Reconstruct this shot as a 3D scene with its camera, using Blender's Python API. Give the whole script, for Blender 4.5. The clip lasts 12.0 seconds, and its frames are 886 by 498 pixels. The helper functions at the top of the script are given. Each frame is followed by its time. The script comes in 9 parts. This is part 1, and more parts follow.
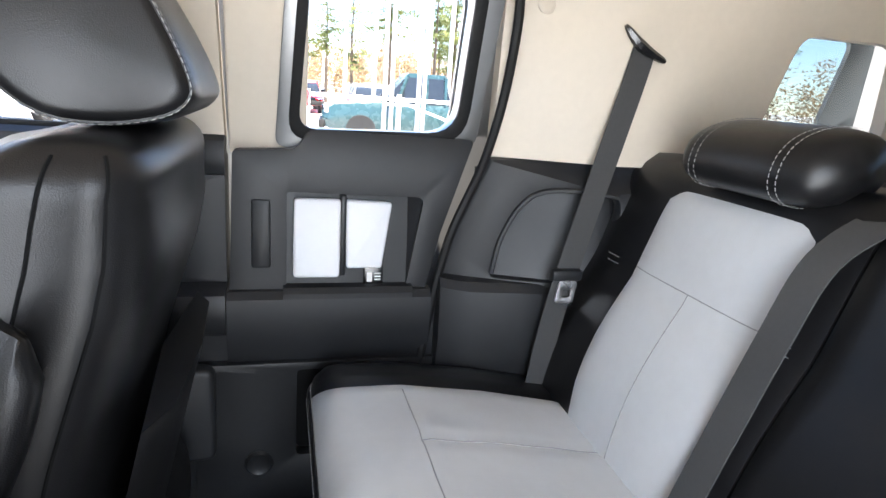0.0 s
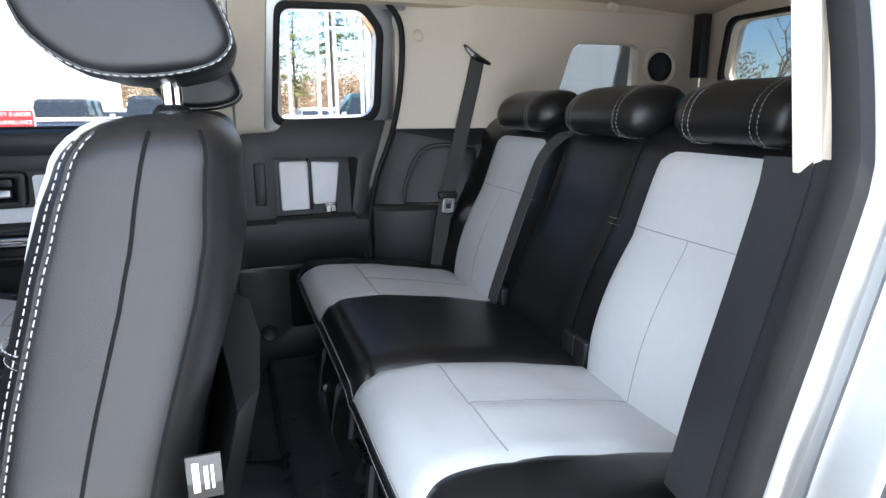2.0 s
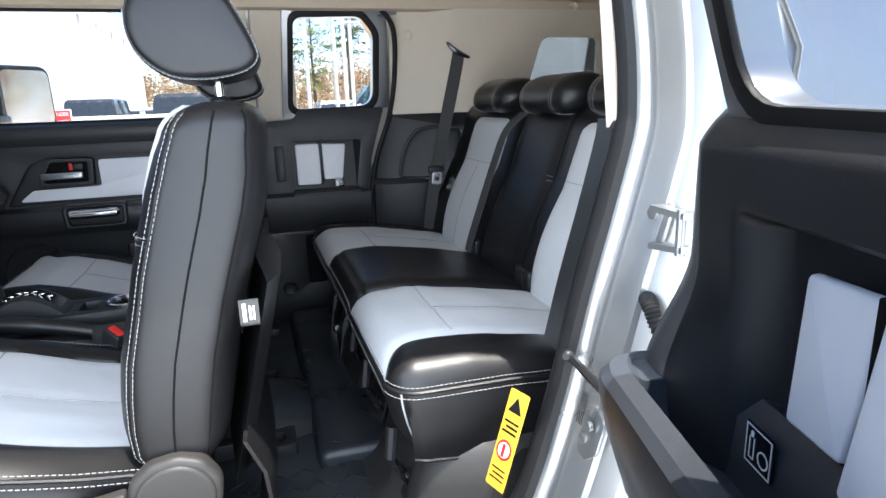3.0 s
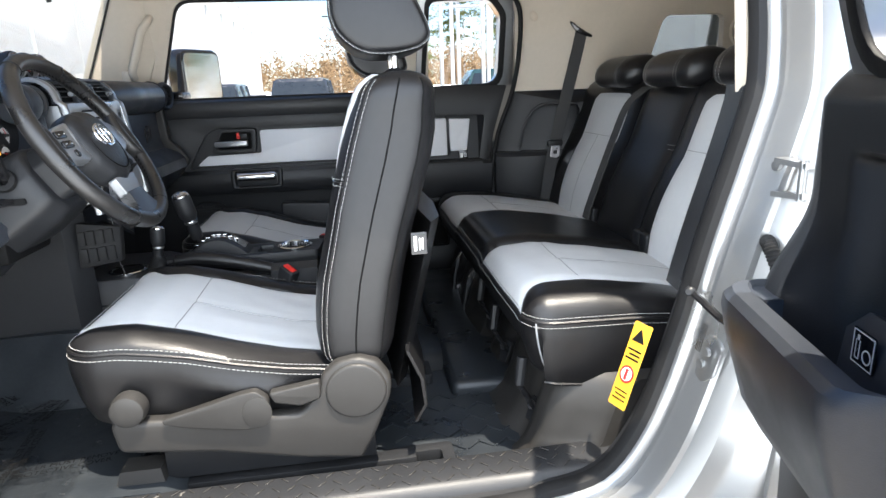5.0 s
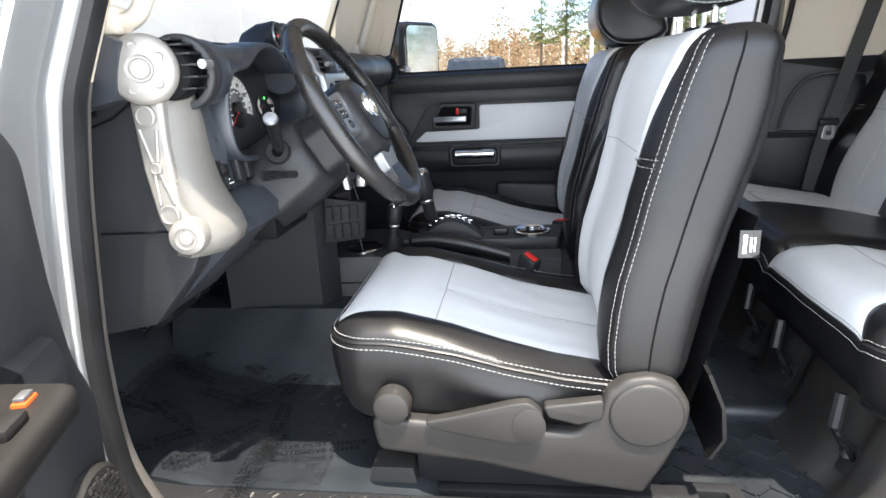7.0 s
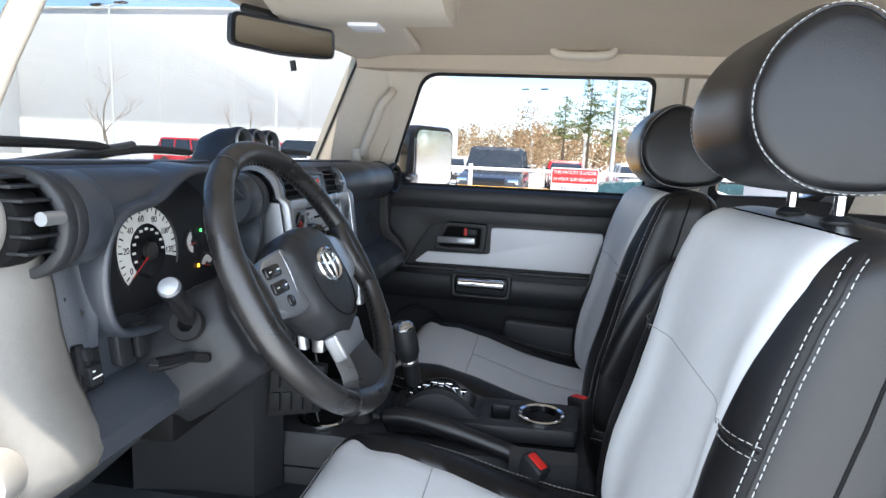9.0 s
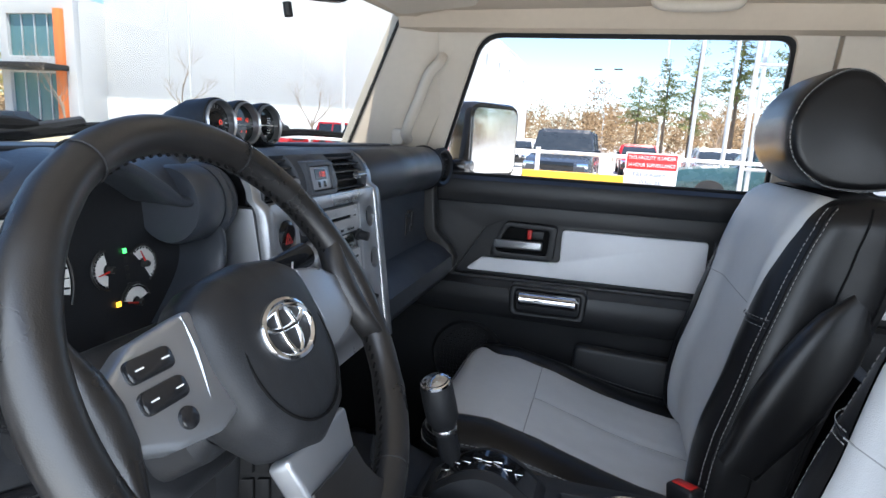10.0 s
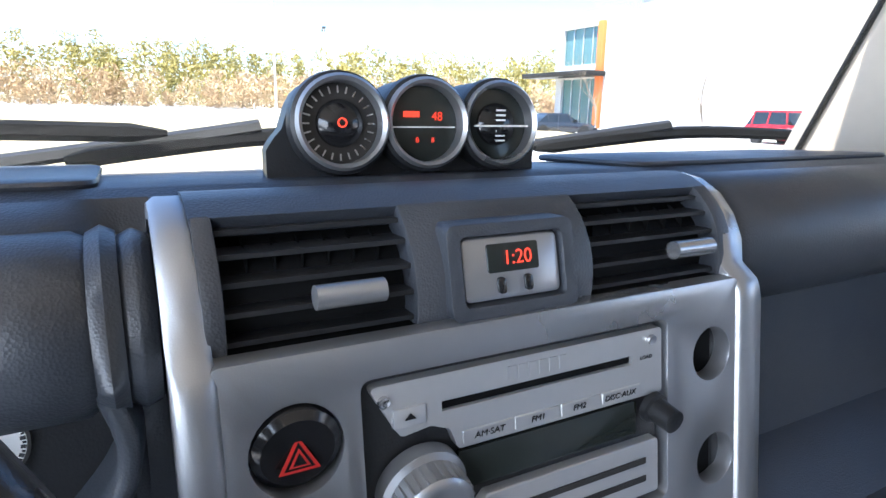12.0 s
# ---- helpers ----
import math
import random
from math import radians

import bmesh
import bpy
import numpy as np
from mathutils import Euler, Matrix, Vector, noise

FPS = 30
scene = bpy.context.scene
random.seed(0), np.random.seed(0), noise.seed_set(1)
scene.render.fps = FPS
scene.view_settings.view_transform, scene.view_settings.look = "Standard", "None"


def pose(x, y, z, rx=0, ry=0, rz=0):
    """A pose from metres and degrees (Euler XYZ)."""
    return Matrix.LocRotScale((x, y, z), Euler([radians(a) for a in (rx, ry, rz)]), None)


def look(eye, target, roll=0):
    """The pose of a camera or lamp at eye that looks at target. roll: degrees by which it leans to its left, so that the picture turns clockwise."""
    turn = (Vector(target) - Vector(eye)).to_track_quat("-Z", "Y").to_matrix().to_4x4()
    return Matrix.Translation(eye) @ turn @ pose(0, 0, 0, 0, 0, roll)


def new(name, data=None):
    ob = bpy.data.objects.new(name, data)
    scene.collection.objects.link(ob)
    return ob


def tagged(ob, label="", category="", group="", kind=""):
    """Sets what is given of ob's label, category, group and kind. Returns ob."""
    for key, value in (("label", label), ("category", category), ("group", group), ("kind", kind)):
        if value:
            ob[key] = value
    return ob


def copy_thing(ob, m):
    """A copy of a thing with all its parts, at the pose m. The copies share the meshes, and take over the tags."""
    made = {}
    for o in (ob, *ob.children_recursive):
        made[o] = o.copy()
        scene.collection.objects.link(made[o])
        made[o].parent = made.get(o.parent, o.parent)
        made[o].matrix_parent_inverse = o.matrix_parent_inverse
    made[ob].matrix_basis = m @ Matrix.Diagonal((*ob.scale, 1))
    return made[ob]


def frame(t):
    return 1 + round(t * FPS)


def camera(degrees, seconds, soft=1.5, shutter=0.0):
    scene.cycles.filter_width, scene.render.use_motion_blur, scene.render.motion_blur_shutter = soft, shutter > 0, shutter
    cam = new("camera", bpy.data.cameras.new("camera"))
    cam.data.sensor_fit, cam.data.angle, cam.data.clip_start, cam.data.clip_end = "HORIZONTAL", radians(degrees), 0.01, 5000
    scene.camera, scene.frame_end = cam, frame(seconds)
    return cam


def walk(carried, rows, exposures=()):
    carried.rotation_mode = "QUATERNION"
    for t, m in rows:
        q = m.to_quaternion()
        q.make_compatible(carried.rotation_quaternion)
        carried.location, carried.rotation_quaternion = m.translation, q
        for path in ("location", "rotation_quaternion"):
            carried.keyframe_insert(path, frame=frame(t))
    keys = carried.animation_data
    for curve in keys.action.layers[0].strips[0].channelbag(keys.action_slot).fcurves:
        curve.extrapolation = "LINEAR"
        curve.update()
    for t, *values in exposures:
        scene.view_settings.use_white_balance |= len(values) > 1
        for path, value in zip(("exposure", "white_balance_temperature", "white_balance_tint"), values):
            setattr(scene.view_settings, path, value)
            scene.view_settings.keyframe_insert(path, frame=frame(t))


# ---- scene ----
cam = camera(73.3, 12.0)
METRES, EYE, TILT, LEAN, TURN = 2.6, 1.45, -14.5, 0.0, 0.0
PATH = [
    (0, (0.359, -0.363, 1.319), (0.879, 1.498, 0.803), 4.2),
    (0.5, (0.367, -0.571, 1.287), (0.986, 1.255, 0.757), 1.5),
    (1, (0.338, -0.743, 1.295), (0.983, 1.064, 0.73), -0.7),
    (1.5, (0.305, -0.902, 1.266), (0.966, 0.917, 0.762), -0.4),
    (2, (0.244, -1.118, 1.265), (0.893, 0.717, 0.805), -0.3),
    (2.5, (0.219, -1.333, 1.265), (0.843, 0.508, 0.795), -1.6),
    (2.7, (0.234, -1.405, 1.258), (0.84, 0.44, 0.782), -1.7),
    (4.3, (0.169, -1.666, 1.249), (0.622, 0.207, 0.714), -2.8),
    (4.4, (0.165, -1.669, 1.24), (0.611, 0.21, 0.722), -2.1),
    (4.5, (0.16, -1.666, 1.246), (0.585, 0.214, 0.713), -2.5),
    (5, (0.105, -1.651, 1.231), (0.367, 0.261, 0.706), -2.2),
    (5.5, (0.049, -1.611, 1.231), (0.002, 0.315, 0.693), -3.4),
    (5.8, (0.039, -1.6, 1.211), (-0.196, 0.313, 0.679), -4.4),
    (6, (-0.03, -1.571, 1.212), (-0.286, 0.332, 0.652), -3.8),
    (6.5, (-0.089, -1.513, 1.198), (-0.393, 0.371, 0.599), -3.5),
    (6.8, (-0.104, -1.495, 1.202), (-0.385, 0.395, 0.613), -3.0),
    (7, (-0.115, -1.476, 1.214), (-0.373, 0.425, 0.649), -2.9),
    (7.5, (-0.145, -1.451, 1.262), (-0.335, 0.487, 0.809), -1.9),
    (7.7, (-0.15, -1.435, 1.283), (-0.324, 0.516, 0.879), -1.3),
    (9.3, (-0.12, -1.021, 1.314), (-0.451, 0.926, 1.001), 3.5),
    (9.5, (-0.133, -0.956, 1.311), (-0.503, 0.983, 0.988), 3.2),
    (9.8, (-0.167, -0.839, 1.304), (-0.589, 1.085, 0.953), 2.9),
    (10, (-0.165, -0.764, 1.318), (-0.668, 1.134, 0.939), 3.1),
    (10.5, (-0.205, -0.586, 1.313), (-0.857, 1.265, 0.927), 2.4),
    (11, (-0.258, -0.447, 1.322), (-1.16, 1.281, 0.877), 3.4),
    (11.5, (-0.301, -0.278, 1.326), (-1.622, 1.134, 0.818), 3.8),
    (12, (-0.304, -0.179, 1.326), (-2.017, 0.75, 0.874), 1.0),
]
EXPO = [(0.0, 2.95, 6350, 11), (0.5, 3.15, 6200, 11), (1.0, 2.8, 6150, 10), (2.5, 1.75, 6000, 9), (4.5, 1.7, 6150, 9), (5.5, 1.8, 6500, 9), (7.5, 1.85, 6350, 9), (9.5, 1.6, 6050, 9), (11.0, 2.1, 5900, 9), (12.0, 2.6, 5800, 11)]
walk(cam, [(t, look(eye, target, roll)) for t, eye, target, roll in PATH], EXPO)

# ---- world and sun ----
GROUND = -0.15
world = bpy.data.worlds.new("sky")
scene.world = world
world.use_nodes = True
wn = world.node_tree.nodes
wn.clear()
sky = wn.new("ShaderNodeTexSky")
sky.sky_type = "NISHITA"
sky.sun_disc = False
sky.air_density = 0.8
sky.dust_density = 0.15
sky.ozone_density = 1.4
SUN_DIR = Vector((0.55, -0.85, 3.0)).normalized()
sky.sun_elevation = math.asin(SUN_DIR.z)
sky.sun_rotation = math.atan2(SUN_DIR.x, SUN_DIR.y)
bg = wn.new("ShaderNodeBackground")
bg.inputs[1].default_value = 0.105
wout = wn.new("ShaderNodeOutputWorld")
world.node_tree.links.new(sky.outputs[0], bg.inputs[0])
world.node_tree.links.new(bg.outputs[0], wout.inputs[0])
sun = new("sun", bpy.data.lights.new("sun", "SUN"))
sun.data.energy = 4.8
sun.data.angle = radians(0.53)
sun.data.color = (1.0, 0.90, 0.76)
sun.matrix_world = look(SUN_DIR * 50, (0, 0, 0))


# added area lamps in the open doorways, fill on top of the sky's own light
def doorway_light(x0, x1, z0, z1, y, power):
    lamp = new("doorway_light", bpy.data.lights.new("doorway_light", "AREA"))
    lamp.data.shape = "RECTANGLE"
    lamp.data.size, lamp.data.size_y = x1 - x0, z1 - z0
    lamp.data.energy = power
    lamp.data.color = (0.93, 0.97, 1.0)
    mid = Vector(((x0 + x1) / 2, y, (z0 + z1) / 2))
    lamp.matrix_world = look(mid, mid + Vector((0, 1, -0.12)))


doorway_light(0.02, 0.80, 0.62, 1.72, -0.97, 4.4)
doorway_light(-0.78, 0.02, 0.62, 1.68, -0.97, 4.0)


# ---- materials ----
def mat(name, col, rough=0.5, metal=0.0, var=0.12, vscale=6.0, bump=0.0, bscale=300.0, spec=0.5, cells=False, coat=0.0, rvar=0.12, col2=None, stretch=None, bdist=0.001):
    m = bpy.data.materials.new(name)
    m.use_nodes = True
    nt = m.node_tree
    n, link = nt.nodes, nt.links.new
    b = n["Principled BSDF"]
    b.inputs["Metallic"].default_value = metal
    b.inputs["Specular IOR Level"].default_value = spec
    b.inputs["Coat Weight"].default_value = coat
    b.inputs["Coat Roughness"].default_value = 0.06
    tc = n.new("ShaderNodeTexCoord")
    src = tc.outputs["Object"]
    if stretch:
        mp = n.new("ShaderNodeMapping")
        mp.inputs["Scale"].default_value = stretch
        link(src, mp.inputs["Vector"])
        src = mp.outputs["Vector"]
    big = n.new("ShaderNodeTexNoise")
    big.inputs["Scale"].default_value = vscale
    big.inputs["Detail"].default_value = 6
    link(src, big.inputs["Vector"])
    small = n.new("ShaderNodeTexNoise")
    small.inputs["Scale"].default_value = vscale * 14
    small.inputs["Detail"].default_value = 4
    link(src, small.inputs["Vector"])
    mix = n.new("ShaderNodeMath")
    mix.operation = "MULTIPLY_ADD"
    mix.inputs[1].default_value = 0.4
    link(small.outputs["Fac"], mix.inputs[0])
    link(big.outputs["Fac"], mix.inputs[2])
    ramp = n.new("ShaderNodeValToRGB")
    ramp.color_ramp.elements[0].position, ramp.color_ramp.elements[1].position = 0.45, 0.95
    c2 = col2 if col2 else tuple(min(1, c * (1 + var)) for c in col)
    c1 = col if col2 else tuple(c * (1 - var) for c in col)
    ramp.color_ramp.elements[0].color = (*c1, 1)
    ramp.color_ramp.elements[1].color = (*c2, 1)
    link(mix.outputs[0], ramp.inputs["Fac"])
    link(ramp.outputs["Color"], b.inputs["Base Color"])
    rr = n.new("ShaderNodeMapRange")
    rr.inputs["From Min"].default_value, rr.inputs["From Max"].default_value = 0.3, 0.7
    rr.inputs["To Min"].default_value, rr.inputs["To Max"].default_value = max(0.02, rough - rvar), min(1, rough + rvar)
    link(big.outputs["Fac"], rr.inputs["Value"])
    link(rr.outputs["Result"], b.inputs["Roughness"])
    if bump:
        if cells:
            t = n.new("ShaderNodeTexVoronoi")
            t.inputs["Scale"].default_value = bscale
            link(src, t.inputs["Vector"])
            h = t.outputs["Distance"]
        else:
            t = n.new("ShaderNodeTexNoise")
            t.inputs["Scale"].default_value = bscale
            t.inputs["Detail"].default_value = 3
            link(src, t.inputs["Vector"])
            h = t.outputs["Fac"]
        bp = n.new("ShaderNodeBump")
        bp.inputs["Strength"].default_value = bump
        bp.inputs["Distance"].default_value = bdist
        link(h, bp.inputs["Height"])
        link(bp.outputs["Normal"], b.inputs["Normal"])
    return m


def glow(name, col, strength):
    m = bpy.data.materials.new(name)
    m.use_nodes = True
    b = m.node_tree.nodes["Principled BSDF"]
    b.inputs["Base Color"].default_value = (*col, 1)
    b.inputs["Emission Color"].default_value = (*col, 1)
    b.inputs["Emission Strength"].default_value = strength
    return m


def glass(name, tint=(1, 1, 1), refl=0.06):
    m = bpy.data.materials.new(name)
    m.use_nodes = True
    nt = m.node_tree
    n, link = nt.nodes, nt.links.new
    n.remove(n["Principled BSDF"])
    tr, gl, mx, lw = n.new("ShaderNodeBsdfTransparent"), n.new("ShaderNodeBsdfGlossy"), n.new("ShaderNodeMixShader"), n.new("ShaderNodeLayerWeight")
    pw, ad = n.new("ShaderNodeMath"), n.new("ShaderNodeMath")
    pw.operation, ad.operation = "POWER", "MULTIPLY_ADD"
    pw.inputs[1].default_value, ad.inputs[1].default_value, ad.inputs[2].default_value = 4.0, 0.5, refl * 0.5
    tr.inputs[0].default_value = (*tint, 1)
    gl.inputs["Roughness"].default_value = 0.01
    link(lw.outputs["Facing"], pw.inputs[0])
    link(pw.outputs[0], ad.inputs[0])
    link(ad.outputs[0], mx.inputs[0])
    link(tr.outputs[0], mx.inputs[1])
    link(gl.outputs[0], mx.inputs[2])
    link(mx.outputs[0], n["Material Output"].inputs[0])
    return m


M_BLACK = mat("black_leather", (0.0088, 0.0086, 0.0092), 0.34, var=0.25, vscale=5, bump=0.14, bscale=750, cells=True, spec=0.35, rvar=0.04)
M_WHEEL = mat("wheel_leather", (0.013, 0.012, 0.0115), 0.34, var=0.3, vscale=14, bump=0.08, bscale=900, cells=True, spec=0.6)
M_GREY = mat("grey_leather", (0.56, 0.57, 0.58), 0.5, var=0.05, vscale=4, bump=0.16, bscale=750, cells=True)
M_SEAM = mat("seam_thread", (0.30, 0.305, 0.31), 0.8, var=0.1, vscale=60)
# shaded copy of the satin handle: the web's shade is in this darker colour
M_WEB = mat("bracket_web", (0.125, 0.117, 0.105), 0.45, var=0.1, vscale=8, bump=0.25, bscale=700, spec=0.35)
M_PLAST = mat("black_plastic", (0.015, 0.0155, 0.017), 0.43, var=0.2, vscale=7, bump=0.25, bscale=600, spec=0.34)
M_DASH = mat("dash_plastic", (0.030, 0.034, 0.042), 0.40, var=0.15, vscale=7, bump=0.2, bscale=700, cells=True, spec=0.6)
M_TRIM = mat("charcoal_trim", (0.020, 0.0206, 0.0225), 0.42, var=0.15, vscale=6, bump=0.3, bscale=500, spec=0.36, rvar=0.05)
M_GLOSS = mat("gloss_black", (0.012, 0.012, 0.013), 0.12, var=0.1)
M_RUBBER = mat("rubber", (0.010, 0.010, 0.0105), 0.6, var=0.3, vscale=12, bump=0.3, bscale=200, spec=0.25)
M_MAT = mat("floor_mat", (0.013, 0.0155, 0.019), 0.36, var=0.35, vscale=9, bump=0.25, bscale=120, col2=(0.026, 0.030, 0.034), spec=0.42)
M_SHIELD = mat("grey_plastic", (0.027, 0.0255, 0.024), 0.42, var=0.12, vscale=8, bump=0.3, bscale=700, spec=0.3)
M_WHITE = mat("white_insert", (0.76, 0.77, 0.80), 0.42, var=0.03, vscale=4, bump=0.15, bscale=900)
M_SILVER = mat("silver_plastic", (0.37, 0.38, 0.395), 0.34, metal=0.82, var=0.05, vscale=5, bump=0.08, bscale=1200)
M_RADIO = mat("radio_silver", (0.46, 0.465, 0.47), 0.38, metal=0.6, var=0.04, vscale=8)
M_GRAB = mat("satin_handle", (0.25, 0.235, 0.215), 0.36, metal=0.35, var=0.06, vscale=8)
M_CHROME = mat("chrome", (0.86, 0.87, 0.89), 0.08, metal=1.0, var=0.02)
M_STEEL = mat("steel", (0.55, 0.55, 0.56), 0.3, metal=1.0, var=0.1, vscale=20)
M_BEIGE = mat("headliner_cloth", (0.60, 0.505, 0.395), 0.9, var=0.05, vscale=5, bump=0.35, bscale=900, spec=0.2)
M_BEIGEP = mat("light_trim", (0.62, 0.55, 0.455), 0.6, var=0.05, vscale=5, bump=0.2, bscale=700)
M_PAINT = mat("silver_paint", (0.30, 0.305, 0.308), 0.31, metal=0.76, var=0.04, vscale=4, coat=0.7, rvar=0.05)
M_BELT = mat("belt_webbing", (0.055, 0.055, 0.055), 0.75, var=0.15, vscale=14, bump=0.5, bscale=900)
M_THREAD = mat("white_thread", (0.26, 0.26, 0.255), 0.8, var=0.1, vscale=60)
M_RED = mat("red_plastic", (0.55, 0.02, 0.015), 0.4, var=0.1)
M_REDG = glow("red_display", (0.75, 0.05, 0.02), 0.22)
M_YEL = mat("warning_yellow", (0.80, 0.42, 0.03), 0.5, var=0.05)
# lighter grey with the sunlight on the front door trim put into it
M_SEALG = mat("seal_grey", (0.11, 0.10, 0.09), 0.6, var=0.15, vscale=10, bump=0.2, bscale=200, spec=0.3)
M_PAPER = mat("white_label", (0.8, 0.8, 0.78), 0.6, var=0.05)
# near-black: puts the shade of openings into colour; also prints, seams and blades
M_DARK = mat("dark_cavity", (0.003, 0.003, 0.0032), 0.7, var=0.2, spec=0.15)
M_GLASS = glass("window_glass", (0.115, 0.13, 0.137))
M_QUART = glass("quarter_glass", (0.45, 0.48, 0.49))
M_CLEAR = glass("windscreen_glass", (0.85, 0.87, 0.87))
M_DIAL = mat("dial_face", (0.75, 0.74, 0.70), 0.5, var=0.04)
M_LCD = mat("lcd_glass", (0.020, 0.024, 0.022), 0.1, var=0.1)


# ---- mesh tools ----
def part(name, bm, material, parent=None, label="", smooth=38.0):
    bmesh.ops.recalc_face_normals(bm, faces=bm.faces)
    lim = radians(smooth)
    for f in bm.faces:
        f.smooth = True
    for e in bm.edges:
        if len(e.link_faces) == 2 and e.calc_face_angle() > lim:
            e.smooth = False
    me = bpy.data.meshes.new(name)
    bm.to_mesh(me)
    bm.free()
    me.materials.append(material)
    ob = new(name, me)
    ob.parent = parent
    if label:
        ob["label"] = label
    return ob


def thing(name, label, category, at=(0, 0, 0), group="", kind=""):
    ob = new(name)
    ob.location = at
    ob.empty_display_size = 0.05
    return tagged(ob, label, category, group, kind)


def add(bm, other, m=None):
    if m is not None:
        other.transform(m)
    me = bpy.data.meshes.new("t")
    other.to_mesh(me)
    other.free()
    bm.from_mesh(me)
    bpy.data.meshes.remove(me)
    return bm


def box(x0, x1, y0, y1, z0, z1, bev=0.004, seg=2, m=None):
    bm = bmesh.new()
    bmesh.ops.create_cube(bm, size=1)
    bm.transform(Matrix.Translation(((x0 + x1) / 2, (y0 + y1) / 2, (z0 + z1) / 2)) @ Matrix.Diagonal((abs(x1 - x0), abs(y1 - y0), abs(z1 - z0), 1)))
    b = min(bev, 0.45 * min(abs(x1 - x0), abs(y1 - y0), abs(z1 - z0)))
    if b > 0:
        bmesh.ops.bevel(bm, geom=bm.edges[:], offset=b, segments=seg, affect="EDGES", profile=0.5)
    if m is not None:
        bm.transform(m)
    return bm


def boxes(rows, bev=0.003, seg=1):
    bm = bmesh.new()
    for r in rows:
        add(bm, box(*r, bev=bev, seg=seg))
    return bm


def rpoly(pts, r, n=5):
    """A polygon with rounded corners; r: one radius or one a corner."""
    out, k = [], len(pts)
    for i, p in enumerate(pts):
        p, a, b = Vector(p), Vector(pts[i - 1]), Vector(pts[(i + 1) % k])
        rad = r[i] if isinstance(r, (list, tuple)) else r
        u, v = (a - p), (b - p)
        lu, lv = u.length, v.length
        u, v = u / lu, v / lv
        half = max(0.05, math.acos(max(-1, min(1, u.dot(v)))) / 2)
        t = min(rad / math.tan(half), 0.48 * lu, 0.48 * lv)
        if t < 1e-5:
            out.append(tuple(p))
            continue
        for j in range(n + 1):
            s = j / n
            q = (p + u * t) * (1 - s) ** 2 + p * 2 * s * (1 - s) + (p + v * t) * s * s
            out.append(tuple(q))
    return out


def rrect(x0, z0, x1, z1, r, n=5):
    return rpoly([(x0, z0), (x1, z0), (x1, z1), (x0, z1)], r, n)


def circ(cx, cz, r, n=24, sz=1.0):
    return [(cx + r * math.cos(2 * math.pi * i / n), cz + sz * r * math.sin(2 * math.pi * i / n)) for i in range(n)]


def plate(outer, holes=(), thick=0.02, bev=0.003, seg=2, to=None):
    """A slab with holes in its u-v plane, thick along w from 0 to thick; to(u, v, w) sets each point in space."""
    bm = bmesh.new()
    edges = []
    for loop in (outer, *holes):
        vs = [bm.verts.new((u, v, 0)) for u, v in loop]
        edges += [bm.edges.new((vs[i], vs[(i + 1) % len(vs)])) for i in range(len(vs))]
    if holes:
        bmesh.ops.triangle_fill(bm, use_beauty=True, use_dissolve=False, edges=edges)
    else:
        bm.faces.new([v for v in bm.verts])
    ret = bmesh.ops.extrude_face_region(bm, geom=bm.faces[:])
    for v in ret["geom"]:
        if isinstance(v, bmesh.types.BMVert):
            v.co.z += thick
    bmesh.ops.recalc_face_normals(bm, faces=bm.faces)
    if bev:
        sharp = [e for e in bm.edges if len(e.link_faces) == 2 and e.calc_face_angle() > radians(60) and abs(e.verts[0].co.z - e.verts[1].co.z) < 1e-6]
        bmesh.ops.bevel(bm, geom=sharp, offset=bev, segments=seg, affect="EDGES", profile=0.5, clamp_overlap=True)
    if to:
        for v in bm.verts:
            v.co = to(*v.co)
    return bm


def loft(loops, caps=True, closed=True):
    bm = bmesh.new()
    rows = [[bm.verts.new(p) for p in l] for l in loops]
    n = len(rows[0])
    for a, b in zip(rows, rows[1:]):
        for i in range(n if closed else n - 1):
            j = (i + 1) % n
            bm.faces.new((a[i], a[j], b[j], b[i]))
    if caps:
        bm.faces.new(rows[0])
        bm.faces.new(rows[-1][::-1])
    return bm


def tube(pts, r, n=8, closed=False, flat=1.0):
    pts = [Vector(p) for p in pts]
    k = len(pts)
    loops, up = [], None
    for i in range(k):
        a = pts[i - 1] if (i or closed) else pts[i]
        b = pts[(i + 1) % k] if (i < k - 1 or closed) else pts[i]
        d = (b - a).normalized()
        if up is None:
            up = d.orthogonal().normalized()
        up = (up - d * up.dot(d)).normalized()
        s = d.cross(up)
        rad = r[i] if isinstance(r, (list, tuple)) else r
        loops.append([pts[i] + (up * math.cos(q) * flat + s * math.sin(q)) * rad for q in [2 * math.pi * j / n for j in range(n)]])
    if closed:
        loops.append(loops[0])
        bm = loft(loops, caps=False)
        bmesh.ops.remove_doubles(bm, verts=bm.verts, dist=1e-6)
        return bm
    return loft(loops)


def lathe(profile, m=None, n=24):
    """Turned round the local z axis from (radius, z) rows."""
    loops = [[(r * math.cos(2 * math.pi * j / n), r * math.sin(2 * math.pi * j / n), z) for j in range(n)] for r, z in profile]
    bm = loft(loops)
    if m is not None:
        bm.transform(m)
    return bm


def ring(profile, m=None, n=32):
    """Turned like lathe, but a closed ring with an open middle."""
    loops = [[(r * math.cos(2 * math.pi * j / n), r * math.sin(2 * math.pi * j / n), z) for j in range(n)] for r, z in profile]
    bm = loft(loops + [loops[0]], caps=False)
    bmesh.ops.remove_doubles(bm, verts=bm.verts, dist=1e-6)
    if m is not None:
        bm.transform(m)
    return bm


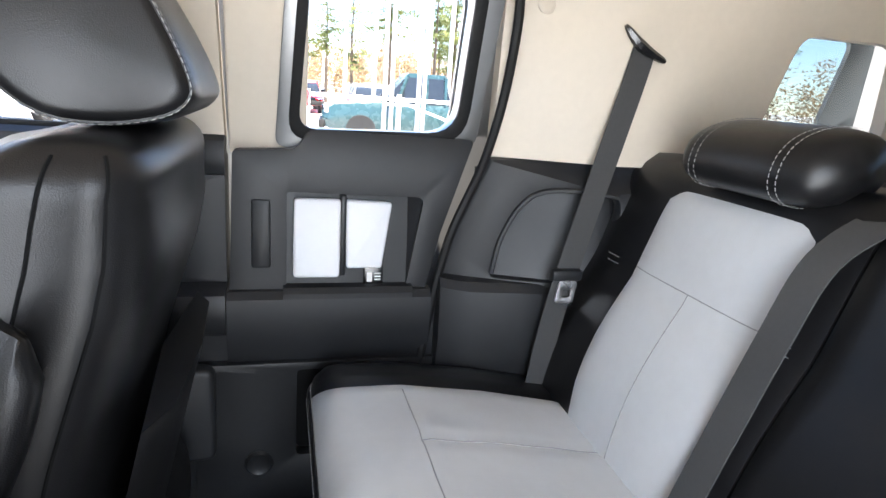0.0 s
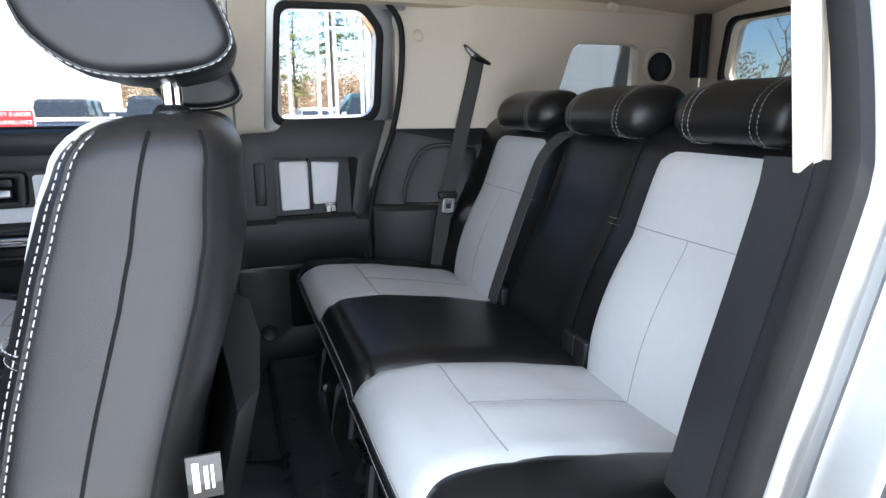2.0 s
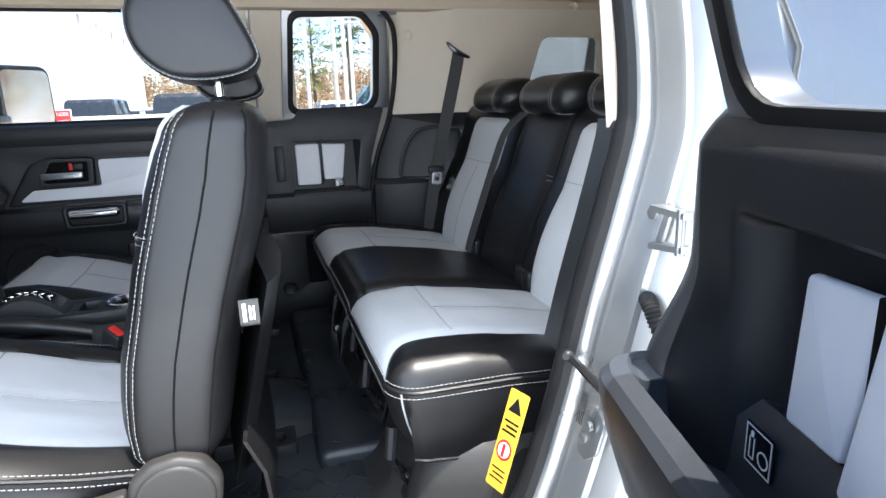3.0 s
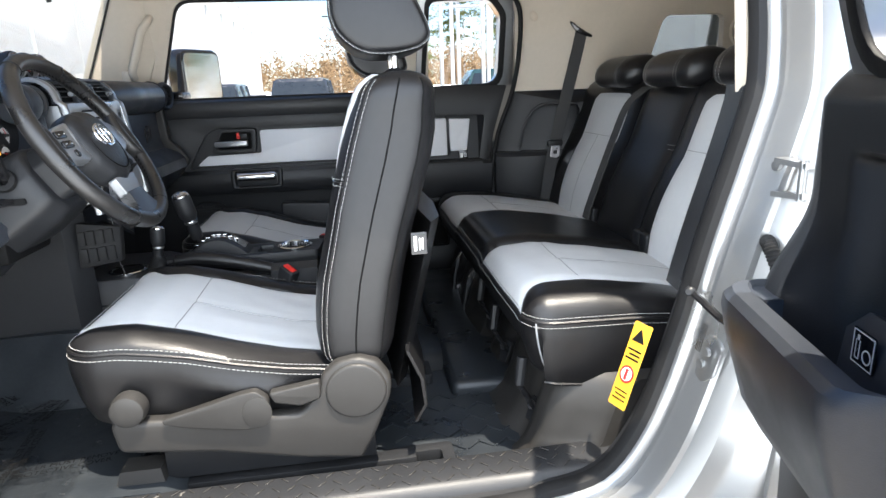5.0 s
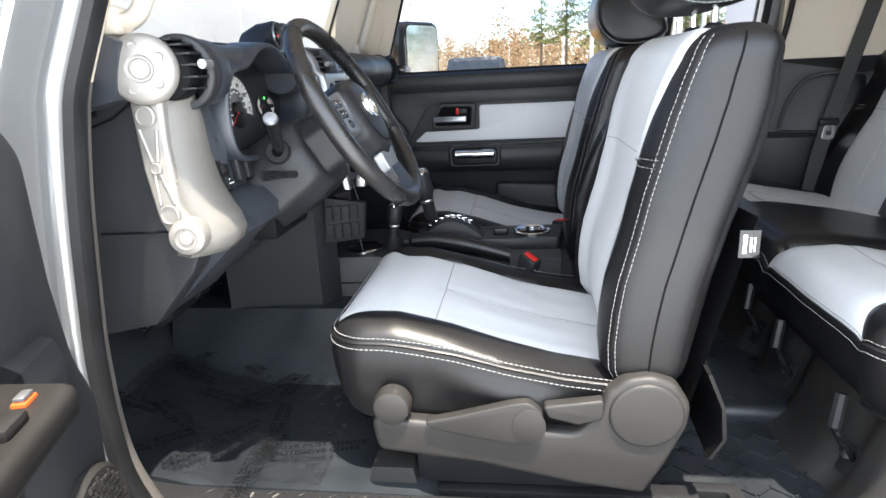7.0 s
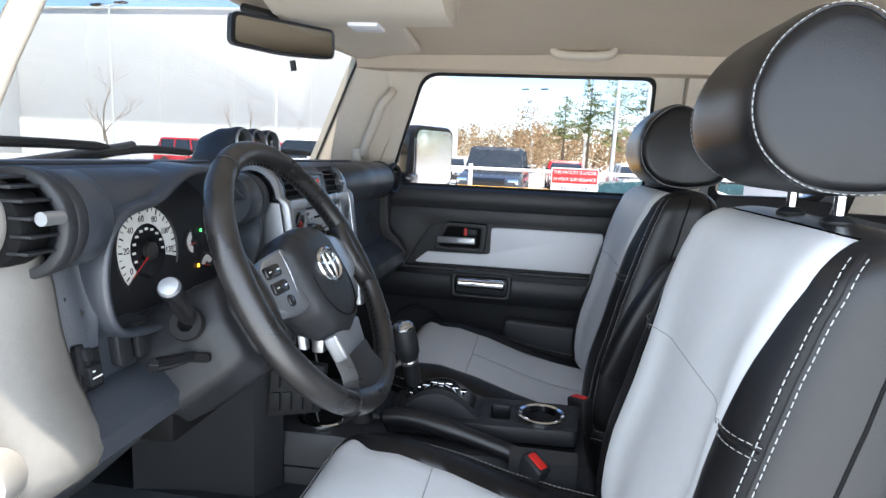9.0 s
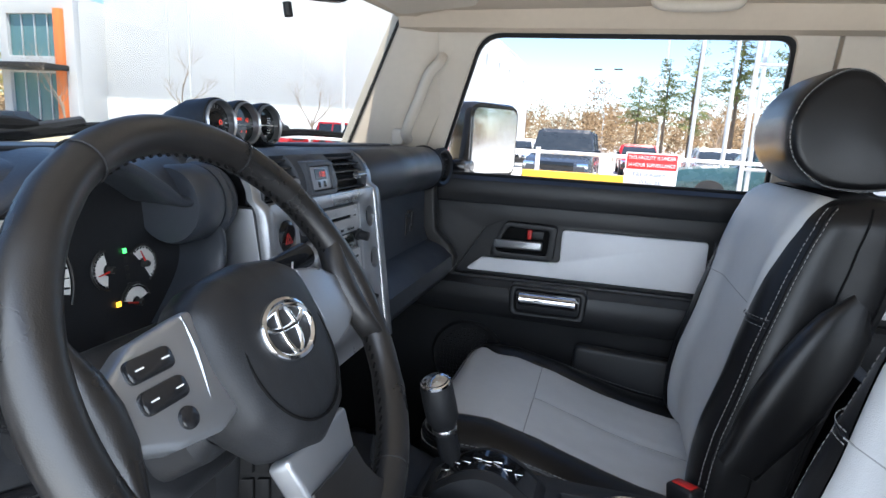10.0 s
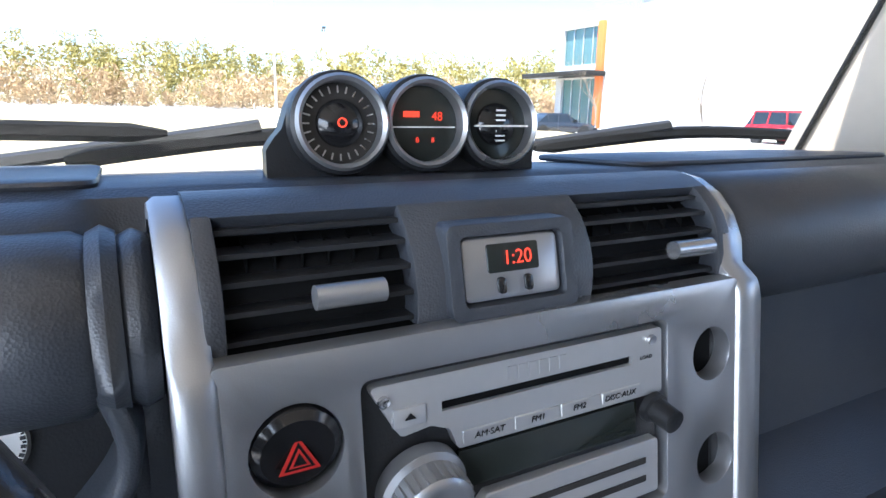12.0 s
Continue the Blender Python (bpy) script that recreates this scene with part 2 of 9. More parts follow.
def facing(at, d):
    """A pose whose z axis points along d."""
    return Matrix.Translation(at) @ Vector(d).to_track_quat("Z", "Y").to_matrix().to_4x4()


def smooth_curve(pts, n=6):
    pts = [Vector(p) for p in pts]
    out = []
    for i in range(len(pts) - 1):
        a, b, c, d = pts[max(0, i - 1)], pts[i], pts[i + 1], pts[min(len(pts) - 1, i + 2)]
        for j in range(n):
            t = j / n
            out.append(0.5 * ((2 * b) + (c - a) * t + (2 * a - 5 * b + 4 * c - d) * t * t + (3 * b - a - 3 * c + d) * t ** 3))
    out.append(pts[-1])
    return out


def stitch_line(bm, pts, off=(0, 0, 0), length=0.006, gap=0.0035, r=0.0009):
    """Thread stitches along a line of points, each a small rod of its own."""
    pts = [Vector(p) + Vector(off) for p in pts]
    pos, seg = 0.0, 0
    lens = [(b - a).length for a, b in zip(pts, pts[1:])]
    total = sum(lens)

    def at(s):
        for a, b, l in zip(pts, pts[1:], lens):
            if s <= l:
                return a.lerp(b, s / l if l else 0)
            s -= l
        return pts[-1]
    while pos + length < total:
        a, b = at(pos), at(pos + length)
        d = (b - a).normalized()
        u = d.orthogonal().normalized() * r
        w = d.cross(u)
        ring = [u, w, -u, -w]
        va = [bm.verts.new(a + q) for q in ring]
        vb = [bm.verts.new(b + q) for q in ring]
        for i in range(4):
            bm.faces.new((va[i], va[(i + 1) % 4], vb[(i + 1) % 4], vb[i]))
        bm.faces.new(va[::-1]), bm.faces.new(vb)
        pos += length + gap
    return bm


def spow(v, e):
    return math.copysign(abs(v) ** e, v)


def bars(rows, to, h=0.0006):
    """Flat printed bars (u0, v0, u1, v1) laid on a surface by to(u, v, w)."""
    bm = bmesh.new()
    for u0, v0, u1, v1 in rows:
        add(bm, plate([(u0, v0), (u1, v0), (u1, v1), (u0, v1)], thick=h, bev=0, to=to))
    return bm


def words(name, text, size, m, material, parent, depth=0.0004, align="CENTER", spacing=1.0):
    cu = bpy.data.curves.new(name, "FONT")
    cu.body, cu.size, cu.extrude, cu.align_x, cu.align_y, cu.space_character = text, size, depth, align, "CENTER", spacing
    ob = bpy.data.objects.new(name, cu)
    scene.collection.objects.link(ob)
    dg = bpy.context.evaluated_depsgraph_get()
    me = bpy.data.meshes.new_from_object(ob.evaluated_get(dg))
    bpy.data.objects.remove(ob)
    me.transform(m)
    me.materials.clear()
    me.materials.append(material)
    o = new(name, me)
    o.parent = parent
    return o


# ---- the car's shell ----
FLOOR = 0.47
BELT = 1.212


def side_y(z, s=1.0):
    """Inner face of the cabin's side at height z: upright below the belt, leaning in above it."""
    return s * (0.745 if z < BELT else 0.745 - (z - BELT) * 0.30)


def on_side(s, off=0.0):
    return lambda u, v, w: (u, side_y(v, s) + s * (w + off), v)


def glass_pane(name, bm, parent, label=""):
    ob = part(name, bm, M_GLASS, parent, label)
    ob.visible_shadow = False
    return ob


# floor: carpet mould with a raised tunnel, then the ribbed vinyl
fl = tagged(part("floor", box(-1.35, 1.9, -0.80, 0.80, 0.36, FLOOR, bev=0.01), M_MAT), "dark vinyl cabin floor of a car, dusty", "floor", kind="structure")
tun = []
for x, h, w in ((-1.2, 0.24, 0.20), (-0.75, 0.22, 0.17), (-0.3, 0.17, 0.15), (0.1, 0.08, 0.14), (0.4, 0.02, 0.12)):
    tun.append([(x, y, FLOOR - 0.01 + z) for y, z in ((-w - 0.05, 0), (-w, h * 0.8), (-w + 0.04, h), (w - 0.04, h), (w, h * 0.8), (w + 0.05, 0))])
part("tunnel", loft(tun), M_MAT, fl)
# the driver's footwell lies higher and climbs to the toe board
part("footwell_floor", loft([[(x, y, z) for x, z in ((-0.250, 0.46), (-0.268, 0.515), (-0.30, 0.530), (-0.70, 0.533), (-0.84, 0.560), (-0.95, 0.600), (-1.02, 0.64), (-1.02, 0.40), (-0.25, 0.40))] for y in (-0.640, -0.42, -0.20)]), M_MAT, fl, smooth=60)
# raised step in front of the rear bench, passenger side and centre
part("floor_step", box(0.30, 0.62, -0.30, 0.70, FLOOR - 0.02, FLOOR + 0.035, bev=0.02, seg=3), M_MAT, fl)
rib = bmesh.new()
for i in range(10):
    for j in range(9):
        cx, cy0 = 0.14 + 0.062 * i + 0.03 * (j % 2), -0.74 + 0.055 * j
        if cx > 0.66:
            continue
        z0 = FLOOR + (0.034 if 0.31 < cx < 0.61 and cy0 > -0.29 else 0.0)
        for ang, dx in ((40, -0.013), (-40, 0.013)):
            add(rib, box(-0.020, 0.020, -0.0022, 0.0022, 0.0, 0.004, bev=0.0008, m=pose(cx + dx, cy0, z0, 0, 0, ang)))
part("floor_ribbing", rib, M_MAT, fl)
# sill with chequer pattern
sill = thing("door_sill", "black ribbed plastic sill cover, scuffed and dusty", "door sill", (0, -0.76, FLOOR))
prof = [(-0.610, 0.47), (-0.622, 0.500), (-0.630, 0.522), (-0.640, 0.528), (-0.704, 0.529), (-0.718, 0.524), (-0.727, 0.508), (-0.760, 0.504), (-0.800, 0.498), (-0.825, 0.48), (-0.825, 0.44), (-0.610, 0.44)]


def sill_loops(dy=0.0):
    out = []
    for x, k in ((-0.79, 1.12), (-0.72, 1.03), (-0.6, 1.0), (0.45, 1.0), (0.55, 1.03), (0.62, 1.12)):
        out.append([(x, y, 0.44 + (z - 0.44) * k - 0.47) for y, z in prof])
    return [[(x, y + 0.76, z) for x, y, z in l] for l in out]


part("sill_cover", loft(sill_loops()), M_TRIM, sill, smooth=50)
# raised strokes in a herringbone along the tread, and pale dried mud on them
M_MUD = mat("dried_mud", (0.075, 0.071, 0.064), 0.85, var=0.3, vscale=60)
rb, mud = bmesh.new(), bmesh.new()
rnd = random.Random(21)
for i in range(44):
    for j in range(3):
        x = -0.69 + 0.028 * i + 0.014 * (j % 2)
        y = 0.111 - 0.026 * j
        add(rb, box(-0.010, 0.010, -0.0013, 0.0013, 0, 0.0022, bev=0.0006, seg=1, m=pose(x, y, 0.0582 + 0.0003 * j, 0, 0, 42 if (i + j) % 2 else -42)))
for i in range(46):
    w, h = rnd.uniform(0.003, 0.010), rnd.uniform(0.0012, 0.0035)
    cx, cy0, an = rnd.gauss(-0.42, 0.14), rnd.uniform(0.056, 0.112), rnd.uniform(0, 6.3)
    q = [(cx + w * rnd.uniform(0.5, 1) * math.cos(t) * math.cos(an) - h * math.sin(t) * math.sin(an), cy0 + w * math.cos(t) * math.sin(an) + h * rnd.uniform(0.5, 1) * math.sin(t) * math.cos(an)) for t in [k * 1.0472 for k in range(6)]]
    add(mud, plate(q, thick=0.0008, bev=0, to=lambda u, v, w2: (u, v, 0.0588 + w2)))
tagged(part("tread_ribbing", rb, M_SHIELD, sill), kind="stuff")
tagged(part("mud_flakes", mud, M_MUD, sill), kind="stuff")

# roof and headliner
roof_loops = []
for x, zc, zs, hw in ((-0.66, 1.585, 1.575, 0.585), (-0.55, 1.615, 1.585, 0.60), (0.0, 1.645, 1.59, 0.61), (0.8, 1.65, 1.585, 0.61), (1.5, 1.635, 1.575, 0.60), (1.80, 1.60, 1.56, 0.59)):
    loop = []
    for i in range(13):
        y = -hw + 2 * hw * i / 12
        q = abs(y) / hw
        loop.append((x, y, zc - (zc - zs) * q ** 4))
    roof_loops.append(loop)
bm = loft(roof_loops, caps=False, closed=False)
r = bmesh.ops.extrude_face_region(bm, geom=bm.faces[:])
for v in r["geom"]:
    if isinstance(v, bmesh.types.BMVert):
        v.co.z += 0.09
        v.co.y *= 1.06
tagged(part("ceiling", bm, M_BEIGE), "beige cloth headliner over the car's cabin", "headliner", kind="structure")
hl = thing("roof_rail_trim", "beige moulded roof edge over the doors", "trim", kind="structure")
for s in (1, -1):
    # side rail above the doors and windows
    part("rail", loft([[(x, s * (0.575 + a), 1.55 + b) for a, b in ((0, 0.05), (0.028, 0.005), (0.06, 0.0), (0.10, 0.03), (0.08, 0.10), (0.0, 0.11))] for x in (-0.66, -0.3, 0.4, 1.2, 1.82)]), M_BEIGE, hl)

# passenger side wall: front door, rear door and quarter, each its own thing


pd = thing("front_door", "closed front passenger door with black trim and pale insert", "car door", (0, 0.75, FLOOR))


def at(parent, ob):
    """Parent ob to a thing and keep its place in the world."""
    ob.parent = parent
    ob.matrix_parent_inverse = Matrix.Translation(-parent.location)
    return ob


def sub(parent, name, bm, material, label=""):
    return at(parent, part(name, bm, material, None, label))


fwin = rpoly([(-0.60, BELT), (0.195, BELT), (0.185, 1.553), (-0.475, 1.553)], [0.015, 0.02, 0.03, 0.07])
# wide pillar trim and window surround
sub(pd, "window_frame", plate(rpoly([(-0.70, BELT - 0.02), (0.262, BELT - 0.02), (0.255, 1.60), (-0.56, 1.60)], 0.02), [fwin], thick=0.05, bev=0.006, to=on_side(1, 0.0)), M_BEIGEP)
sub(pd, "window_seal", plate(rpoly([(-0.605, BELT - 0.004), (0.2, BELT - 0.004), (0.19, 1.558), (-0.478, 1.558)], [0.015, 0.02, 0.03, 0.07]), [rpoly([(-0.588, BELT + 0.012), (0.186, BELT + 0.012), (0.177, 1.544), (-0.470, 1.544)], [0.015, 0.02, 0.03, 0.065])], thick=0.012, bev=0.002, to=on_side(1, 0.012)), M_RUBBER)
glass_pane("window_pane", plate(fwin, thick=0.004, bev=0, to=on_side(1, 0.028)), None).parent = pd
pd.children[-1].matrix_parent_inverse = Matrix.Translation(-pd.location)
sub(pd, "door_skin", plate(rpoly([(-0.80, 0.44), (0.262, 0.44), (0.262, BELT - 0.02), (-0.68, BELT - 0.02), (-0.80, 0.95)], 0.01), thick=0.03, bev=0.003, to=on_side(1, 0.14)), M_PAINT)


# panel with a rolled top, flat field, armrest shelf and tucked lower part
sub(pd, "upper_roll", loft([[(x + (1.21 - z) * (-0.5 if x < 0 else 0), y, z) for y, z in ((0.77, 1.21), (0.742, 1.217), (0.728, 1.208), (0.722, 1.19), (0.724, 1.17), (0.733, 1.145), (0.77, 1.145))] for x in (-0.59, 0.262)]), M_TRIM)
insert_o = [(-0.502, 0.972), (0.085, 0.972), (0.085, 1.098), (-0.257, 1.098), (-0.257, 1.012), (-0.458, 1.008)]
surround = rpoly([(-0.72, 0.955), (0.262, 0.955), (0.262, 1.15), (-0.62, 1.15)], 0.003)
hole = rpoly([(-0.53, 0.963), (0.095, 0.963), (0.097, 1.108), (-0.40, 1.113), (-0.452, 1.09)], [0.008, 0.012, 0.012, 0.02, 0.02])
sub(pd, "door_card", plate(surround, [hole], thick=0.018, bev=0.006, to=lambda u, v, w: (u, 0.722 + w, v)), M_TRIM)
sub(pd, "door_back", plate([(-0.77, 0.50), (0.262, 0.50), (0.262, 1.18), (-0.60, 1.18), (-0.76, 0.90)], thick=0.045, bev=0, to=lambda u, v, w: (u, 0.752 + w, v)), M_TRIM)
sub(pd, "insert", plate(rpoly(insert_o, [0.006, 0.01, 0.01, 0.012, 0.012, 0.006]), thick=0.014, bev=0.005, to=lambda u, v, w: (u, 0.738 + w, v)), M_WHITE, "pale grey smooth insert")
hb = rpoly([(-0.44, 1.016), (-0.275, 1.016), (-0.268, 1.105), (-0.40, 1.108)], [0.015, 0.012, 0.012, 0.02])
hbi = rpoly([(-0.425, 1.03), (-0.29, 1.03), (-0.285, 1.094), (-0.392, 1.096)], [0.012, 0.01, 0.01, 0.014])
sub(pd, "handle_bezel", plate(hb, [hbi], thick=0.02, bev=0.004, to=lambda u, v, w: (u, 0.722 + w, v)), M_PLAST)
# near-black sheet behind the bezel, the well's shade held in its colour
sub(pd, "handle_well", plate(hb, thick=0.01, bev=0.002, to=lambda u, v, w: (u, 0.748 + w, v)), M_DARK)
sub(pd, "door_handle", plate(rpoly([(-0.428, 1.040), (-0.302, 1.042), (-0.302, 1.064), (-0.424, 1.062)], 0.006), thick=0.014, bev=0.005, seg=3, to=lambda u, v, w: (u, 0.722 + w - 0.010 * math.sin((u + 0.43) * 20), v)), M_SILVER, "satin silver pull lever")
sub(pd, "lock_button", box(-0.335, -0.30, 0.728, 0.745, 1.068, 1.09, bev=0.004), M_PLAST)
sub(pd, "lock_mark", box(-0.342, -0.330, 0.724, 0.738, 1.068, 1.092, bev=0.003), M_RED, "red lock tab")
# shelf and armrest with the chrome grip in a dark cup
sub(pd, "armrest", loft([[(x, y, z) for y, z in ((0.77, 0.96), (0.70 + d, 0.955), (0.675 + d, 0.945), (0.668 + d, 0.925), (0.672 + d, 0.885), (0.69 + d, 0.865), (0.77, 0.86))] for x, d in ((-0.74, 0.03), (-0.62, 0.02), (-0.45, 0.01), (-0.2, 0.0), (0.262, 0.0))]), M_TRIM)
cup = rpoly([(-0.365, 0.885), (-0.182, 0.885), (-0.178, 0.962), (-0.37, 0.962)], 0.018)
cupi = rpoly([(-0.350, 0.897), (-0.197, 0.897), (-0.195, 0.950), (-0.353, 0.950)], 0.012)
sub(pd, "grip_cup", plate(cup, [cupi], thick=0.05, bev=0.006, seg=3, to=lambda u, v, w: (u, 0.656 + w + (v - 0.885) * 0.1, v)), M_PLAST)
# back of the grip cup coloured near-black for the shade inside
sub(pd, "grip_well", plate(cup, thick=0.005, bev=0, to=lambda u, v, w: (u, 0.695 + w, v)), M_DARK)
sub(pd, "grip", loft([[(x, 0.654 + 0.018 * math.cos(a) * k - 0.004, 0.934 + 0.016 * math.sin(a) * k) for a in [2 * math.pi * i / 12 for i in range(12)]] for x, k in ((-0.347, 0.5), (-0.340, 1), (-0.206, 1), (-0.199, 0.5))]), M_CHROME, "chrome ribbed grab bar")
for i in range(3):
    # dark strips on the bar, coloured as the shade of its slots
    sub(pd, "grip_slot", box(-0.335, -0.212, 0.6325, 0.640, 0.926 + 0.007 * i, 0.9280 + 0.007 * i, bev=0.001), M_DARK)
# lower part with map pocket and loudspeaker
sub(pd, "lower_panel", loft([[(x, y, z) for y, z in ((0.77, 0.88), (0.712, 0.87), (0.722, 0.80), (0.715, 0.70), (0.72, 0.52), (0.78, 0.50))] for x in (-0.76, 0.262)]), M_PLAST)
sub(pd, "map_pocket", plate(rpoly([(-0.20, 0.62), (0.24, 0.62), (0.24, 0.805), (-0.20, 0.825)], 0.02), thick=0.035, bev=0.01, seg=3, to=lambda u, v, w: (u, 0.672 + w, v)), M_TRIM)
sub(pd, "speaker_grille", lathe([(0.095, 0), (0.098, 0.012), (0.092, 0.02), (0.085, 0.018), (0.05, 0.021), (0.01, 0.022)], facing((-0.47, 0.715, 0.745), (0, -1, 0)), n=36), M_PLAST)
rg = bmesh.new()
for i in range(-8, 9):
    for j in range(-8, 9):
        u, v = i * 0.0095, j * 0.0095
        if u * u + v * v < 0.080 ** 2:
            a, b = (0.0042, 0.0019) if (i + j) % 2 else (0.0019, 0.0042)
            add(rg, box(u - 0.47 - a, u - 0.47 + a, 0.6905, 0.6945, v + 0.745 - b, v + 0.745 + b, bev=0))
sub(pd, "grille_weave", rg, M_PLAST)
# outside mirror
om = thing("side_mirror", "black and silver outside mirror of the passenger door", "side mirror", (-0.50, 0.98, 1.21))
mo = rrect(-0.11, 0.0, 0.10, 0.21, 0.035)
mface = Matrix.Translation((-0.49, 0.985, 1.20)) @ Euler((0, 0, radians(58))).to_matrix().to_4x4()
shell = bmesh.new()
add(shell, loft([[(u * k, w, (v - 0.105) * k + 0.105) for u, v in mo] for w, k in ((0.0, 0.97), (0.012, 1.03), (0.05, 1.03), (0.09, 0.9), (0.115, 0.6))]), None)
shell.transform(mface)
at(om, part("mirror_shell", shell, M_GLOSS, None, "gloss black mirror housing"))
gl = plate(rrect(-0.097, 0.013, 0.087, 0.197, 0.028), thick=0.004, bev=0, to=lambda u, v, w: (u, w - 0.006, v))
gl.transform(mface)
at(om, part("mirror_glass", gl, M_CHROME, None, "mirror glass"))
at(om, part("mirror_arm", box(-0.62, -0.53, 0.80, 0.98, 1.215, 1.25, bev=0.01), M_GLOSS))

# rear door, closed
rd = thing("rear_door", "closed rear access door with black trim and two pale inserts", "car door", (0.5, 0.75, FLOOR))
rwin = rpoly([(0.385, 1.235), (0.672, 1.240), (0.672, 1.48), (0.625, 1.535), (0.405, 1.53)], [0.03, 0.055, 0.06, 0.05, 0.03])
rwo = rpoly([(0.345, 1.20), (0.715, 1.205), (0.725, 1.50), (0.66, 1.575), (0.37, 1.575)], [0.02, 0.04, 0.07, 0.06, 0.03])
sub(rd, "pillar_trim", plate(rpoly([(0.268, 1.185), (0.40, 1.185), (0.40, 1.60), (0.268, 1.60)], 0.004), thick=0.03, bev=0.003, to=on_side(1, 0.012)), M_BEIGEP)
sub(rd, "frame_upper", plate([(0.38, 1.538), (0.76, 1.545), (0.76, 1.62), (0.38, 1.62)], thick=0.03, bev=0, to=on_side(1, 0.016)), M_PAINT)
sub(rd, "window_frame", plate(rwo, [rwin], thick=0.045, bev=0.012, seg=4, to=on_side(1, -0.004)), M_PAINT)
sub(rd, "window_seal", plate(rpoly([(0.366, 1.214), (0.694, 1.219), (0.694, 1.488), (0.637, 1.556), (0.388, 1.551)], [0.04, 0.068, 0.07, 0.06, 0.04]), [rwin], thick=0.012, bev=0.003, to=on_side(1, -0.010)), M_RUBBER)
glass_pane("window_pane", plate(rwin, thick=0.004, bev=0, to=on_side(1, 0.03)), None).parent = rd
rd.children[-1].matrix_parent_inverse = Matrix.Translation(-rd.location)
sub(rd, "door_skin", plate(rpoly([(0.268, 0.44), (0.72, 0.44), (0.73, 1.22), (0.268, 1.22)], 0.01), thick=0.03, bev=0.003, to=on_side(1, 0.14)), M_PAINT)
RD_TO = lambda u, v, w: (u, 0.716 + w + max(0, v - 1.19) * 0.25, v)
card = rpoly([(0.262, 0.80), (0.60, 0.80), (0.652, 1.05), (0.70, 1.205), (0.71, 1.23), (0.40, 1.235), (0.385, 1.20), (0.275, 1.195)], [0.01, 0.01, 0.05, 0.02, 0.01, 0.03, 0.03, 0.01])
rec = rpoly([(0.365, 0.945), (0.59, 0.945), (0.617, 1.12), (0.365, 1.125)], [0.006, 0.01, 0.014, 0.008])
sub(rd, "door_card", plate(card, [rec], thick=0.03, bev=0.007, seg=3, to=RD_TO), M_TRIM)
sub(rd, "recess", plate([(0.35, 0.93), (0.63, 0.93), (0.63, 1.14), (0.35, 1.14)], thick=0.02, bev=0, to=lambda u, v, w: (u, 0.748 + w - (1.11 - v) * 0.15, v)), M_PLAST)
sub(rd, "recess_slope", loft([[(u, y, v) for u, y, v in l] for l in ([(0.555, 0.768, 0.945), (0.592, 0.722, 0.945), (0.60, 0.77, 0.945)], [(0.575, 0.768, 1.12), (0.615, 0.722, 1.12), (0.62, 0.77, 1.12)])]), M_TRIM)
sub(rd, "insert", plate(rpoly([(0.377, 0.968), (0.461, 0.968), (0.463, 1.112), (0.378, 1.112)], 0.008), thick=0.012, bev=0.005, seg=3, to=lambda u, v, w: (u, 0.722 + w - (1.11 - v) * 0.15, v)), M_WHITE, "pale grey smooth insert")
sub(rd, "insert", plate(rpoly([(0.474, 0.982), (0.541, 0.982), (0.560, 1.106), (0.472, 1.110)], 0.007), thick=0.012, bev=0.005, seg=3, to=lambda u, v, w: (u, 0.732 + w - (1.11 - v) * 0.15, v)), M_WHITE, "pale grey smooth insert")
sub(rd, "insert_divider", box(0.462, 0.473, 0.722, 0.77, 0.965, 1.12, bev=0.003), M_PLAST)
# pocket tray and the lower roll
sub(rd, "tray", loft([[(x, y, z) for y, z in ((0.77, 0.952), (0.70, 0.950), (0.692, 0.94), (0.692, 0.93), (0.77, 0.925))] for x in (0.36, 0.60)]), M_PLAST)
sub(rd, "lower_roll", loft([[(x, y, z) for y, z in ((0.77, 0.945), (0.705, 0.942), (0.692, 0.93), (0.690, 0.90), (0.698, 0.83), (0.715, 0.80), (0.77, 0.80))] for x in (0.262, 0.637)]), M_TRIM)
sub(rd, "cup_label", plate(rrect(0.508, 0.948, 0.545, 0.985, 0.004), thick=0.02, bev=0.002, to=lambda u, v, w: (u, 0.716 + w, v)), M_GLOSS)
sub(rd, "cup_mark", bars([(0.514, 0.955, 0.524, 0.974), (0.528, 0.958, 0.540, 0.961), (0.528, 0.964, 0.540, 0.967), (0.528, 0.970, 0.540, 0.973)], lambda u, v, w: (u, 0.7155 - w, v)), M_PAPER)
sub(rd, "pull_recess", plate(rrect(0.305, 0.985, 0.338, 1.11, 0.006), thick=0.012, bev=0.003, to=lambda u, v, w: (u, 0.710 + w, v)), M_PLAST)

# kick panel below, on the sill
kp = thing("kick_panel", "black plastic kick panel below the rear door", "trim", (0.4, 0.72, FLOOR), kind="structure")
at(kp, part("panel", plate(rpoly([(0.20, FLOOR), (0.72, FLOOR), (0.72, 0.80), (0.20, 0.80)], 0.01), [rpoly([(0.385, 0.60), (0.455, 0.60), (0.455, 0.785), (0.385, 0.785)], 0.012)], thick=0.03, bev=0.005, to=lambda u, v, w: (u, 0.70 + w, v)), M_PLAST))
# near-black block behind the opening, coloured as the shade in the slot
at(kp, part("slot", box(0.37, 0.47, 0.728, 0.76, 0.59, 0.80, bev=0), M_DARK))
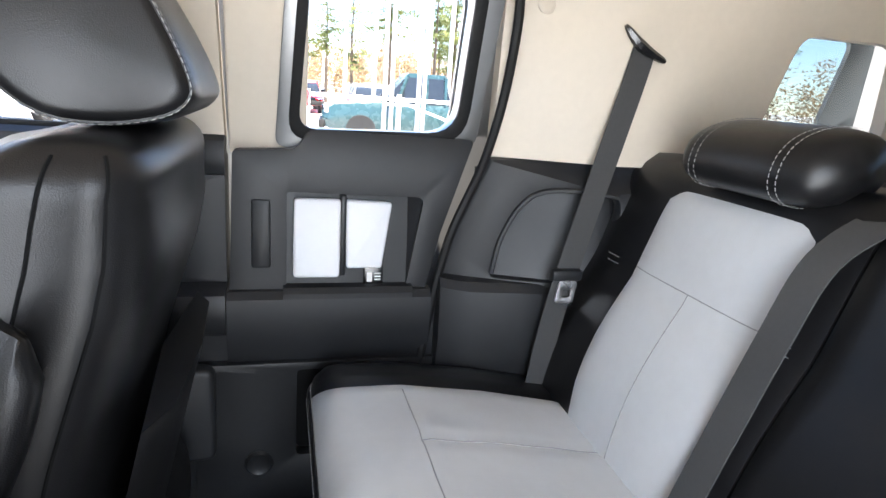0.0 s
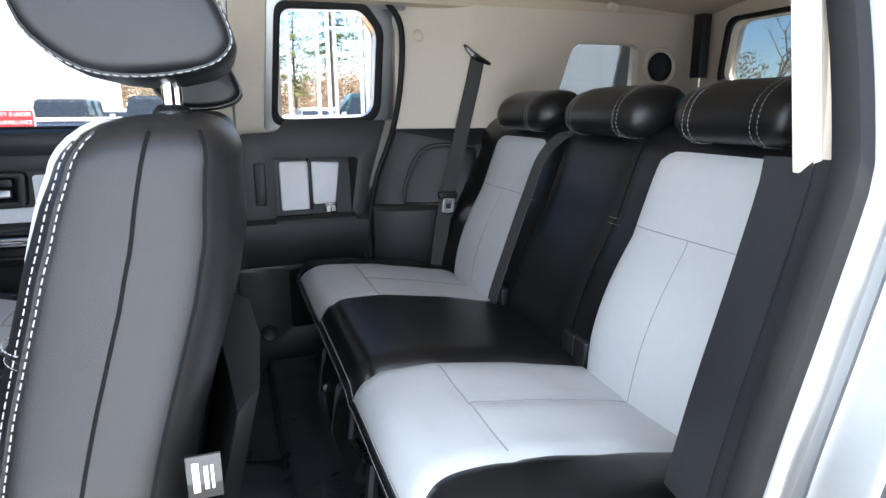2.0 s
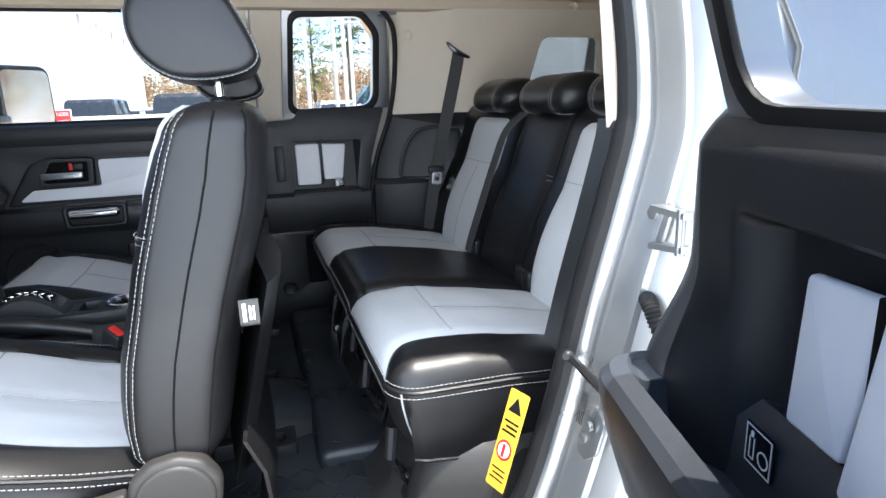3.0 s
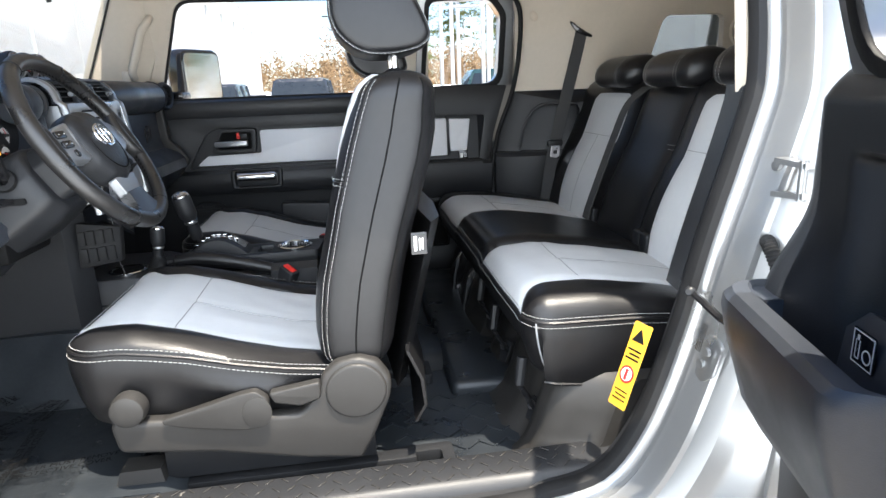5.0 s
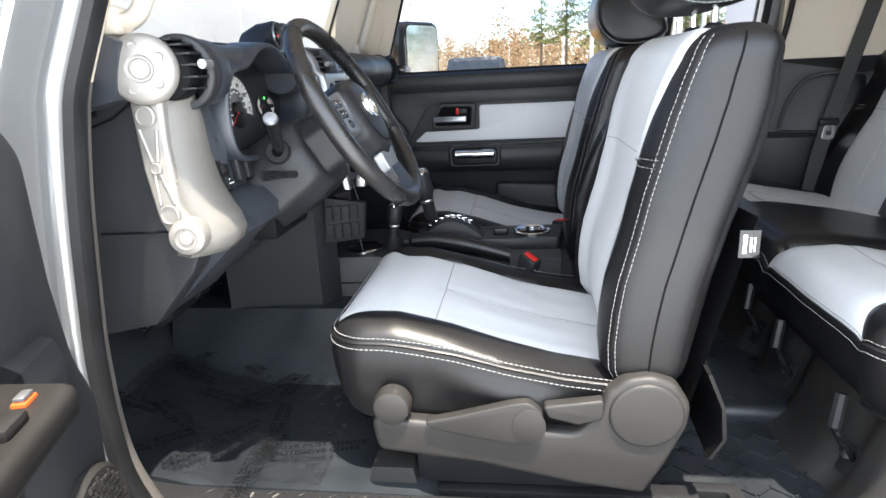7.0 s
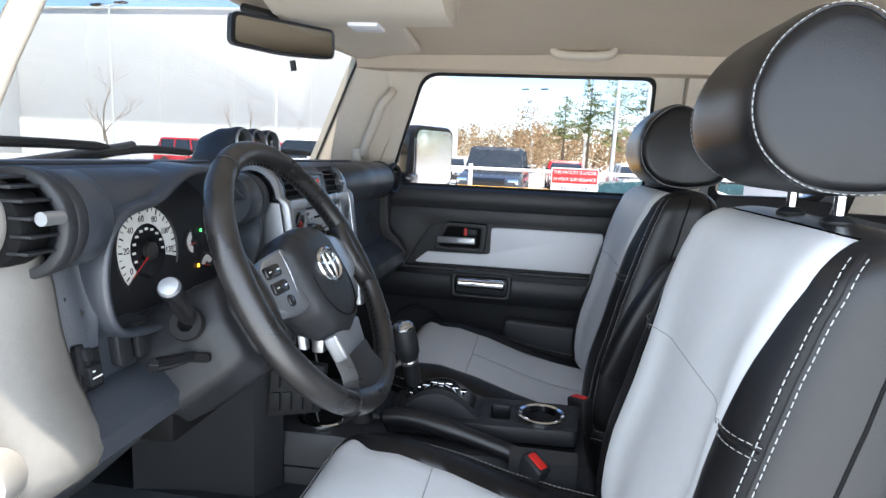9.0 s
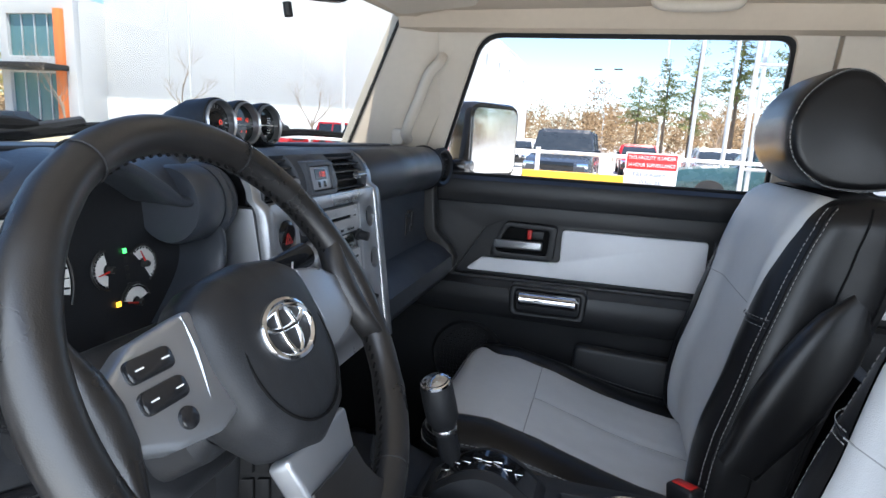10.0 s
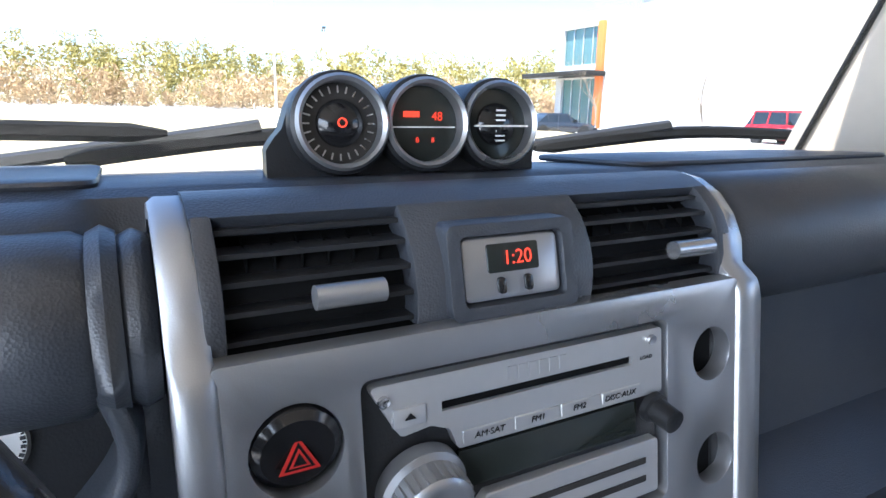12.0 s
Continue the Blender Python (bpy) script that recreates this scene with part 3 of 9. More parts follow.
at(kp, part("button", lathe([(0.026, 0), (0.027, 0.006), (0.022, 0.012), (0.016, 0.009), (0.004, 0.009)], facing((0.315, 0.703, 0.59), (0, -1, 0))), M_PLAST))
at(kp, part("front_kick", plate(rpoly([(-1.1, FLOOR), (0.20, FLOOR), (0.20, 0.60), (-0.6, 0.62), (-1.1, 0.95)], 0.01), thick=0.03, bev=0.004, to=lambda u, v, w: (u, 0.72 + w, v)), M_PLAST))

# outer skin of the closed side, with the window openings
os_ = thing("body_side_far", "silver painted body side round the passenger windows", "car body", (0.4, 0.88, 0.5), kind="structure")
grown = lambda lp, k: [(sum(a for a, _ in lp) / len(lp) * (1 - k) + u * k, sum(b for _, b in lp) / len(lp) * (1 - k) + v * k) for u, v in lp]
at(os_, part("outer_panel", plate([(-0.95, 0.30), (2.1, 0.30), (2.1, 1.66), (-0.50, 1.66), (-0.74, 1.22), (-0.95, 1.20)], [grown(fwin, 1.06), grown(rwin, 1.12), rrect(1.18, 1.24, 1.60, 1.49, 0.03)], thick=0.012, bev=0, to=lambda u, v, w: (u, 0.90 + w - max(0, v - BELT) * 0.27 - (0.05 if v > 1.0 else 0), v)), M_PAINT))

# rear quarter, passenger side
q = thing("rear_quarter_trim", "beige and black quarter trim beside the rear bench", "trim", (1.2, 0.7, FLOOR), kind="structure")
QY = lambda u, v, w: (u, (0.715 - 0.10 * min(1, max(0, (u - 0.7) / 0.25))) - max(0, v - BELT) * 0.04 + w, v)
cwin = rpoly([(1.235, 1.272), (1.548, 1.275), (1.538, 1.464), (1.295, 1.464)], [0.03, 0.03, 0.03, 0.05])
upper = [(0.735, 1.205)] + [(0.735 + 0.02 * i, 1.205) for i in range(1, 14)] + [(1.30, 1.20), (1.80, 1.20), (1.80, 1.60), (1.2, 1.60), (0.95, 1.60), (0.85, 1.60), (0.735, 1.60)]
sub(q, "upper_trim", plate(upper, [cwin], thick=0.03, bev=0.0, to=QY), M_BEIGEP)
glass_pane("window_pane", plate(rrect(1.20, 1.25, 1.58, 1.485, 0.02), thick=0.004, bev=0, to=lambda u, v, w: (u, QY(u, v, w)[1] + 0.10, v)), None).parent = q
q.children[-1].data.materials[0] = M_QUART
q.children[-1].matrix_parent_inverse = Matrix.Translation(-q.location)
arch = rpoly([(0.745, 0.975), (0.96, 0.975), (0.965, 1.15), (0.83, 1.155), (0.785, 1.12)], [0.01, 0.01, 0.03, 0.05, 0.06])
lower = [(0.632, 0.80), (0.64, 0.90), (0.665, 1.03), (0.73, 1.203), (1.80, 1.203), (1.80, 0.5), (0.9, 0.5), (0.65, 0.6)]
sub(q, "lower_trim", plate(lower, [arch], thick=0.03, bev=0.006, to=lambda u, v, w: (u, (0.715 - 0.115 * min(1, max(0, (u - 0.64) / 0.30))) + w, v)), M_TRIM)
TRIM_Y = lambda u: 0.715 - 0.115 * min(1, max(0, (u - 0.64) / 0.30))
sub(q, "arch_recess", loft([[(u, TRIM_Y(u) + d, v) for u in (0.72, 0.78, 0.84, 0.90, 0.939, 0.99)] for v, d in ((0.955, 0.018), (0.98, 0.024), (1.12, 0.050), (1.18, 0.060))], caps=False, closed=False), M_TRIM)
sub(q, "arch_lip", tube([(q3[0], TRIM_Y(q3[0]) - 0.001, q3[1]) for q3 in smooth_curve([(0.748, 0.985, 0), (0.758, 1.05, 0), (0.785, 1.115, 0), (0.825, 1.150, 0), (0.90, 1.157, 0), (0.955, 1.15, 0)], 4)], 0.005, n=6), M_TRIM)
sub(q, "side_bolster", loft([[(x, y, z) for y, z in ((0.72, 0.975), (0.66 - d, 0.97), (0.645 - d, 0.955), (0.64 - d, 0.85), (0.65 - d, 0.78), (0.72, 0.76))] for x, d in ((0.65, -0.03), (0.70, 0.0), (0.85, 0.02), (0.98, 0.02))]), M_TRIM)
sub(q, "speaker_ring", ring([(0.062, 0), (0.066, 0.006), (0.060, 0.012), (0.05, 0.008), (0.046, 0.0)], facing((1.627, QY(1.627, 1.396, 0)[1] + 0.001, 1.396), (0, -1, 0.05)), n=32), M_BEIGEP)
sub(q, "speaker_grille", lathe([(0.046, 0), (0.046, 0.010), (0.03, 0.013), (0.01, 0.014)], facing((1.627, QY(1.627, 1.396, 0)[1] + 0.001, 1.396), (0, -1, 0.05)), n=28), M_PLAST)
sub(q, "clip_cap", lathe([(0.017, 0), (0.018, 0.003), (0.014, 0.006), (0.004, 0.006)], facing((0.80, QY(0.80, 1.475, 0)[1], 1.475), (0, -1, 0.1))), M_BEIGEP)
sub(q, "coat_hook", lathe([(0.012, 0), (0.014, 0.01), (0.012, 0.03), (0.004, 0.034)], facing((1.37, 0.53, 1.565), (0, -1, -0.4))), M_BEIGEP)
# seal along the rear door's opening
sub(q, "door_seal", tube(smooth_curve([(0.625, 0.708, 0.78), (0.64, 0.706, 0.90), (0.668, 0.700, 1.05), (0.722, 0.692, 1.20), (0.745, 0.67, 1.35), (0.74, 0.645, 1.50), (0.68, 0.63, 1.575)], 8), 0.009, n=8), M_RUBBER)

# tailgate and its window
tg = thing("tailgate", "closed tailgate with beige trim and a window", "tailgate", (1.8, 0, FLOOR))
twin = rpoly([(-0.50, 1.345), (0.50, 1.345), (0.475, 1.53), (-0.475, 1.53)], 0.04)
at(tg, part("gate_trim", plate(rpoly([(-0.62, 0.45), (0.62, 0.45), (0.60, 1.62), (-0.60, 1.62)], 0.02), [twin], thick=0.05, bev=0.008, to=lambda u, v, w: (1.80 + w, u, v)), M_BEIGEP))
at(tg, part("window_seal", plate(rpoly([(-0.515, 1.330), (0.515, 1.330), (0.49, 1.545), (-0.49, 1.545)], 0.045), [twin], thick=0.02, bev=0.004, to=lambda u, v, w: (1.782 + w, u, v)), M_RUBBER))
glass_pane("window_pane", plate(twin, thick=0.004, bev=0, to=lambda u, v, w: (1.83 + w, u, v)), None)
at(tg, bpy.data.objects["window_pane.003"]).data.materials[0] = M_QUART
at(tg, part("hinge_arm", loft([[(1.74 + a, 0.55 + b, z) for a, b in ((-0.015, -0.02), (0.02, -0.02), (0.03, 0.02), (-0.015, 0.02))] for z in (1.36, 1.46, 1.56)]), M_PLAST))

# windscreen, pillars, header
ws = thing("windscreen", "clear laminated windscreen", "windscreen", (-0.78, 0, 1.27), kind="structure")


def ws_at(y, z):
    """x of the windscreen at y, z."""
    k = (z - 1.275) / 0.31
    return -0.855 + 0.075 * (abs(y) / 0.62) ** 2 + 0.135 * k


def ws_hw(z):
    return 0.626 - 0.012 * (z - 1.275) / 0.31


bm = loft([[(ws_at(t * ws_hw(z), z), t * ws_hw(z), z) for t in [i / 8 for i in range(-8, 9)]] for z in (1.24, 1.36, 1.48, 1.60)], caps=False, closed=False)
r = bmesh.ops.extrude_face_region(bm, geom=bm.faces[:])
for v in r["geom"]:
    if isinstance(v, bmesh.types.BMVert):
        v.co.x -= 0.005
glass_pane("windscreen_pane", bm, None)
bpy.data.objects["windscreen_pane"].data.materials[0] = M_CLEAR
at(ws, bpy.data.objects["windscreen_pane"])
for s in (1, -1):
    pil = thing("a_pillar", "pale grey pillar trim beside the windscreen", "pillar", (-0.75, s * 0.64, 1.27), kind="structure")
    loops = []
    for z in ((1.20, 1.275, 1.36, 1.45, 1.54, 1.60) if s > 0 else (1.272, 1.30, 1.36, 1.45, 1.54, 1.60)):
        x, y = ws_at(0.6, z), ws_hw(z)
        loops.append([(x - 0.03, s * (y - 0.004), z), (x + 0.005, s * (y - 0.006), z), (x + (0.09 if s > 0 else 0.055), s * (y + 0.03), z), (x + (0.165 if s > 0 else 0.09), s * (y + 0.075), z), (x + (0.165 if s > 0 else 0.09), s * (y + 0.12), z), (x - 0.04, s * (y + 0.12), z)])
    at(pil, part("pillar_trim", loft(loops), M_BEIGEP))
    at(pil, part("black_edge", tube([(ws_at(0.6, z) - 0.006, s * (ws_hw(z) - 0.008), z) for z in (1.27, 1.38, 1.48, 1.60)], 0.004, n=6), M_RUBBER))
    # assist handle on the pillar
    hx = lambda z: ws_at(0.6, z) + 0.118
    pts = [(hx(1.315), s * 0.665, 1.300), (hx(1.32) + 0.005, s * 0.632, 1.322), (hx(1.40), s * 0.622, 1.39), (hx(1.46), s * 0.612, 1.45), (hx(1.50) + 0.003, s * 0.620, 1.478), (hx(1.51), s * 0.645, 1.495)]
    at(pil, part("assist_handle", tube(smooth_curve(pts, 5), 0.013, n=10), M_BEIGEP))
    at(pil, part("handle_base", box(-0.685, -0.655, s * 0.66 - 0.02, s * 0.66 + 0.02, 1.285, 1.325, bev=0.008), M_BEIGEP))
header = thing("windscreen_header", "beige header trim above the windscreen", "trim", (-0.66, 0, 1.58), kind="structure")
at(header, part("header_trim", loft([[(ws_at(y, 1.60) + a, y, b + 0.012 * (1 - (y / 0.6) ** 2)) for a, b in ((-0.02, 1.578), (0.03, 1.575), (0.12, 1.60), (0.12, 1.66), (-0.02, 1.66))] for y in [i * 0.1 for i in range(-6, 7)]]), M_BEIGE))
# fixed quarter of the roof console, visor and handle
con = thing("overhead_console", "beige overhead console with a map lamp", "overhead console", (-0.5, 0, 1.58))
at(con, part("console_body", loft([[(x, y * k, 1.60 - d) for y, d in ((-0.14, -0.02), (-0.12, 0.03), (-0.06, 0.045), (0.06, 0.045), (0.12, 0.03), (0.14, -0.02))] for x, k in ((-0.62, 0.7), (-0.58, 1.0), (-0.40, 1.0), (-0.30, 0.8))]), M_BEIGEP))
at(con, part("map_lamp", box(-0.50, -0.44, 0.02, 0.08, 1.548, 1.556, bev=0.003), M_WHITE))
for s in (1, -1):
    vz = thing("sun_visor", "folded beige cloth sun visor", "sun visor", (-0.55, s * 0.35, 1.56), group="sun visors")
    at(vz, part("visor_board", plate(rpoly([(-0.64, s * 0.16), (-0.64, s * 0.54), (-0.46, s * 0.55), (-0.44, s * 0.18)], 0.03), thick=0.018, bev=0.007, seg=3, to=lambda u, v, w: (u, v, 1.568 + w + (u + 0.64) * 0.12)), M_BEIGEP))
ah = thing("grab_handle", "beige folded grab handle on the headliner", "grab handle", (-0.03, 0.55, 1.6))
at(ah, part("handle_bar", tube(smooth_curve([(-0.105, 0.555, 1.612), (-0.095, 0.545, 1.592), (-0.03, 0.54, 1.587), (0.04, 0.545, 1.592), (0.052, 0.555, 1.612)], 5), 0.012, n=10), M_BEIGEP))
at(ah, part("handle_recess", lathe([(0.055, 0), (0.06, 0.003), (0.05, 0.006), (0.02, 0.005)], facing((-0.03, 0.565, 1.612), (0, -0.6, -0.8))), M_BEIGE))
# inside mirror
im = thing("rear_view_mirror", "black inside rear-view mirror on a stalk", "mirror", (-0.60, -0.02, 1.5))
MM = look((-0.600, -0.035, 1.515), (-0.1, -0.45, 1.49)) @ Matrix.Scale(0.86, 4)
ml = [[(u * k, v * k, -w) for u, v in rpoly([(-0.12, -0.030), (-0.02, -0.036), (0.02, -0.036), (0.12, -0.030), (0.118, 0.034), (-0.118, 0.034)], 0.016)] for w, k in ((0.002, 0.95), (0.006, 1.0), (-0.016, 1.0), (-0.03, 0.6))]
bm = loft(ml)
bm.transform(MM)
at(im, part("mirror_shell", bm, M_PLAST))
bm = plate(rpoly([(-0.112, -0.024), (-0.02, -0.030), (0.02, -0.030), (0.112, -0.024), (0.110, 0.027), (-0.110, 0.027)], 0.012), thick=0.002, bev=0, to=lambda u, v, w: (u, v, -0.0075 + w))
bm.transform(MM)
at(im, part("mirror_glass", bm, mat("mirror_glass", (0.42, 0.40, 0.36), 0.03, metal=1.0, var=0.01), None, "dim mirror glass"))
at(im, part("mirror_stem", tube([(-0.60, -0.015, 1.52), (-0.64, -0.01, 1.56), (-0.70, 0, 1.575)], 0.009), M_PLAST))
at(im, part("mirror_tab", tube([(-0.588, -0.028, 1.475), (-0.585, -0.028, 1.458)], 0.006), M_PLAST))


# ---- seats ----
def seat_skin(func, nu, nv, zones, offs=0.004):
    """Surface func(u, v), closed round u, split into zones: rows of (name, test). Returns a mesh a zone; the last takes the rest."""
    P = [[Vector(func(i / nu, j / nv)) for i in range(nu)] for j in range(nv + 1)]
    cells = {}
    for j in range(nv):
        for i in range(nu):
            uc, vc = (i + 0.5) / nu, (j + 0.5) / nv
            for name, test in zones:
                if test(uc, vc):
                    cells.setdefault(name, []).append((i, j))
                    break
    nrm = [[None] * nu for _ in range(nv + 1)]
    for j in range(nv + 1):
        for i in range(nu):
            du = P[j][(i + 1) % nu] - P[j][i - 1]
            dv = P[min(nv, j + 1)][i] - P[max(0, j - 1)][i]
            c = du.cross(dv)
            nrm[j][i] = c.normalized() if c.length > 1e-9 else Vector((0, 0, 0))
    mid = sum((P[nv // 2][i] for i in range(nu)), Vector()) / nu
    if sum(nrm[nv // 2][i].dot(P[nv // 2][i] - mid) for i in range(nu)) < 0:
        nrm = [[-q for q in row] for row in nrm]
    out = {}
    for name, cl in cells.items():
        bm = bmesh.new()
        count = {}
        for i, j in cl:
            for k in ((i, j), ((i + 1) % nu, j), ((i + 1) % nu, j + 1), (i, j + 1)):
                count[k] = count.get(k, 0) + 1
        vs = {}
        for k, c in count.items():
            i, j = k
            d = 0.0 if name == zones[-1][0] else (offs if c == 4 else -0.002)
            vs[k] = bm.verts.new(P[j][i] + nrm[j][i] * d)
        for i, j in cl:
            bm.faces.new([vs[k] for k in ((i, j), ((i + 1) % nu, j), ((i + 1) % nu, j + 1), (i, j + 1))])
        out[name] = bm
    return out, P, nrm


def edge_line(P, nrm, i, j0, j1, off=0.0035):
    return [P[j][i] + nrm[j][i] * off for j in range(j0, j1 + 1)]


def ramp_at(rows, v):
    """Value at v of a curve given as rows of (place, value)."""
    if v <= rows[0][0]:
        return rows[0][1]
    for (va, a), (vb, b) in zip(rows, rows[1:]):
        if v <= vb:
            k = (v - va) / (vb - va)
            return a + (b - a) * k
    return rows[-1][1]


def soft(a, b, v):
    k = max(0.0, min(1.0, (v - a) / (b - a)))
    return k * k * (3 - 2 * k)


# front and rear edge of the backrest's side at each height
BACK_F = [(0.725, 0.012), (0.76, -0.002), (0.80, -0.006), (0.85, -0.003), (0.90, 0.004), (0.97, 0.021), (1.03, 0.034), (1.09, 0.051), (1.14, 0.066), (1.19, 0.085), (1.215, 0.097)]
BACK_B = [(0.725, 0.148), (0.81, 0.166), (0.90, 0.184), (0.98, 0.205), (1.05, 0.228), (1.11, 0.247), (1.16, 0.257), (1.215, 0.257)]


def back_func(cy):
    """Backrest: boxy sections with bolsters standing proud of the middle; v runs from the foot over the top."""
    def f(u, v):
        if v < 0.84:
            z = 0.725 + 0.49 * v / 0.84
            dome, t = 1.0, 0.0
        else:
            t = (v - 0.84) / 0.16
            z = 1.215 + 0.047 * math.sin(t * math.pi / 2)
            dome = math.cos(t * math.pi / 2)
        xf, xb = ramp_at(BACK_F, z), ramp_at(BACK_B, z)
        mid, half = (xf + xb) / 2 + 0.018 * t, (xb - xf) / 2
        half *= dome ** 0.75 if dome > 1e-6 else 0.0
        foot = max(0, 0.06 - v) / 0.06
        half *= 1 - 0.25 * foot ** 2
        w = 0.250 - 0.018 * soft(0.35, 0.84, v) - 0.050 * (1 - dome) - 0.02 * foot ** 2
        if 0.5 < u < 1.0:
            # the grey field widens towards the top
            p = (u - 0.5) * 2
            d = abs(p - 0.5) * 2
            e = 0.21 * soft(0.52, 0.95, v)
            if d < 0.333:
                d2 = d * (0.333 + e) / 0.333
            elif d < 0.722:
                d2 = 0.333 + e + (d - 0.333) * (0.722 - 0.333 - e) / 0.389
            else:
                d2 = d
            p = 0.5 + math.copysign(d2 / 2, p - 0.5)
            u = 0.5 + p / 2
        a = 2 * math.pi * u
        c, s = spow(math.cos(a), 0.5), spow(math.sin(a), 0.5)
        y = w * c
        x = mid + half * s
        q = abs(c)
        if s < 0:
            rec = (0.040 - 0.022 * soft(0.45, 0.84, v)) * dome
            x += rec * (1 - soft(0.42, 0.86, q)) * min(1, -s * 1.3)
            x -= 0.012 * math.sin(min(1, v / 0.45) * math.pi) * (1 - q) * dome
        return (x, cy + y, z)
    return f


def cushion_top(x):
    return ramp_at([(-0.44, 0.826), (-0.32, 0.826), (-0.235, 0.806), (-0.14, 0.774), (-0.06, 0.752), (0.02, 0.738), (0.12, 0.722)], x)


def cushion_edge(x):
    return ramp_at([(-0.44, 0.804), (-0.33, 0.803), (-0.28, 0.796), (-0.22, 0.785), (-0.135, 0.762), (-0.05, 0.745), (0.02, 0.736), (0.12, 0.722)], x)


def cushion_half(x):
    k = max(0.0, min(1.0, (-0.365 - x) / 0.070))
    return 0.178 + 0.068 * math.sqrt(max(0.0, 1 - k * k)) if k > 0 else 0.246


def front_seat(sy, label):
    cy = sy * 0.378
    seat = thing("front_seat", label, "car seat", (-0.1, cy, FLOOR), group="front seats")
    f = back_func(cy)
    nu, nv = 72, 50

    def grey(u, v):
        return 48 <= u * nu < 60 and v < 0.965
    z, P, N = seat_skin(f, nu, nv, [("grey", grey), ("black", lambda u, v: True)])
    at(seat, part("back_panel", z["grey"], M_GREY, None, "light grey leather panel", smooth=60))
    at(seat, part("backrest", z["black"], M_BLACK, None, "", smooth=60))
    for i in (41, 67):
        mid_l = edge_line(P, N, i, 1, 46, 0.0022)
        for k in (-1, 1):
            side_l = []
            for j in range(1, 47):
                tang = (P[j][i + 1] - P[j][i - 1]).normalized()
                side_l.append(mid_l[j - 1] + tang * 0.0062 * k)
            at(seat, part("stitching", stitch_line(bmesh.new(), side_l, length=0.0055, gap=0.0028, r=0.00062), M_THREAD, None, "white topstitching"))
        at(seat, part("seam", tube(edge_line(P, N, i, 1, 46, 0.0005), 0.0022, n=5), M_BLACK))
    for i in (0, 4, 32, 36):
        at(seat, part("seam", tube(edge_line(P, N, i, 0, 46, 0.0002), 0.0017, n=5), M_DARK))
    # cross seam of the back panel, stitched over the bolsters
    jj = min(range(nv), key=lambda j: abs(P[j][41].z - 1.080))
    at(seat, part("seam", tube([P[jj][i] + N[jj][i] * 0.0035 for i in range(48, 61)], 0.0010, n=5), M_SEAM))
    for i0, i1 in ((41, 48), (60, 67)):
        at(seat, part("seam", tube([P[jj][i] + N[jj][i] * 0.0005 for i in range(i0, i1 + 1)], 0.0018, n=5), M_BLACK))
        for dj in (-0.006, 0.006):
            at(seat, part("stitching", stitch_line(bmesh.new(), [P[jj][i] + N[jj][i] * 0.0026 + Vector((0, 0, dj)) for i in range(i0, i1 + 1)], length=0.005, gap=0.003, r=0.00055), M_THREAD))
    # cushion: a puffed top inside the piping, grey field and black bolsters
    ny = 34
    xs = [0.11 - 0.445 * (i / 30) for i in range(31)] + [-0.335 - 0.100 * math.sin(math.pi / 2 * (i / 15)) for i in range(1, 16)]
    lim = lambda x: 0.655 + 0.20 * soft(0.36, 0.43, -x)
    grid = []
    for x in xs:
        row = []
        hw, T, S, L = cushion_half(x), cushion_top(x), cushion_edge(x), lim(x)
        for j in range(ny + 1):
            t = -1 + 2 * j / ny
            # the border of the grey field falls on a line of the mesh
            m = 22 / ny
            at_ = abs(t)
            d = at_ * L / m if at_ < m else L + (at_ - m) * (1 - L) / (1 - m)
            y = math.copysign(d, t) * hw
            ed = min(hw - abs(y), x + 0.4352)
            rise = 1 - math.exp(-max(0, ed) / 0.016)
            puff = 0.010 * math.exp(-((d - 0.80) / 0.13) ** 2) - 0.006 * (1 - d) * soft(-0.40, -0.20, x)
            zz = S + (T - S + puff) * rise
            zz -= 0.0045 * math.exp(-((d - L) * hw / 0.006) ** 2)
            if d < L:
                zz -= 0.004 * math.exp(-((x + 0.268) / 0.006) ** 2)
                if x > -0.268:
                    zz -= 0.003 * math.exp(-(y / 0.006) ** 2)
                    zz += 0.0028 * noise.noise(Vector((x * 15, y * 22, 3 + sy))) * soft(0.02, 0.08, x + 0.268)
            row.append(Vector((x, cy + y, zz)))
        grid.append(row)
    for name, cols, mt, lab in (("cushion", range(0, 6), M_BLACK, ""), ("cushion_panel", range(6, ny - 6), M_GREY, "light grey leather panel"), ("cushion", range(ny - 6, ny), M_BLACK, "")):
        bm = bmesh.new()
        vs = [[bm.verts.new(row[j]) for j in range(cols[0], cols[-1] + 2)] for row in grid]
        for ra, rb in zip(vs, vs[1:]):
            for j in range(len(ra) - 1):
                bm.faces.new((ra[j], ra[j + 1], rb[j + 1], rb[j]))
        if cols[0] == 0 or cols[-1] == ny - 1:
            r = bmesh.ops.extrude_face_region(bm, geom=bm.faces[:])
            for v in r["geom"]:
                if isinstance(v, bmesh.types.BMVert):
                    v.co.z -= 0.012
        at(seat, part(name, bm, mt, None, lab, smooth=60))
    up = Vector((0, 0, 0.0006))
    sj = min(range(len(xs)), key=lambda i: abs(xs[i] + 0.268))
    at(seat, part("panel_seam", tube([p + up for p in grid[sj][6:ny - 5]], 0.0010, n=5), M_SEAM))
    at(seat, part("panel_seam", tube([row[ny // 2] + up for row in grid[2:sj + 1]], 0.0008, n=5), M_SEAM))
    # piping round the rim, with a row of stitches on either side of it
    rim = [row[0] for row in grid] + grid[-1][1:-1] + [row[-1] for row in grid[::-1]]
    ctr = Vector((-0.16, cy, 0))
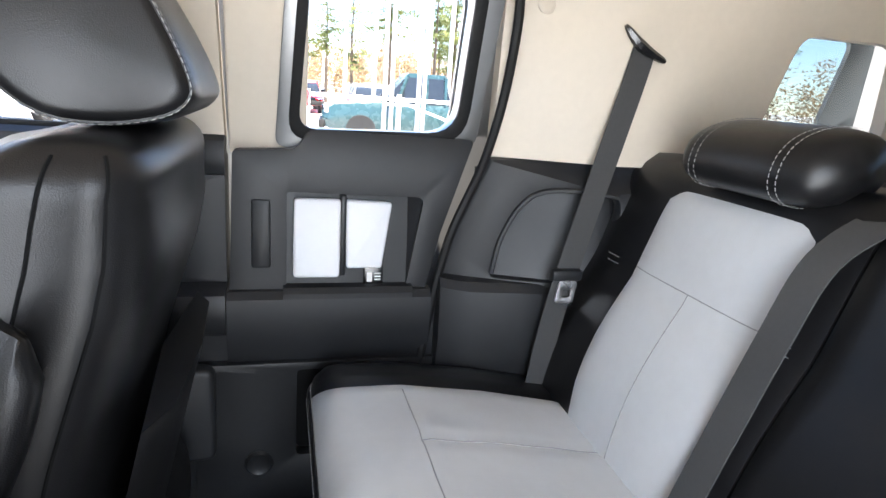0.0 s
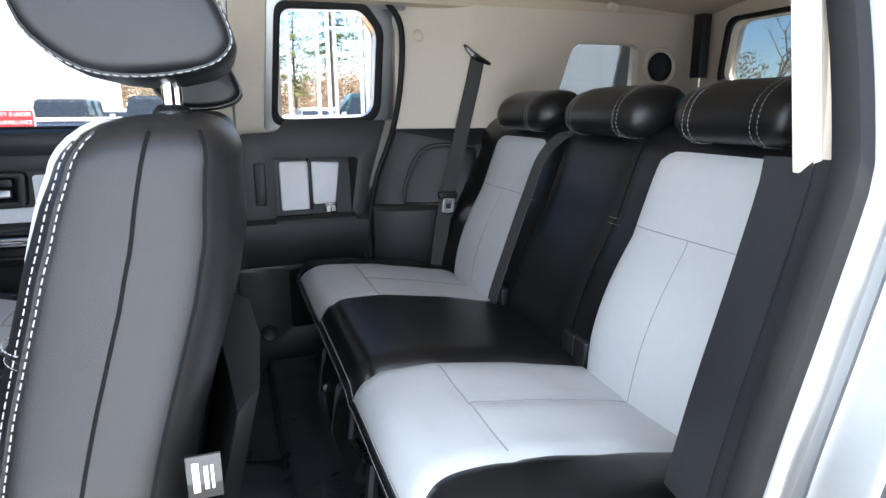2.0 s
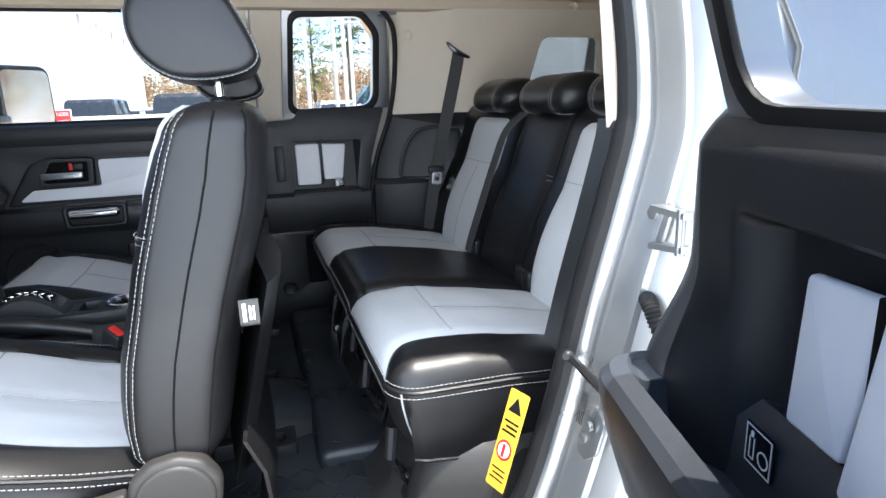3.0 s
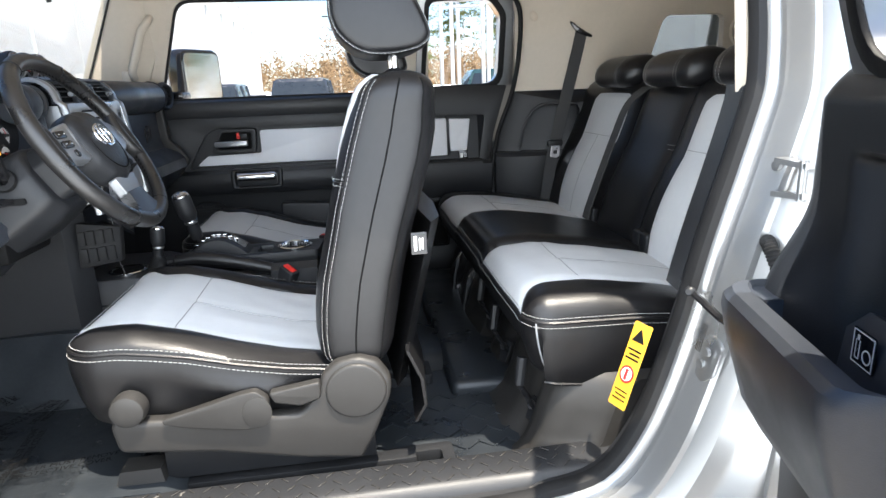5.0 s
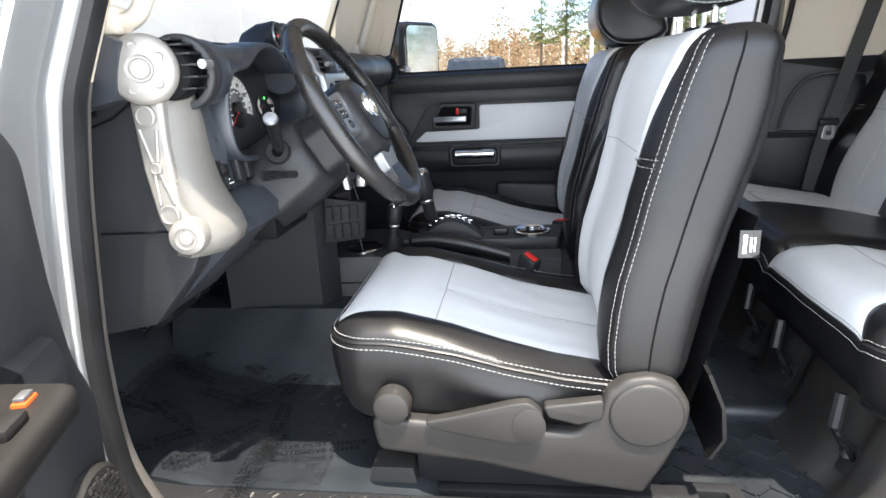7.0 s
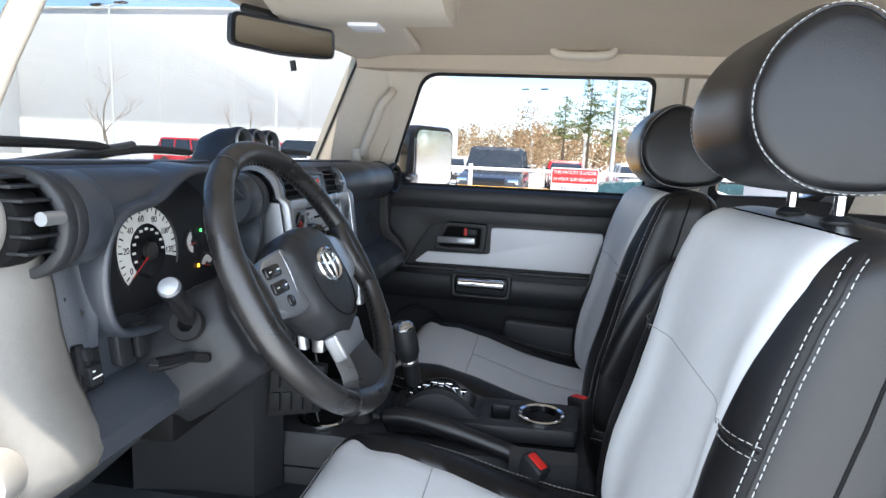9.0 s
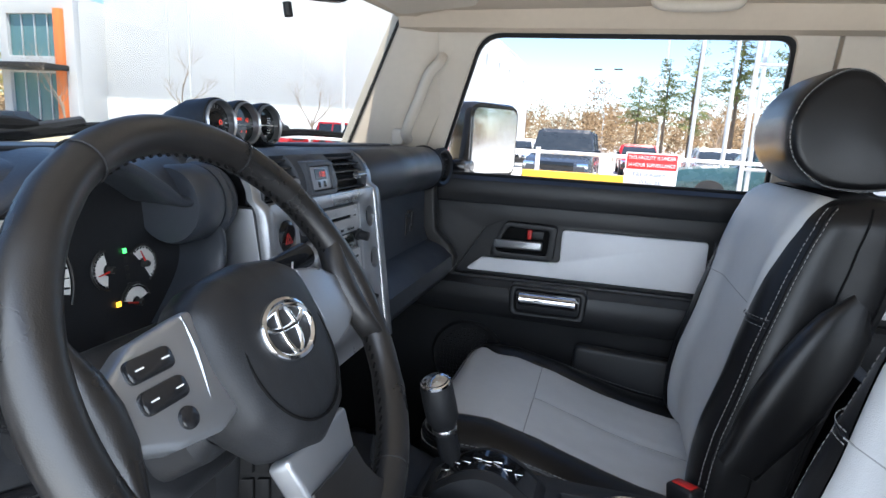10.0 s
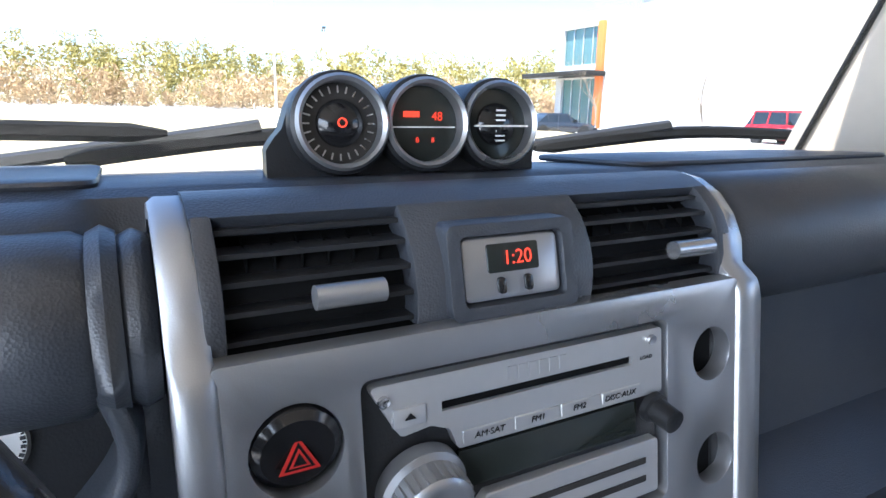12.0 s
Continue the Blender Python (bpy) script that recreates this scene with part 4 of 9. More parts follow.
    push = lambda p, k: p + Vector((p.x - ctr.x, p.y - ctr.y, 0)).normalized() * k
    at(seat, part("piping", tube([push(p, 0.001) for p in rim], 0.0034, n=6), M_BLACK))
    for dz, k in ((0.008, -0.002), (-0.009, 0.0055)):
        at(seat, part("cushion_stitching", stitch_line(bmesh.new(), [push(p, k) + Vector((0, 0, dz)) for p in rim], length=0.0055, gap=0.0028, r=0.0008), M_THREAD))
    # slack leather side below the piping, pulled into folds towards the rear
    loops = []
    for k in range(12):
        q = k / 11
        loop = []
        for p in rim:
            zb = ramp_at([(-0.44, 0.672), (-0.30, 0.655), (-0.05, 0.645), (0.12, 0.640)], p.x)
            zz = p.z - 0.002 + (zb - p.z) * q
            fold = 0.0075 * math.sin(34 * (p.x * 0.75 + zz * 1.5)) * soft(-0.34, -0.05, p.x) * math.sin(math.pi * q)
            fold += 0.006 * noise.noise(Vector((p.x * 11, p.y * 11, zz * 16 + sy))) * math.sin(math.pi * min(1, q * 1.3))
            inn = 0.004 + 0.010 * math.sin(math.pi * q) - 0.020 * q
            b = push(p, inn + fold)
            loop.append((b.x, b.y, zz))
        loops.append(loop)
    at(seat, part("cover_skirt", loft(loops, caps=False, closed=False), M_BLACK, None, "slack wrinkled black leather cover", smooth=70))
    # head restraint: a wedge-shaped pillow, deep from front to back
    hp = smooth_curve([(q[0], 0, q[1]) for q in ((0.070, 1.395), (0.070, 1.362), (0.085, 1.326), (0.125, 1.296), (0.180, 1.290), (0.235, 1.300), (0.258, 1.318), (0.257, 1.340), (0.241, 1.378), (0.222, 1.414), (0.198, 1.452), (0.170, 1.474), (0.138, 1.476), (0.105, 1.456), (0.082, 1.428), (0.070, 1.395))], 3)[:-1]
    hx, hz = (0.022, -0.028) if sy > 0 else (0.0, 0.0)
    hp = [Vector((q[0] + hx, 0, q[2] + hz)) for q in hp]
    hc = Vector((0.165 + hx, 0, 1.375 + hz))

    def hr_loop(t, k=1.0):
        d = (1 - abs(t) ** 7) ** 0.5
        g = (0.80 + 0.20 * d) * k
        return [Vector((hc.x + (q.x - hc.x) * g, cy + (0.128 * t + (0.006 * (1 - k * k) if t > 0 else -0.006 * (1 - k * k) if t < 0 else 0)) * (1.0 - 0.16 * (hc.z + (q.z - hc.z) * g - 1.30) / 0.18), hc.z + (q.z - hc.z) * g)) for q in hp]
    ts = [math.sin(math.pi / 2 * (-1 + 2 * i / 20)) for i in range(21)]
    hrl = [hr_loop(-1, k) for k in (0.05, 0.35, 0.7, 0.90, 0.97)] + [hr_loop(t) for t in ts] + [hr_loop(1, k) for k in (0.97, 0.90, 0.7, 0.35, 0.05)]
    at(seat, part("headrest", loft(hrl), M_BLACK, None, "black leather headrest with white stitching", smooth=80))
    for t in (-0.93, 0.93):
        l = hr_loop(t)
        at(seat, part("headrest_seam", tube([q + (q - Vector((hc.x, q.y, hc.z))).normalized() * 0.0005 for q in l], 0.0018, n=5, closed=True), M_BLACK))
        for dy in (-0.006, 0.006):
            at(seat, part("headrest_stitching", stitch_line(bmesh.new(), [q + (q - Vector((hc.x, q.y, hc.z))).normalized() * 0.002 + Vector((0, dy, 0)) for q in l], length=0.005, gap=0.0025, r=0.0006), M_THREAD))
    for dy in (-0.06, 0.06):
        at(seat, part("headrest_post", tube([(0.190, cy + dy, 1.24), (0.190 + hx, cy + dy, 1.33 + hz)], 0.0065, n=10), M_CHROME, None, "chrome post"))
        at(seat, part("post_collar", lathe([(0.016, 0), (0.016, 0.008), (0.010, 0.014), (0.008, 0.014)], Matrix.Translation((0.190, cy + dy, 1.256))), M_PLAST))
    # seat-back pocket and name tag
    at(seat, part("map_pocket", loft([[(0.178 + (z - 0.755) * 0.245 + b, cy + y, z) for y, b in ((-0.20, -0.004), (-0.15, 0.018), (0, 0.026), (0.15, 0.018), (0.20, -0.004), (0, -0.02))] for z in (0.66, 0.72, 0.90, 0.99)]), M_BLACK))
    at(seat, part("cover_flap", loft([[(x, cy + y, zz) for y, x in ((-0.235, xa), (-0.10, xa + 0.012), (0.10, xa + 0.012), (0.235, xa), (0.235, xa - 0.006), (0, xa + 0.004), (-0.235, xa - 0.006))] for zz, xa in ((0.600, 0.185), (0.635, 0.205), (0.69, 0.200), (0.75, 0.175))]), M_BLACK))
    if sy < 0:
        tagp = at(seat, part("cover_tag", box(0.188, 0.216, -0.634, -0.631, 0.945, 0.985, bev=0.0005), M_GLOSS, None, "black woven tag"))
        at(seat, part("tag_mark", bars([(0.193, 0.952, 0.198, 0.979), (0.202, 0.954, 0.205, 0.975), (0.2075, 0.954, 0.2095, 0.975)], lambda u, v, w: (u, -0.6342 - w, v)), M_PAPER))
    if sy > 0:
        # armrest folded up against the seat's inner side
        loops = []
        for k in range(9):
            t = k / 8
            d = max(0.25, math.sin(math.pi * min(1, max(0.08, t))) ** 0.35)
            cx0, cz0 = 0.055 + 0.115 * t, 0.875 + 0.255 * t
            loops.append([(cx0 + 0.042 * d * spow(math.cos(a), 0.6), 0.098 + 0.026 * d * spow(math.sin(a), 0.6), cz0 - 0.012 * math.cos(a)) for a in [2 * math.pi * i / 20 for i in range(20)]])
        at(seat, part("armrest", loft(loops), M_BLACK, None, "black leather armrest folded up", smooth=60))
    # plastic side shields, knob, levers, track
    for s2 in (sy,):
        ys = cy + s2 * 0.252
        sh = rpoly([(-0.352, 0.622), (-0.188, 0.603), (-0.038, 0.571), (0.074, 0.556), (0.105, 0.612), (0.134, 0.680), (0.138, 0.716), (0.116, 0.751), (0.080, 0.765), (0.040, 0.758), (0.013, 0.735), (0.000, 0.698), (-0.032, 0.664), (-0.14, 0.668), (-0.30, 0.680), (-0.362, 0.690)], [0.02, 0.1, 0.1, 0.012, 0.1, 0.05, 0.04, 0.03, 0.05, 0.04, 0.03, 0.06, 0.03, 0.1, 0.1, 0.02])
        shield = at(seat, part("side_shield", plate(sh, thick=0.034, bev=0.012, seg=4, to=lambda u, v, w: (u, ys + s2 * (w - 0.014), v)), M_SHIELD, None, "grey plastic side shield, scuffed"))
        hubp = [(0.072 + 0.056 * math.cos(t), 0.700 + 0.054 * math.sin(t)) for t in [2 * math.pi * i / 28 for i in range(28)]]
        at(seat, part("recliner_hub", plate(hubp, thick=0.012, bev=0.008, seg=4, to=lambda u, v, w: (u, ys + s2 * (w + 0.014), v)), M_SHIELD))
        at(seat, part("height_knob", lathe([(0.030, 0), (0.031, 0.014), (0.028, 0.028), (0.022, 0.031), (0.004, 0.031)], facing((-0.322, ys + s2 * 0.004, 0.708), (0, s2, 0))), M_SHIELD))
        lev = rpoly([(-0.268, 0.686), (-0.216, 0.698), (-0.133, 0.720), (-0.104, 0.724), (-0.084, 0.706), (-0.083, 0.677), (-0.098, 0.653), (-0.129, 0.650), (-0.22, 0.665), (-0.265, 0.677)], [0.006, 0.1, 0.05, 0.02, 0.02, 0.02, 0.02, 0.03, 0.1, 0.005])
        at(seat, part("height_lever", plate(lev, thick=0.020, bev=0.007, seg=3, to=lambda u, v, w: (u, ys + s2 * (w + 0.012), v)), M_SHIELD))
        at(seat, part("lever_pad", plate([(-0.105 + 0.026 * math.cos(t), 0.683 + 0.030 * math.sin(t)) for t in [2 * math.pi * i / 20 for i in range(20)]], thick=0.002, bev=0.001, to=lambda u, v, w: (u, ys + s2 * (w + 0.0315), v)), M_SHIELD))
        rec = rpoly([(-0.084, 0.714), (0.008, 0.727), (0.008, 0.694), (-0.03, 0.683), (-0.075, 0.694)], [0.006, 0.006, 0.01, 0.015, 0.012])
        at(seat, part("recline_lever", plate(rec, thick=0.022, bev=0.007, seg=3, to=lambda u, v, w: (u, ys + s2 * (w + 0.004), v)), M_SHIELD))
    at(seat, part("seat_pan", box(-0.36, 0.10, cy - 0.22, cy + 0.22, 0.58, 0.70, bev=0.02), M_PLAST))
    for dy in (-0.20, 0.20):
        at(seat, part("track", box(-0.40, 0.18, cy + dy - 0.018, cy + dy + 0.018, FLOOR + 0.0, FLOOR + 0.04, bev=0.004), M_PLAST))
        at(seat, part("track_leg", loft([[(x, cy + dy + y, z) for x, y in ((-0.385 - k, -0.03 - k), (-0.30 + k, -0.03 - k), (-0.30 + k, 0.03 + k), (-0.385 - k, 0.03 + k))] for z, k in ((FLOOR - 0.005, 0.012), (FLOOR + 0.05, 0.004), (FLOOR + 0.085, -0.006))]), M_SHIELD, None, "grey plastic track cover"))
        at(seat, part("track_end", plate(rrect(0.13, -0.045, 0.26, 0.045, 0.012), [rrect(0.165, -0.02, 0.235, 0.02, 0.008)], thick=0.03, bev=0.006, to=lambda u, v, w: (u, cy + dy + v, FLOOR - 0.004 + w)), M_PLAST))
        at(seat, part("riser", box(-0.30, 0.10, cy + dy - 0.012, cy + dy + 0.012, FLOOR + 0.05, 0.62, bev=0.003), M_PLAST))
    return seat


front_seat(-1, "driver's seat in black and light grey leather with white stitching")
front_seat(1, "passenger seat in black and light grey leather with white stitching")


def rear_seat():
    seat = thing("rear_bench", "three-place rear bench in black and light grey leather", "rear seat", (0.7, 0, FLOOR))
    # cushion: one puffed top inside the piping, cut into black and grey fields
    TOP = [(0.40, 0.836), (0.46, 0.838), (0.55, 0.837), (0.70, 0.815), (0.84, 0.785), (0.90, 0.768)]
    EDGE = [(0.40, 0.787), (0.50, 0.785), (0.62, 0.782), (0.75, 0.772), (0.90, 0.760)]
    Y0, Y1, RC = -0.628, 0.660, 0.055
    xs = [0.89 - 0.40 * i / 32 for i in range(33)] + [0.49 - 0.085 * math.sin(math.pi / 2 * i / 16) for i in range(1, 17)]
    FIELDS = (("cushion", 7, M_BLACK), ("cushion_panel", 18, M_GREY), ("cushion", 16, M_BLACK), ("cushion_panel", 18, M_GREY), ("cushion", 7, M_BLACK))
    grid = []
    for x in xs:
        k = max(0.0, min(1.0, (0.405 + RC - x) / RC))
        pull = RC * (1 - math.sqrt(max(0.0, 1 - k * k)))
        ya, yb = Y0 + pull, Y1 - pull
        wide = 0.055 * math.exp(-(x - 0.405) / 0.022)
        cuts = [ya, max(ya + 0.006, -0.512 - wide), -0.198, 0.197, min(yb - 0.006, 0.535 + wide), yb]
        row = []
        T, S = ramp_at(TOP, x), ramp_at(EDGE, x)
        for n_f, (name, n, mt) in enumerate(FIELDS):
            for j in range(n + (1 if n_f == 4 else 0)):
                y = cuts[n_f] + (cuts[n_f + 1] - cuts[n_f]) * j / n
                ed = min(y - ya, yb - y, x - 0.4048)
                rise = 1 - math.exp(-max(0, ed) / 0.018)
                zz = S + (T - S) * rise
                near = min(abs(y - c) for c in cuts[1:5])
                zz -= 0.006 * math.exp(-(near / 0.008) ** 2)
                if n_f in (1, 3):
                    mid = (cuts[n_f] + cuts[n_f + 1]) / 2
                    zz -= 0.0045 * math.exp(-((x - 0.548) / 0.007) ** 2)
                    if x > 0.548:
                        zz -= 0.004 * math.exp(-((y - mid) / 0.007) ** 2)
                    zz += 0.0035 * noise.noise(Vector((x * 14, y * 14, 7.3)))
                elif n_f == 2:
                    zz += 0.010 * soft(0.0, 0.03, near) - 0.004 * math.exp(-((x - 0.437) / 0.006) ** 2)
                row.append(Vector((x, y, zz)))
        grid.append(row)
    j0 = 0
    for n_f, (name, n, mt) in enumerate(FIELDS):
        bm = bmesh.new()
        vs = [[bm.verts.new(row[j]) for j in range(j0, j0 + n + 1)] for row in grid]
        for ra, rb in zip(vs, vs[1:]):
            for j in range(n):
                bm.faces.new((ra[j], ra[j + 1], rb[j + 1], rb[j]))
        if n_f in (1, 3):
            up = Vector((0, 0, 0.0006))
            sj = min(range(len(xs)), key=lambda i: abs(xs[i] - 0.548))
            at(seat, part("panel_seam", tube([p + up for p in grid[sj][j0 + 1:j0 + n]], 0.0010, n=5), M_SEAM))
            at(seat, part("panel_seam", tube([row[j0 + n // 2] + up for row in grid[3:sj + 1]], 0.0010, n=5), M_SEAM))
        r = bmesh.ops.extrude_face_region(bm, geom=bm.faces[:])
        for v in r["geom"]:
            if isinstance(v, bmesh.types.BMVert):
                v.co.z -= 0.010
        at(seat, part(name, bm, mt, None, "light grey leather panel" if mt is M_GREY else "", smooth=60))
        j0 += n
    # piping, stitching and the hanging skirt
    rim = [row[0] for row in grid] + grid[-1][1:-1] + [row[-1] for row in grid[::-1]]

    def push(p, k):
        d = Vector((-1, 0, 0)) if p.x < 0.43 and -0.56 < p.y < 0.60 else Vector((0, -1 if p.y < 0 else 1, 0)) if p.x > 0.47 else Vector((-0.7, -0.7 if p.y < 0 else 0.7, 0))
        return p + d * k
    at(seat, part("piping", tube([push(p, 0.001) for p in rim], 0.0036, n=6), M_BLACK))
    for dz, k in ((0.008, -0.0015), (-0.009, 0.0055)):
        at(seat, part("stitching", stitch_line(bmesh.new(), [push(p, k) + Vector((0, 0, dz)) for p in rim], length=0.0055, gap=0.0028, r=0.0008), M_THREAD, None, "white topstitching along the front edge"))
    loops = []
    for k in range(9):
        q = k / 8
        loop = []
        for p in rim:
            zb = ramp_at([(0.40, 0.665), (0.46, 0.655), (0.60, 0.636), (0.80, 0.625)], p.x)
            zz = p.z - 0.002 + (zb - p.z) * q
            tuck = 0.003 + 0.006 * math.sin(math.pi * q) - (0.050 if p.x < 0.43 else 0.012) * q ** 1.3
            b = push(p, tuck + 0.004 * noise.noise(Vector((p.x * 8, p.y * 8, zz * 10))) * math.sin(math.pi * q))
            loop.append((b.x, b.y, zz))
        loops.append(loop)
    at(seat, part("skirt", loft(loops, caps=False, closed=False), M_BLACK, None, "", smooth=60))
    at(seat, part("skirt_piping", tube([Vector(p) for p in loops[-1]], 0.0035, n=6), M_BLACK))
    kc = min(range(len(rim)), key=lambda i: (rim[i] - Vector((0.425, -0.615, 0.787))).length)
    at(seat, part("skirt_seam", tube([Vector(l[kc]) for l in loops], 0.0022, n=5), M_SEAM))
    # backrests
    def back(y0, y1, name, material, grow=0.0, zb=0.74, zt=1.235, label=""):
        n, m2 = 20, 26
        rows = []
        for i in range(m2 + 1):
            s = i / m2
            z = zb + (zt - zb) * s
            row = []
            for j in range(n + 1):
                t = j / n
                y = y0 + (y1 - y0) * t
                e = min(t, 1 - t) * (y1 - y0)
                es = min(s + 0.2, 1.02 - s)
                x = 0.835 + (z - 0.74) * 0.345 - 0.018 * math.sin(min(1, s * 1.6) * math.pi) - grow
                x += 0.012 * math.exp(-e / 0.02) + 0.05 * math.exp(-max(0, es) / 0.03)
                row.append((x, y, z))
            rows.append(row)
        bm = loft(rows, caps=False, closed=False)
        r = bmesh.ops.extrude_face_region(bm, geom=bm.faces[:])
        for v in r["geom"]:
            if isinstance(v, bmesh.types.BMVert):
                v.co += Vector((0.10 if grow == 0 else 0.02, 0, 0))
        return at(seat, part(name, bm, material, None, label, smooth=60)), rows
    back(-0.625, -0.142, "backrest", M_BLACK)
    back(0.138, 0.645, "backrest", M_BLACK)
    back(-0.138, 0.134, "backrest", M_BLACK, zt=1.225)
    for y0, y1 in ((-0.515, -0.205), (0.185, 0.505)):
        ob, rows = back(y0, y1, "back_panel", M_GREY, grow=0.007, zb=0.765, zt=1.205, label="light grey leather panel")
        at(seat, part("panel_seam", tube([Vector(p) + Vector((-0.0002, 0, 0)) for p in rows[17][1:-1]], 0.0009, n=5), M_SEAM))
        at(seat, part("panel_seam", tube([Vector(r2[10]) + Vector((-0.0002, 0, 0)) for r2 in rows[1:18]], 0.0009, n=5), M_SEAM))
        for ya, yb in ((y0 - 0.045, y0 - 0.008), (y1 + 0.008, y1 + 0.045)):
            for dz in (0.0, 0.012):
                t2 = stitch_line(bmesh.new(), [(0.919, ya, 1.050 + dz), (0.919, yb, 1.050 + dz)], length=0.006, gap=0.003, r=0.0007)
                at(seat, part("stitching", t2, M_THREAD))
    # roll headrests
    for y0, y1 in ((-0.515, -0.255), (-0.185, 0.105), (0.185, 0.465)):
        loops = []
        hw, yc = (y1 - y0) / 2, (y0 + y1) / 2
        for i in range(17):
            t = -1 + 2 * i / 16
            d = max(0.12, (1 - abs(t) ** 6) ** 0.4)
            loop = []
            for j in range(28):
                a = 2 * math.pi * j / 28
                x = 0.072 * spow(math.cos(a), 0.85) * d
                z = 0.050 * spow(math.sin(a), 0.85) * d
                loop.append((1.02 + x + 0.15 * z - 0.02 * max(0, math.sin(a)) * 0, yc + hw * t, 1.258 + z + 0.35 * x * 0.3))
            loops.append(loop)
        hd = at(seat, part("headrest", loft(loops), M_BLACK, None, "black leather roll headrest with white stitching", smooth=70))
        for dy in (0.055, 0.068):
            for sgn in (1, -1):
                th = bmesh.new()
                y = yc + sgn * (hw - dy)
                pts = [(1.02 + 0.0735 * spow(math.cos(a), 0.85) + 0.15 * 0.051 * spow(math.sin(a), 0.85), y, 1.258 + 0.0515 * spow(math.sin(a), 0.85) + 0.105 * 0.0735 * spow(math.cos(a), 0.85)) for a in [2 * math.pi * j / 40 for j in range(41)]]
                stitch_line(th, pts, length=0.005, gap=0.003, r=0.0006)
                at(seat, part("headrest_stitching", th, M_THREAD))
        for dy in (-0.06, 0.06):
            at(seat, part("headrest_post", tube([(1.03, yc + dy, 1.17), (1.04, yc + dy, 1.24)], 0.006, n=8), M_CHROME))
    # moulded base over the wheel arch, hinge brackets
    rows = []
    for i in range(61):
        y = -0.668 + 1.30 * i / 60
        # the moulding stands back in a slot at each anchor
        slot = sum(math.exp(-((y - c) / 0.030) ** 4) for c in (-0.500, -0.240, -0.06))
        swell = 0.012 * math.sin(y * 9)
        side = soft(-0.655, -0.60, y)
        rows.append([(x + 0.030 * slot - swell * h + (1 - side) * 0.10 * h, y, z) for x, z, h in ((0.385, FLOOR - 0.004, 0.2), (0.405, FLOOR + 0.006, 0.4), (0.430, FLOOR + 0.030, 0.8), (0.448, FLOOR + 0.070, 1), (0.462, FLOOR + 0.12, 1), (0.480, FLOOR + 0.17, 1), (0.52, FLOOR + 0.20, 1), (0.90, FLOOR + 0.20, 0), (0.90, FLOOR - 0.004, 0))])
    at(seat, part("seat_base", loft(rows), M_SHIELD, None, "dark moulded plastic base", smooth=60))
    for yy in (0.20, 0.42):
        at(seat, part("hinge_bracket", plate(rpoly([(0.43, 0.50), (0.465, 0.49), (0.50, 0.60), (0.48, 0.66), (0.45, 0.62)], 0.012), [circ(0.455, 0.515, 0.010, 12)], thick=0.02, bev=0.003, to=lambda u, v, w: (u - 0.012, yy + w, v)), M_GLOSS, None, "black steel hinge"))
        at(seat, part("hinge_bolt", lathe([(0.009, 0), (0.009, 0.006), (0.003, 0.007)], facing((0.443, yy, 0.515), (0, -1, 0))), M_STEEL))
    for yb in (0.17, -0.20, -0.16):
        at(seat, part("belt_buckle", box(0.842, 0.868, yb - 0.022, yb + 0.022, 0.765, 0.835, bev=0.008, seg=3), M_PLAST, None, "black seat belt buckle"))
    return seat


rear_seat()


def belt(name, label, pts, normal, width=0.047):
    b = thing(name, label, "seat belt", pts[0])
    c = smooth_curve(pts, 6)
    loops = []
    for i, p in enumerate(c):
        d = (c[min(len(c) - 1, i + 1)] - c[max(0, i - 1)]).normalized()
        s = d.cross(Vector(normal)).normalized() * width / 2
        nn = Vector(normal) * 0.0011
        loops.append([p - s - nn, p + s - nn, p + s + nn, p - s + nn])
    at(b, part("webbing", loft(loops), M_BELT))
    return b


rb1 = belt("rear_seat_belt", "grey rear seat belt hanging from its slot", [(0.965, 0.618, 1.435), (0.963, 0.606, 1.39), (0.86, 0.592, 0.982), (0.828, 0.590, 0.78), (0.815, 0.59, 0.70)], (0.1, -1, 0.1))
at(rb1, part("belt_slot", tube(smooth_curve([(0.922, 0.603, 1.447), (0.955, 0.598, 1.415), (1.005, 0.598, 1.393)], 5), [0.003, 0.005, 0.007, 0.008, 0.009, 0.010, 0.009, 0.008, 0.007, 0.006, 0.004], n=6), M_GLOSS))
at(rb1, part("belt_tongue", plate(rpoly([(0.842, 0.955), (0.878, 0.948), (0.884, 0.995), (0.848, 1.0)], 0.006), [rrect(0.855, 0.965, 0.872, 0.98, 0.003)], thick=0.004, bev=0.001, to=lambda u, v, w: (u, 0.580 + w, v)), M_STEEL, None, "steel belt tongue"))
at(rb1, part("tongue_cover", box(0.832, 0.892, 0.576, 0.596, 0.996, 1.018, bev=0.006), M_PLAST))
at(rb1, part("belt_tag", plate(rpoly([(0.842, 0.742), (0.858, 0.745), (0.866, 0.788), (0.850, 0.785)], 0.001), thick=0.001, bev=0, to=lambda u, v, w: (u, 0.578 + w, v)), M_PAPER, None, "small white tag"))
rb2 = belt("centre_seat_belt", "grey centre seat belt lying over the backrest", [(1.02, 0.145, 1.215), (0.955, 0.158, 1.16), (0.91, 0.160, 1.055), (0.842, 0.163, 0.86), (0.825, 0.165, 0.80)], (-0.94, 0, 0.33))
belt("left_seat_belt", "grey seat belt at the bench's outer end", [(0.80, -0.70, 1.30), (0.79, -0.69, 1.10), (0.78, -0.68, 0.9), (0.78, -0.675, 0.78)], (0.1, 1, 0.1))


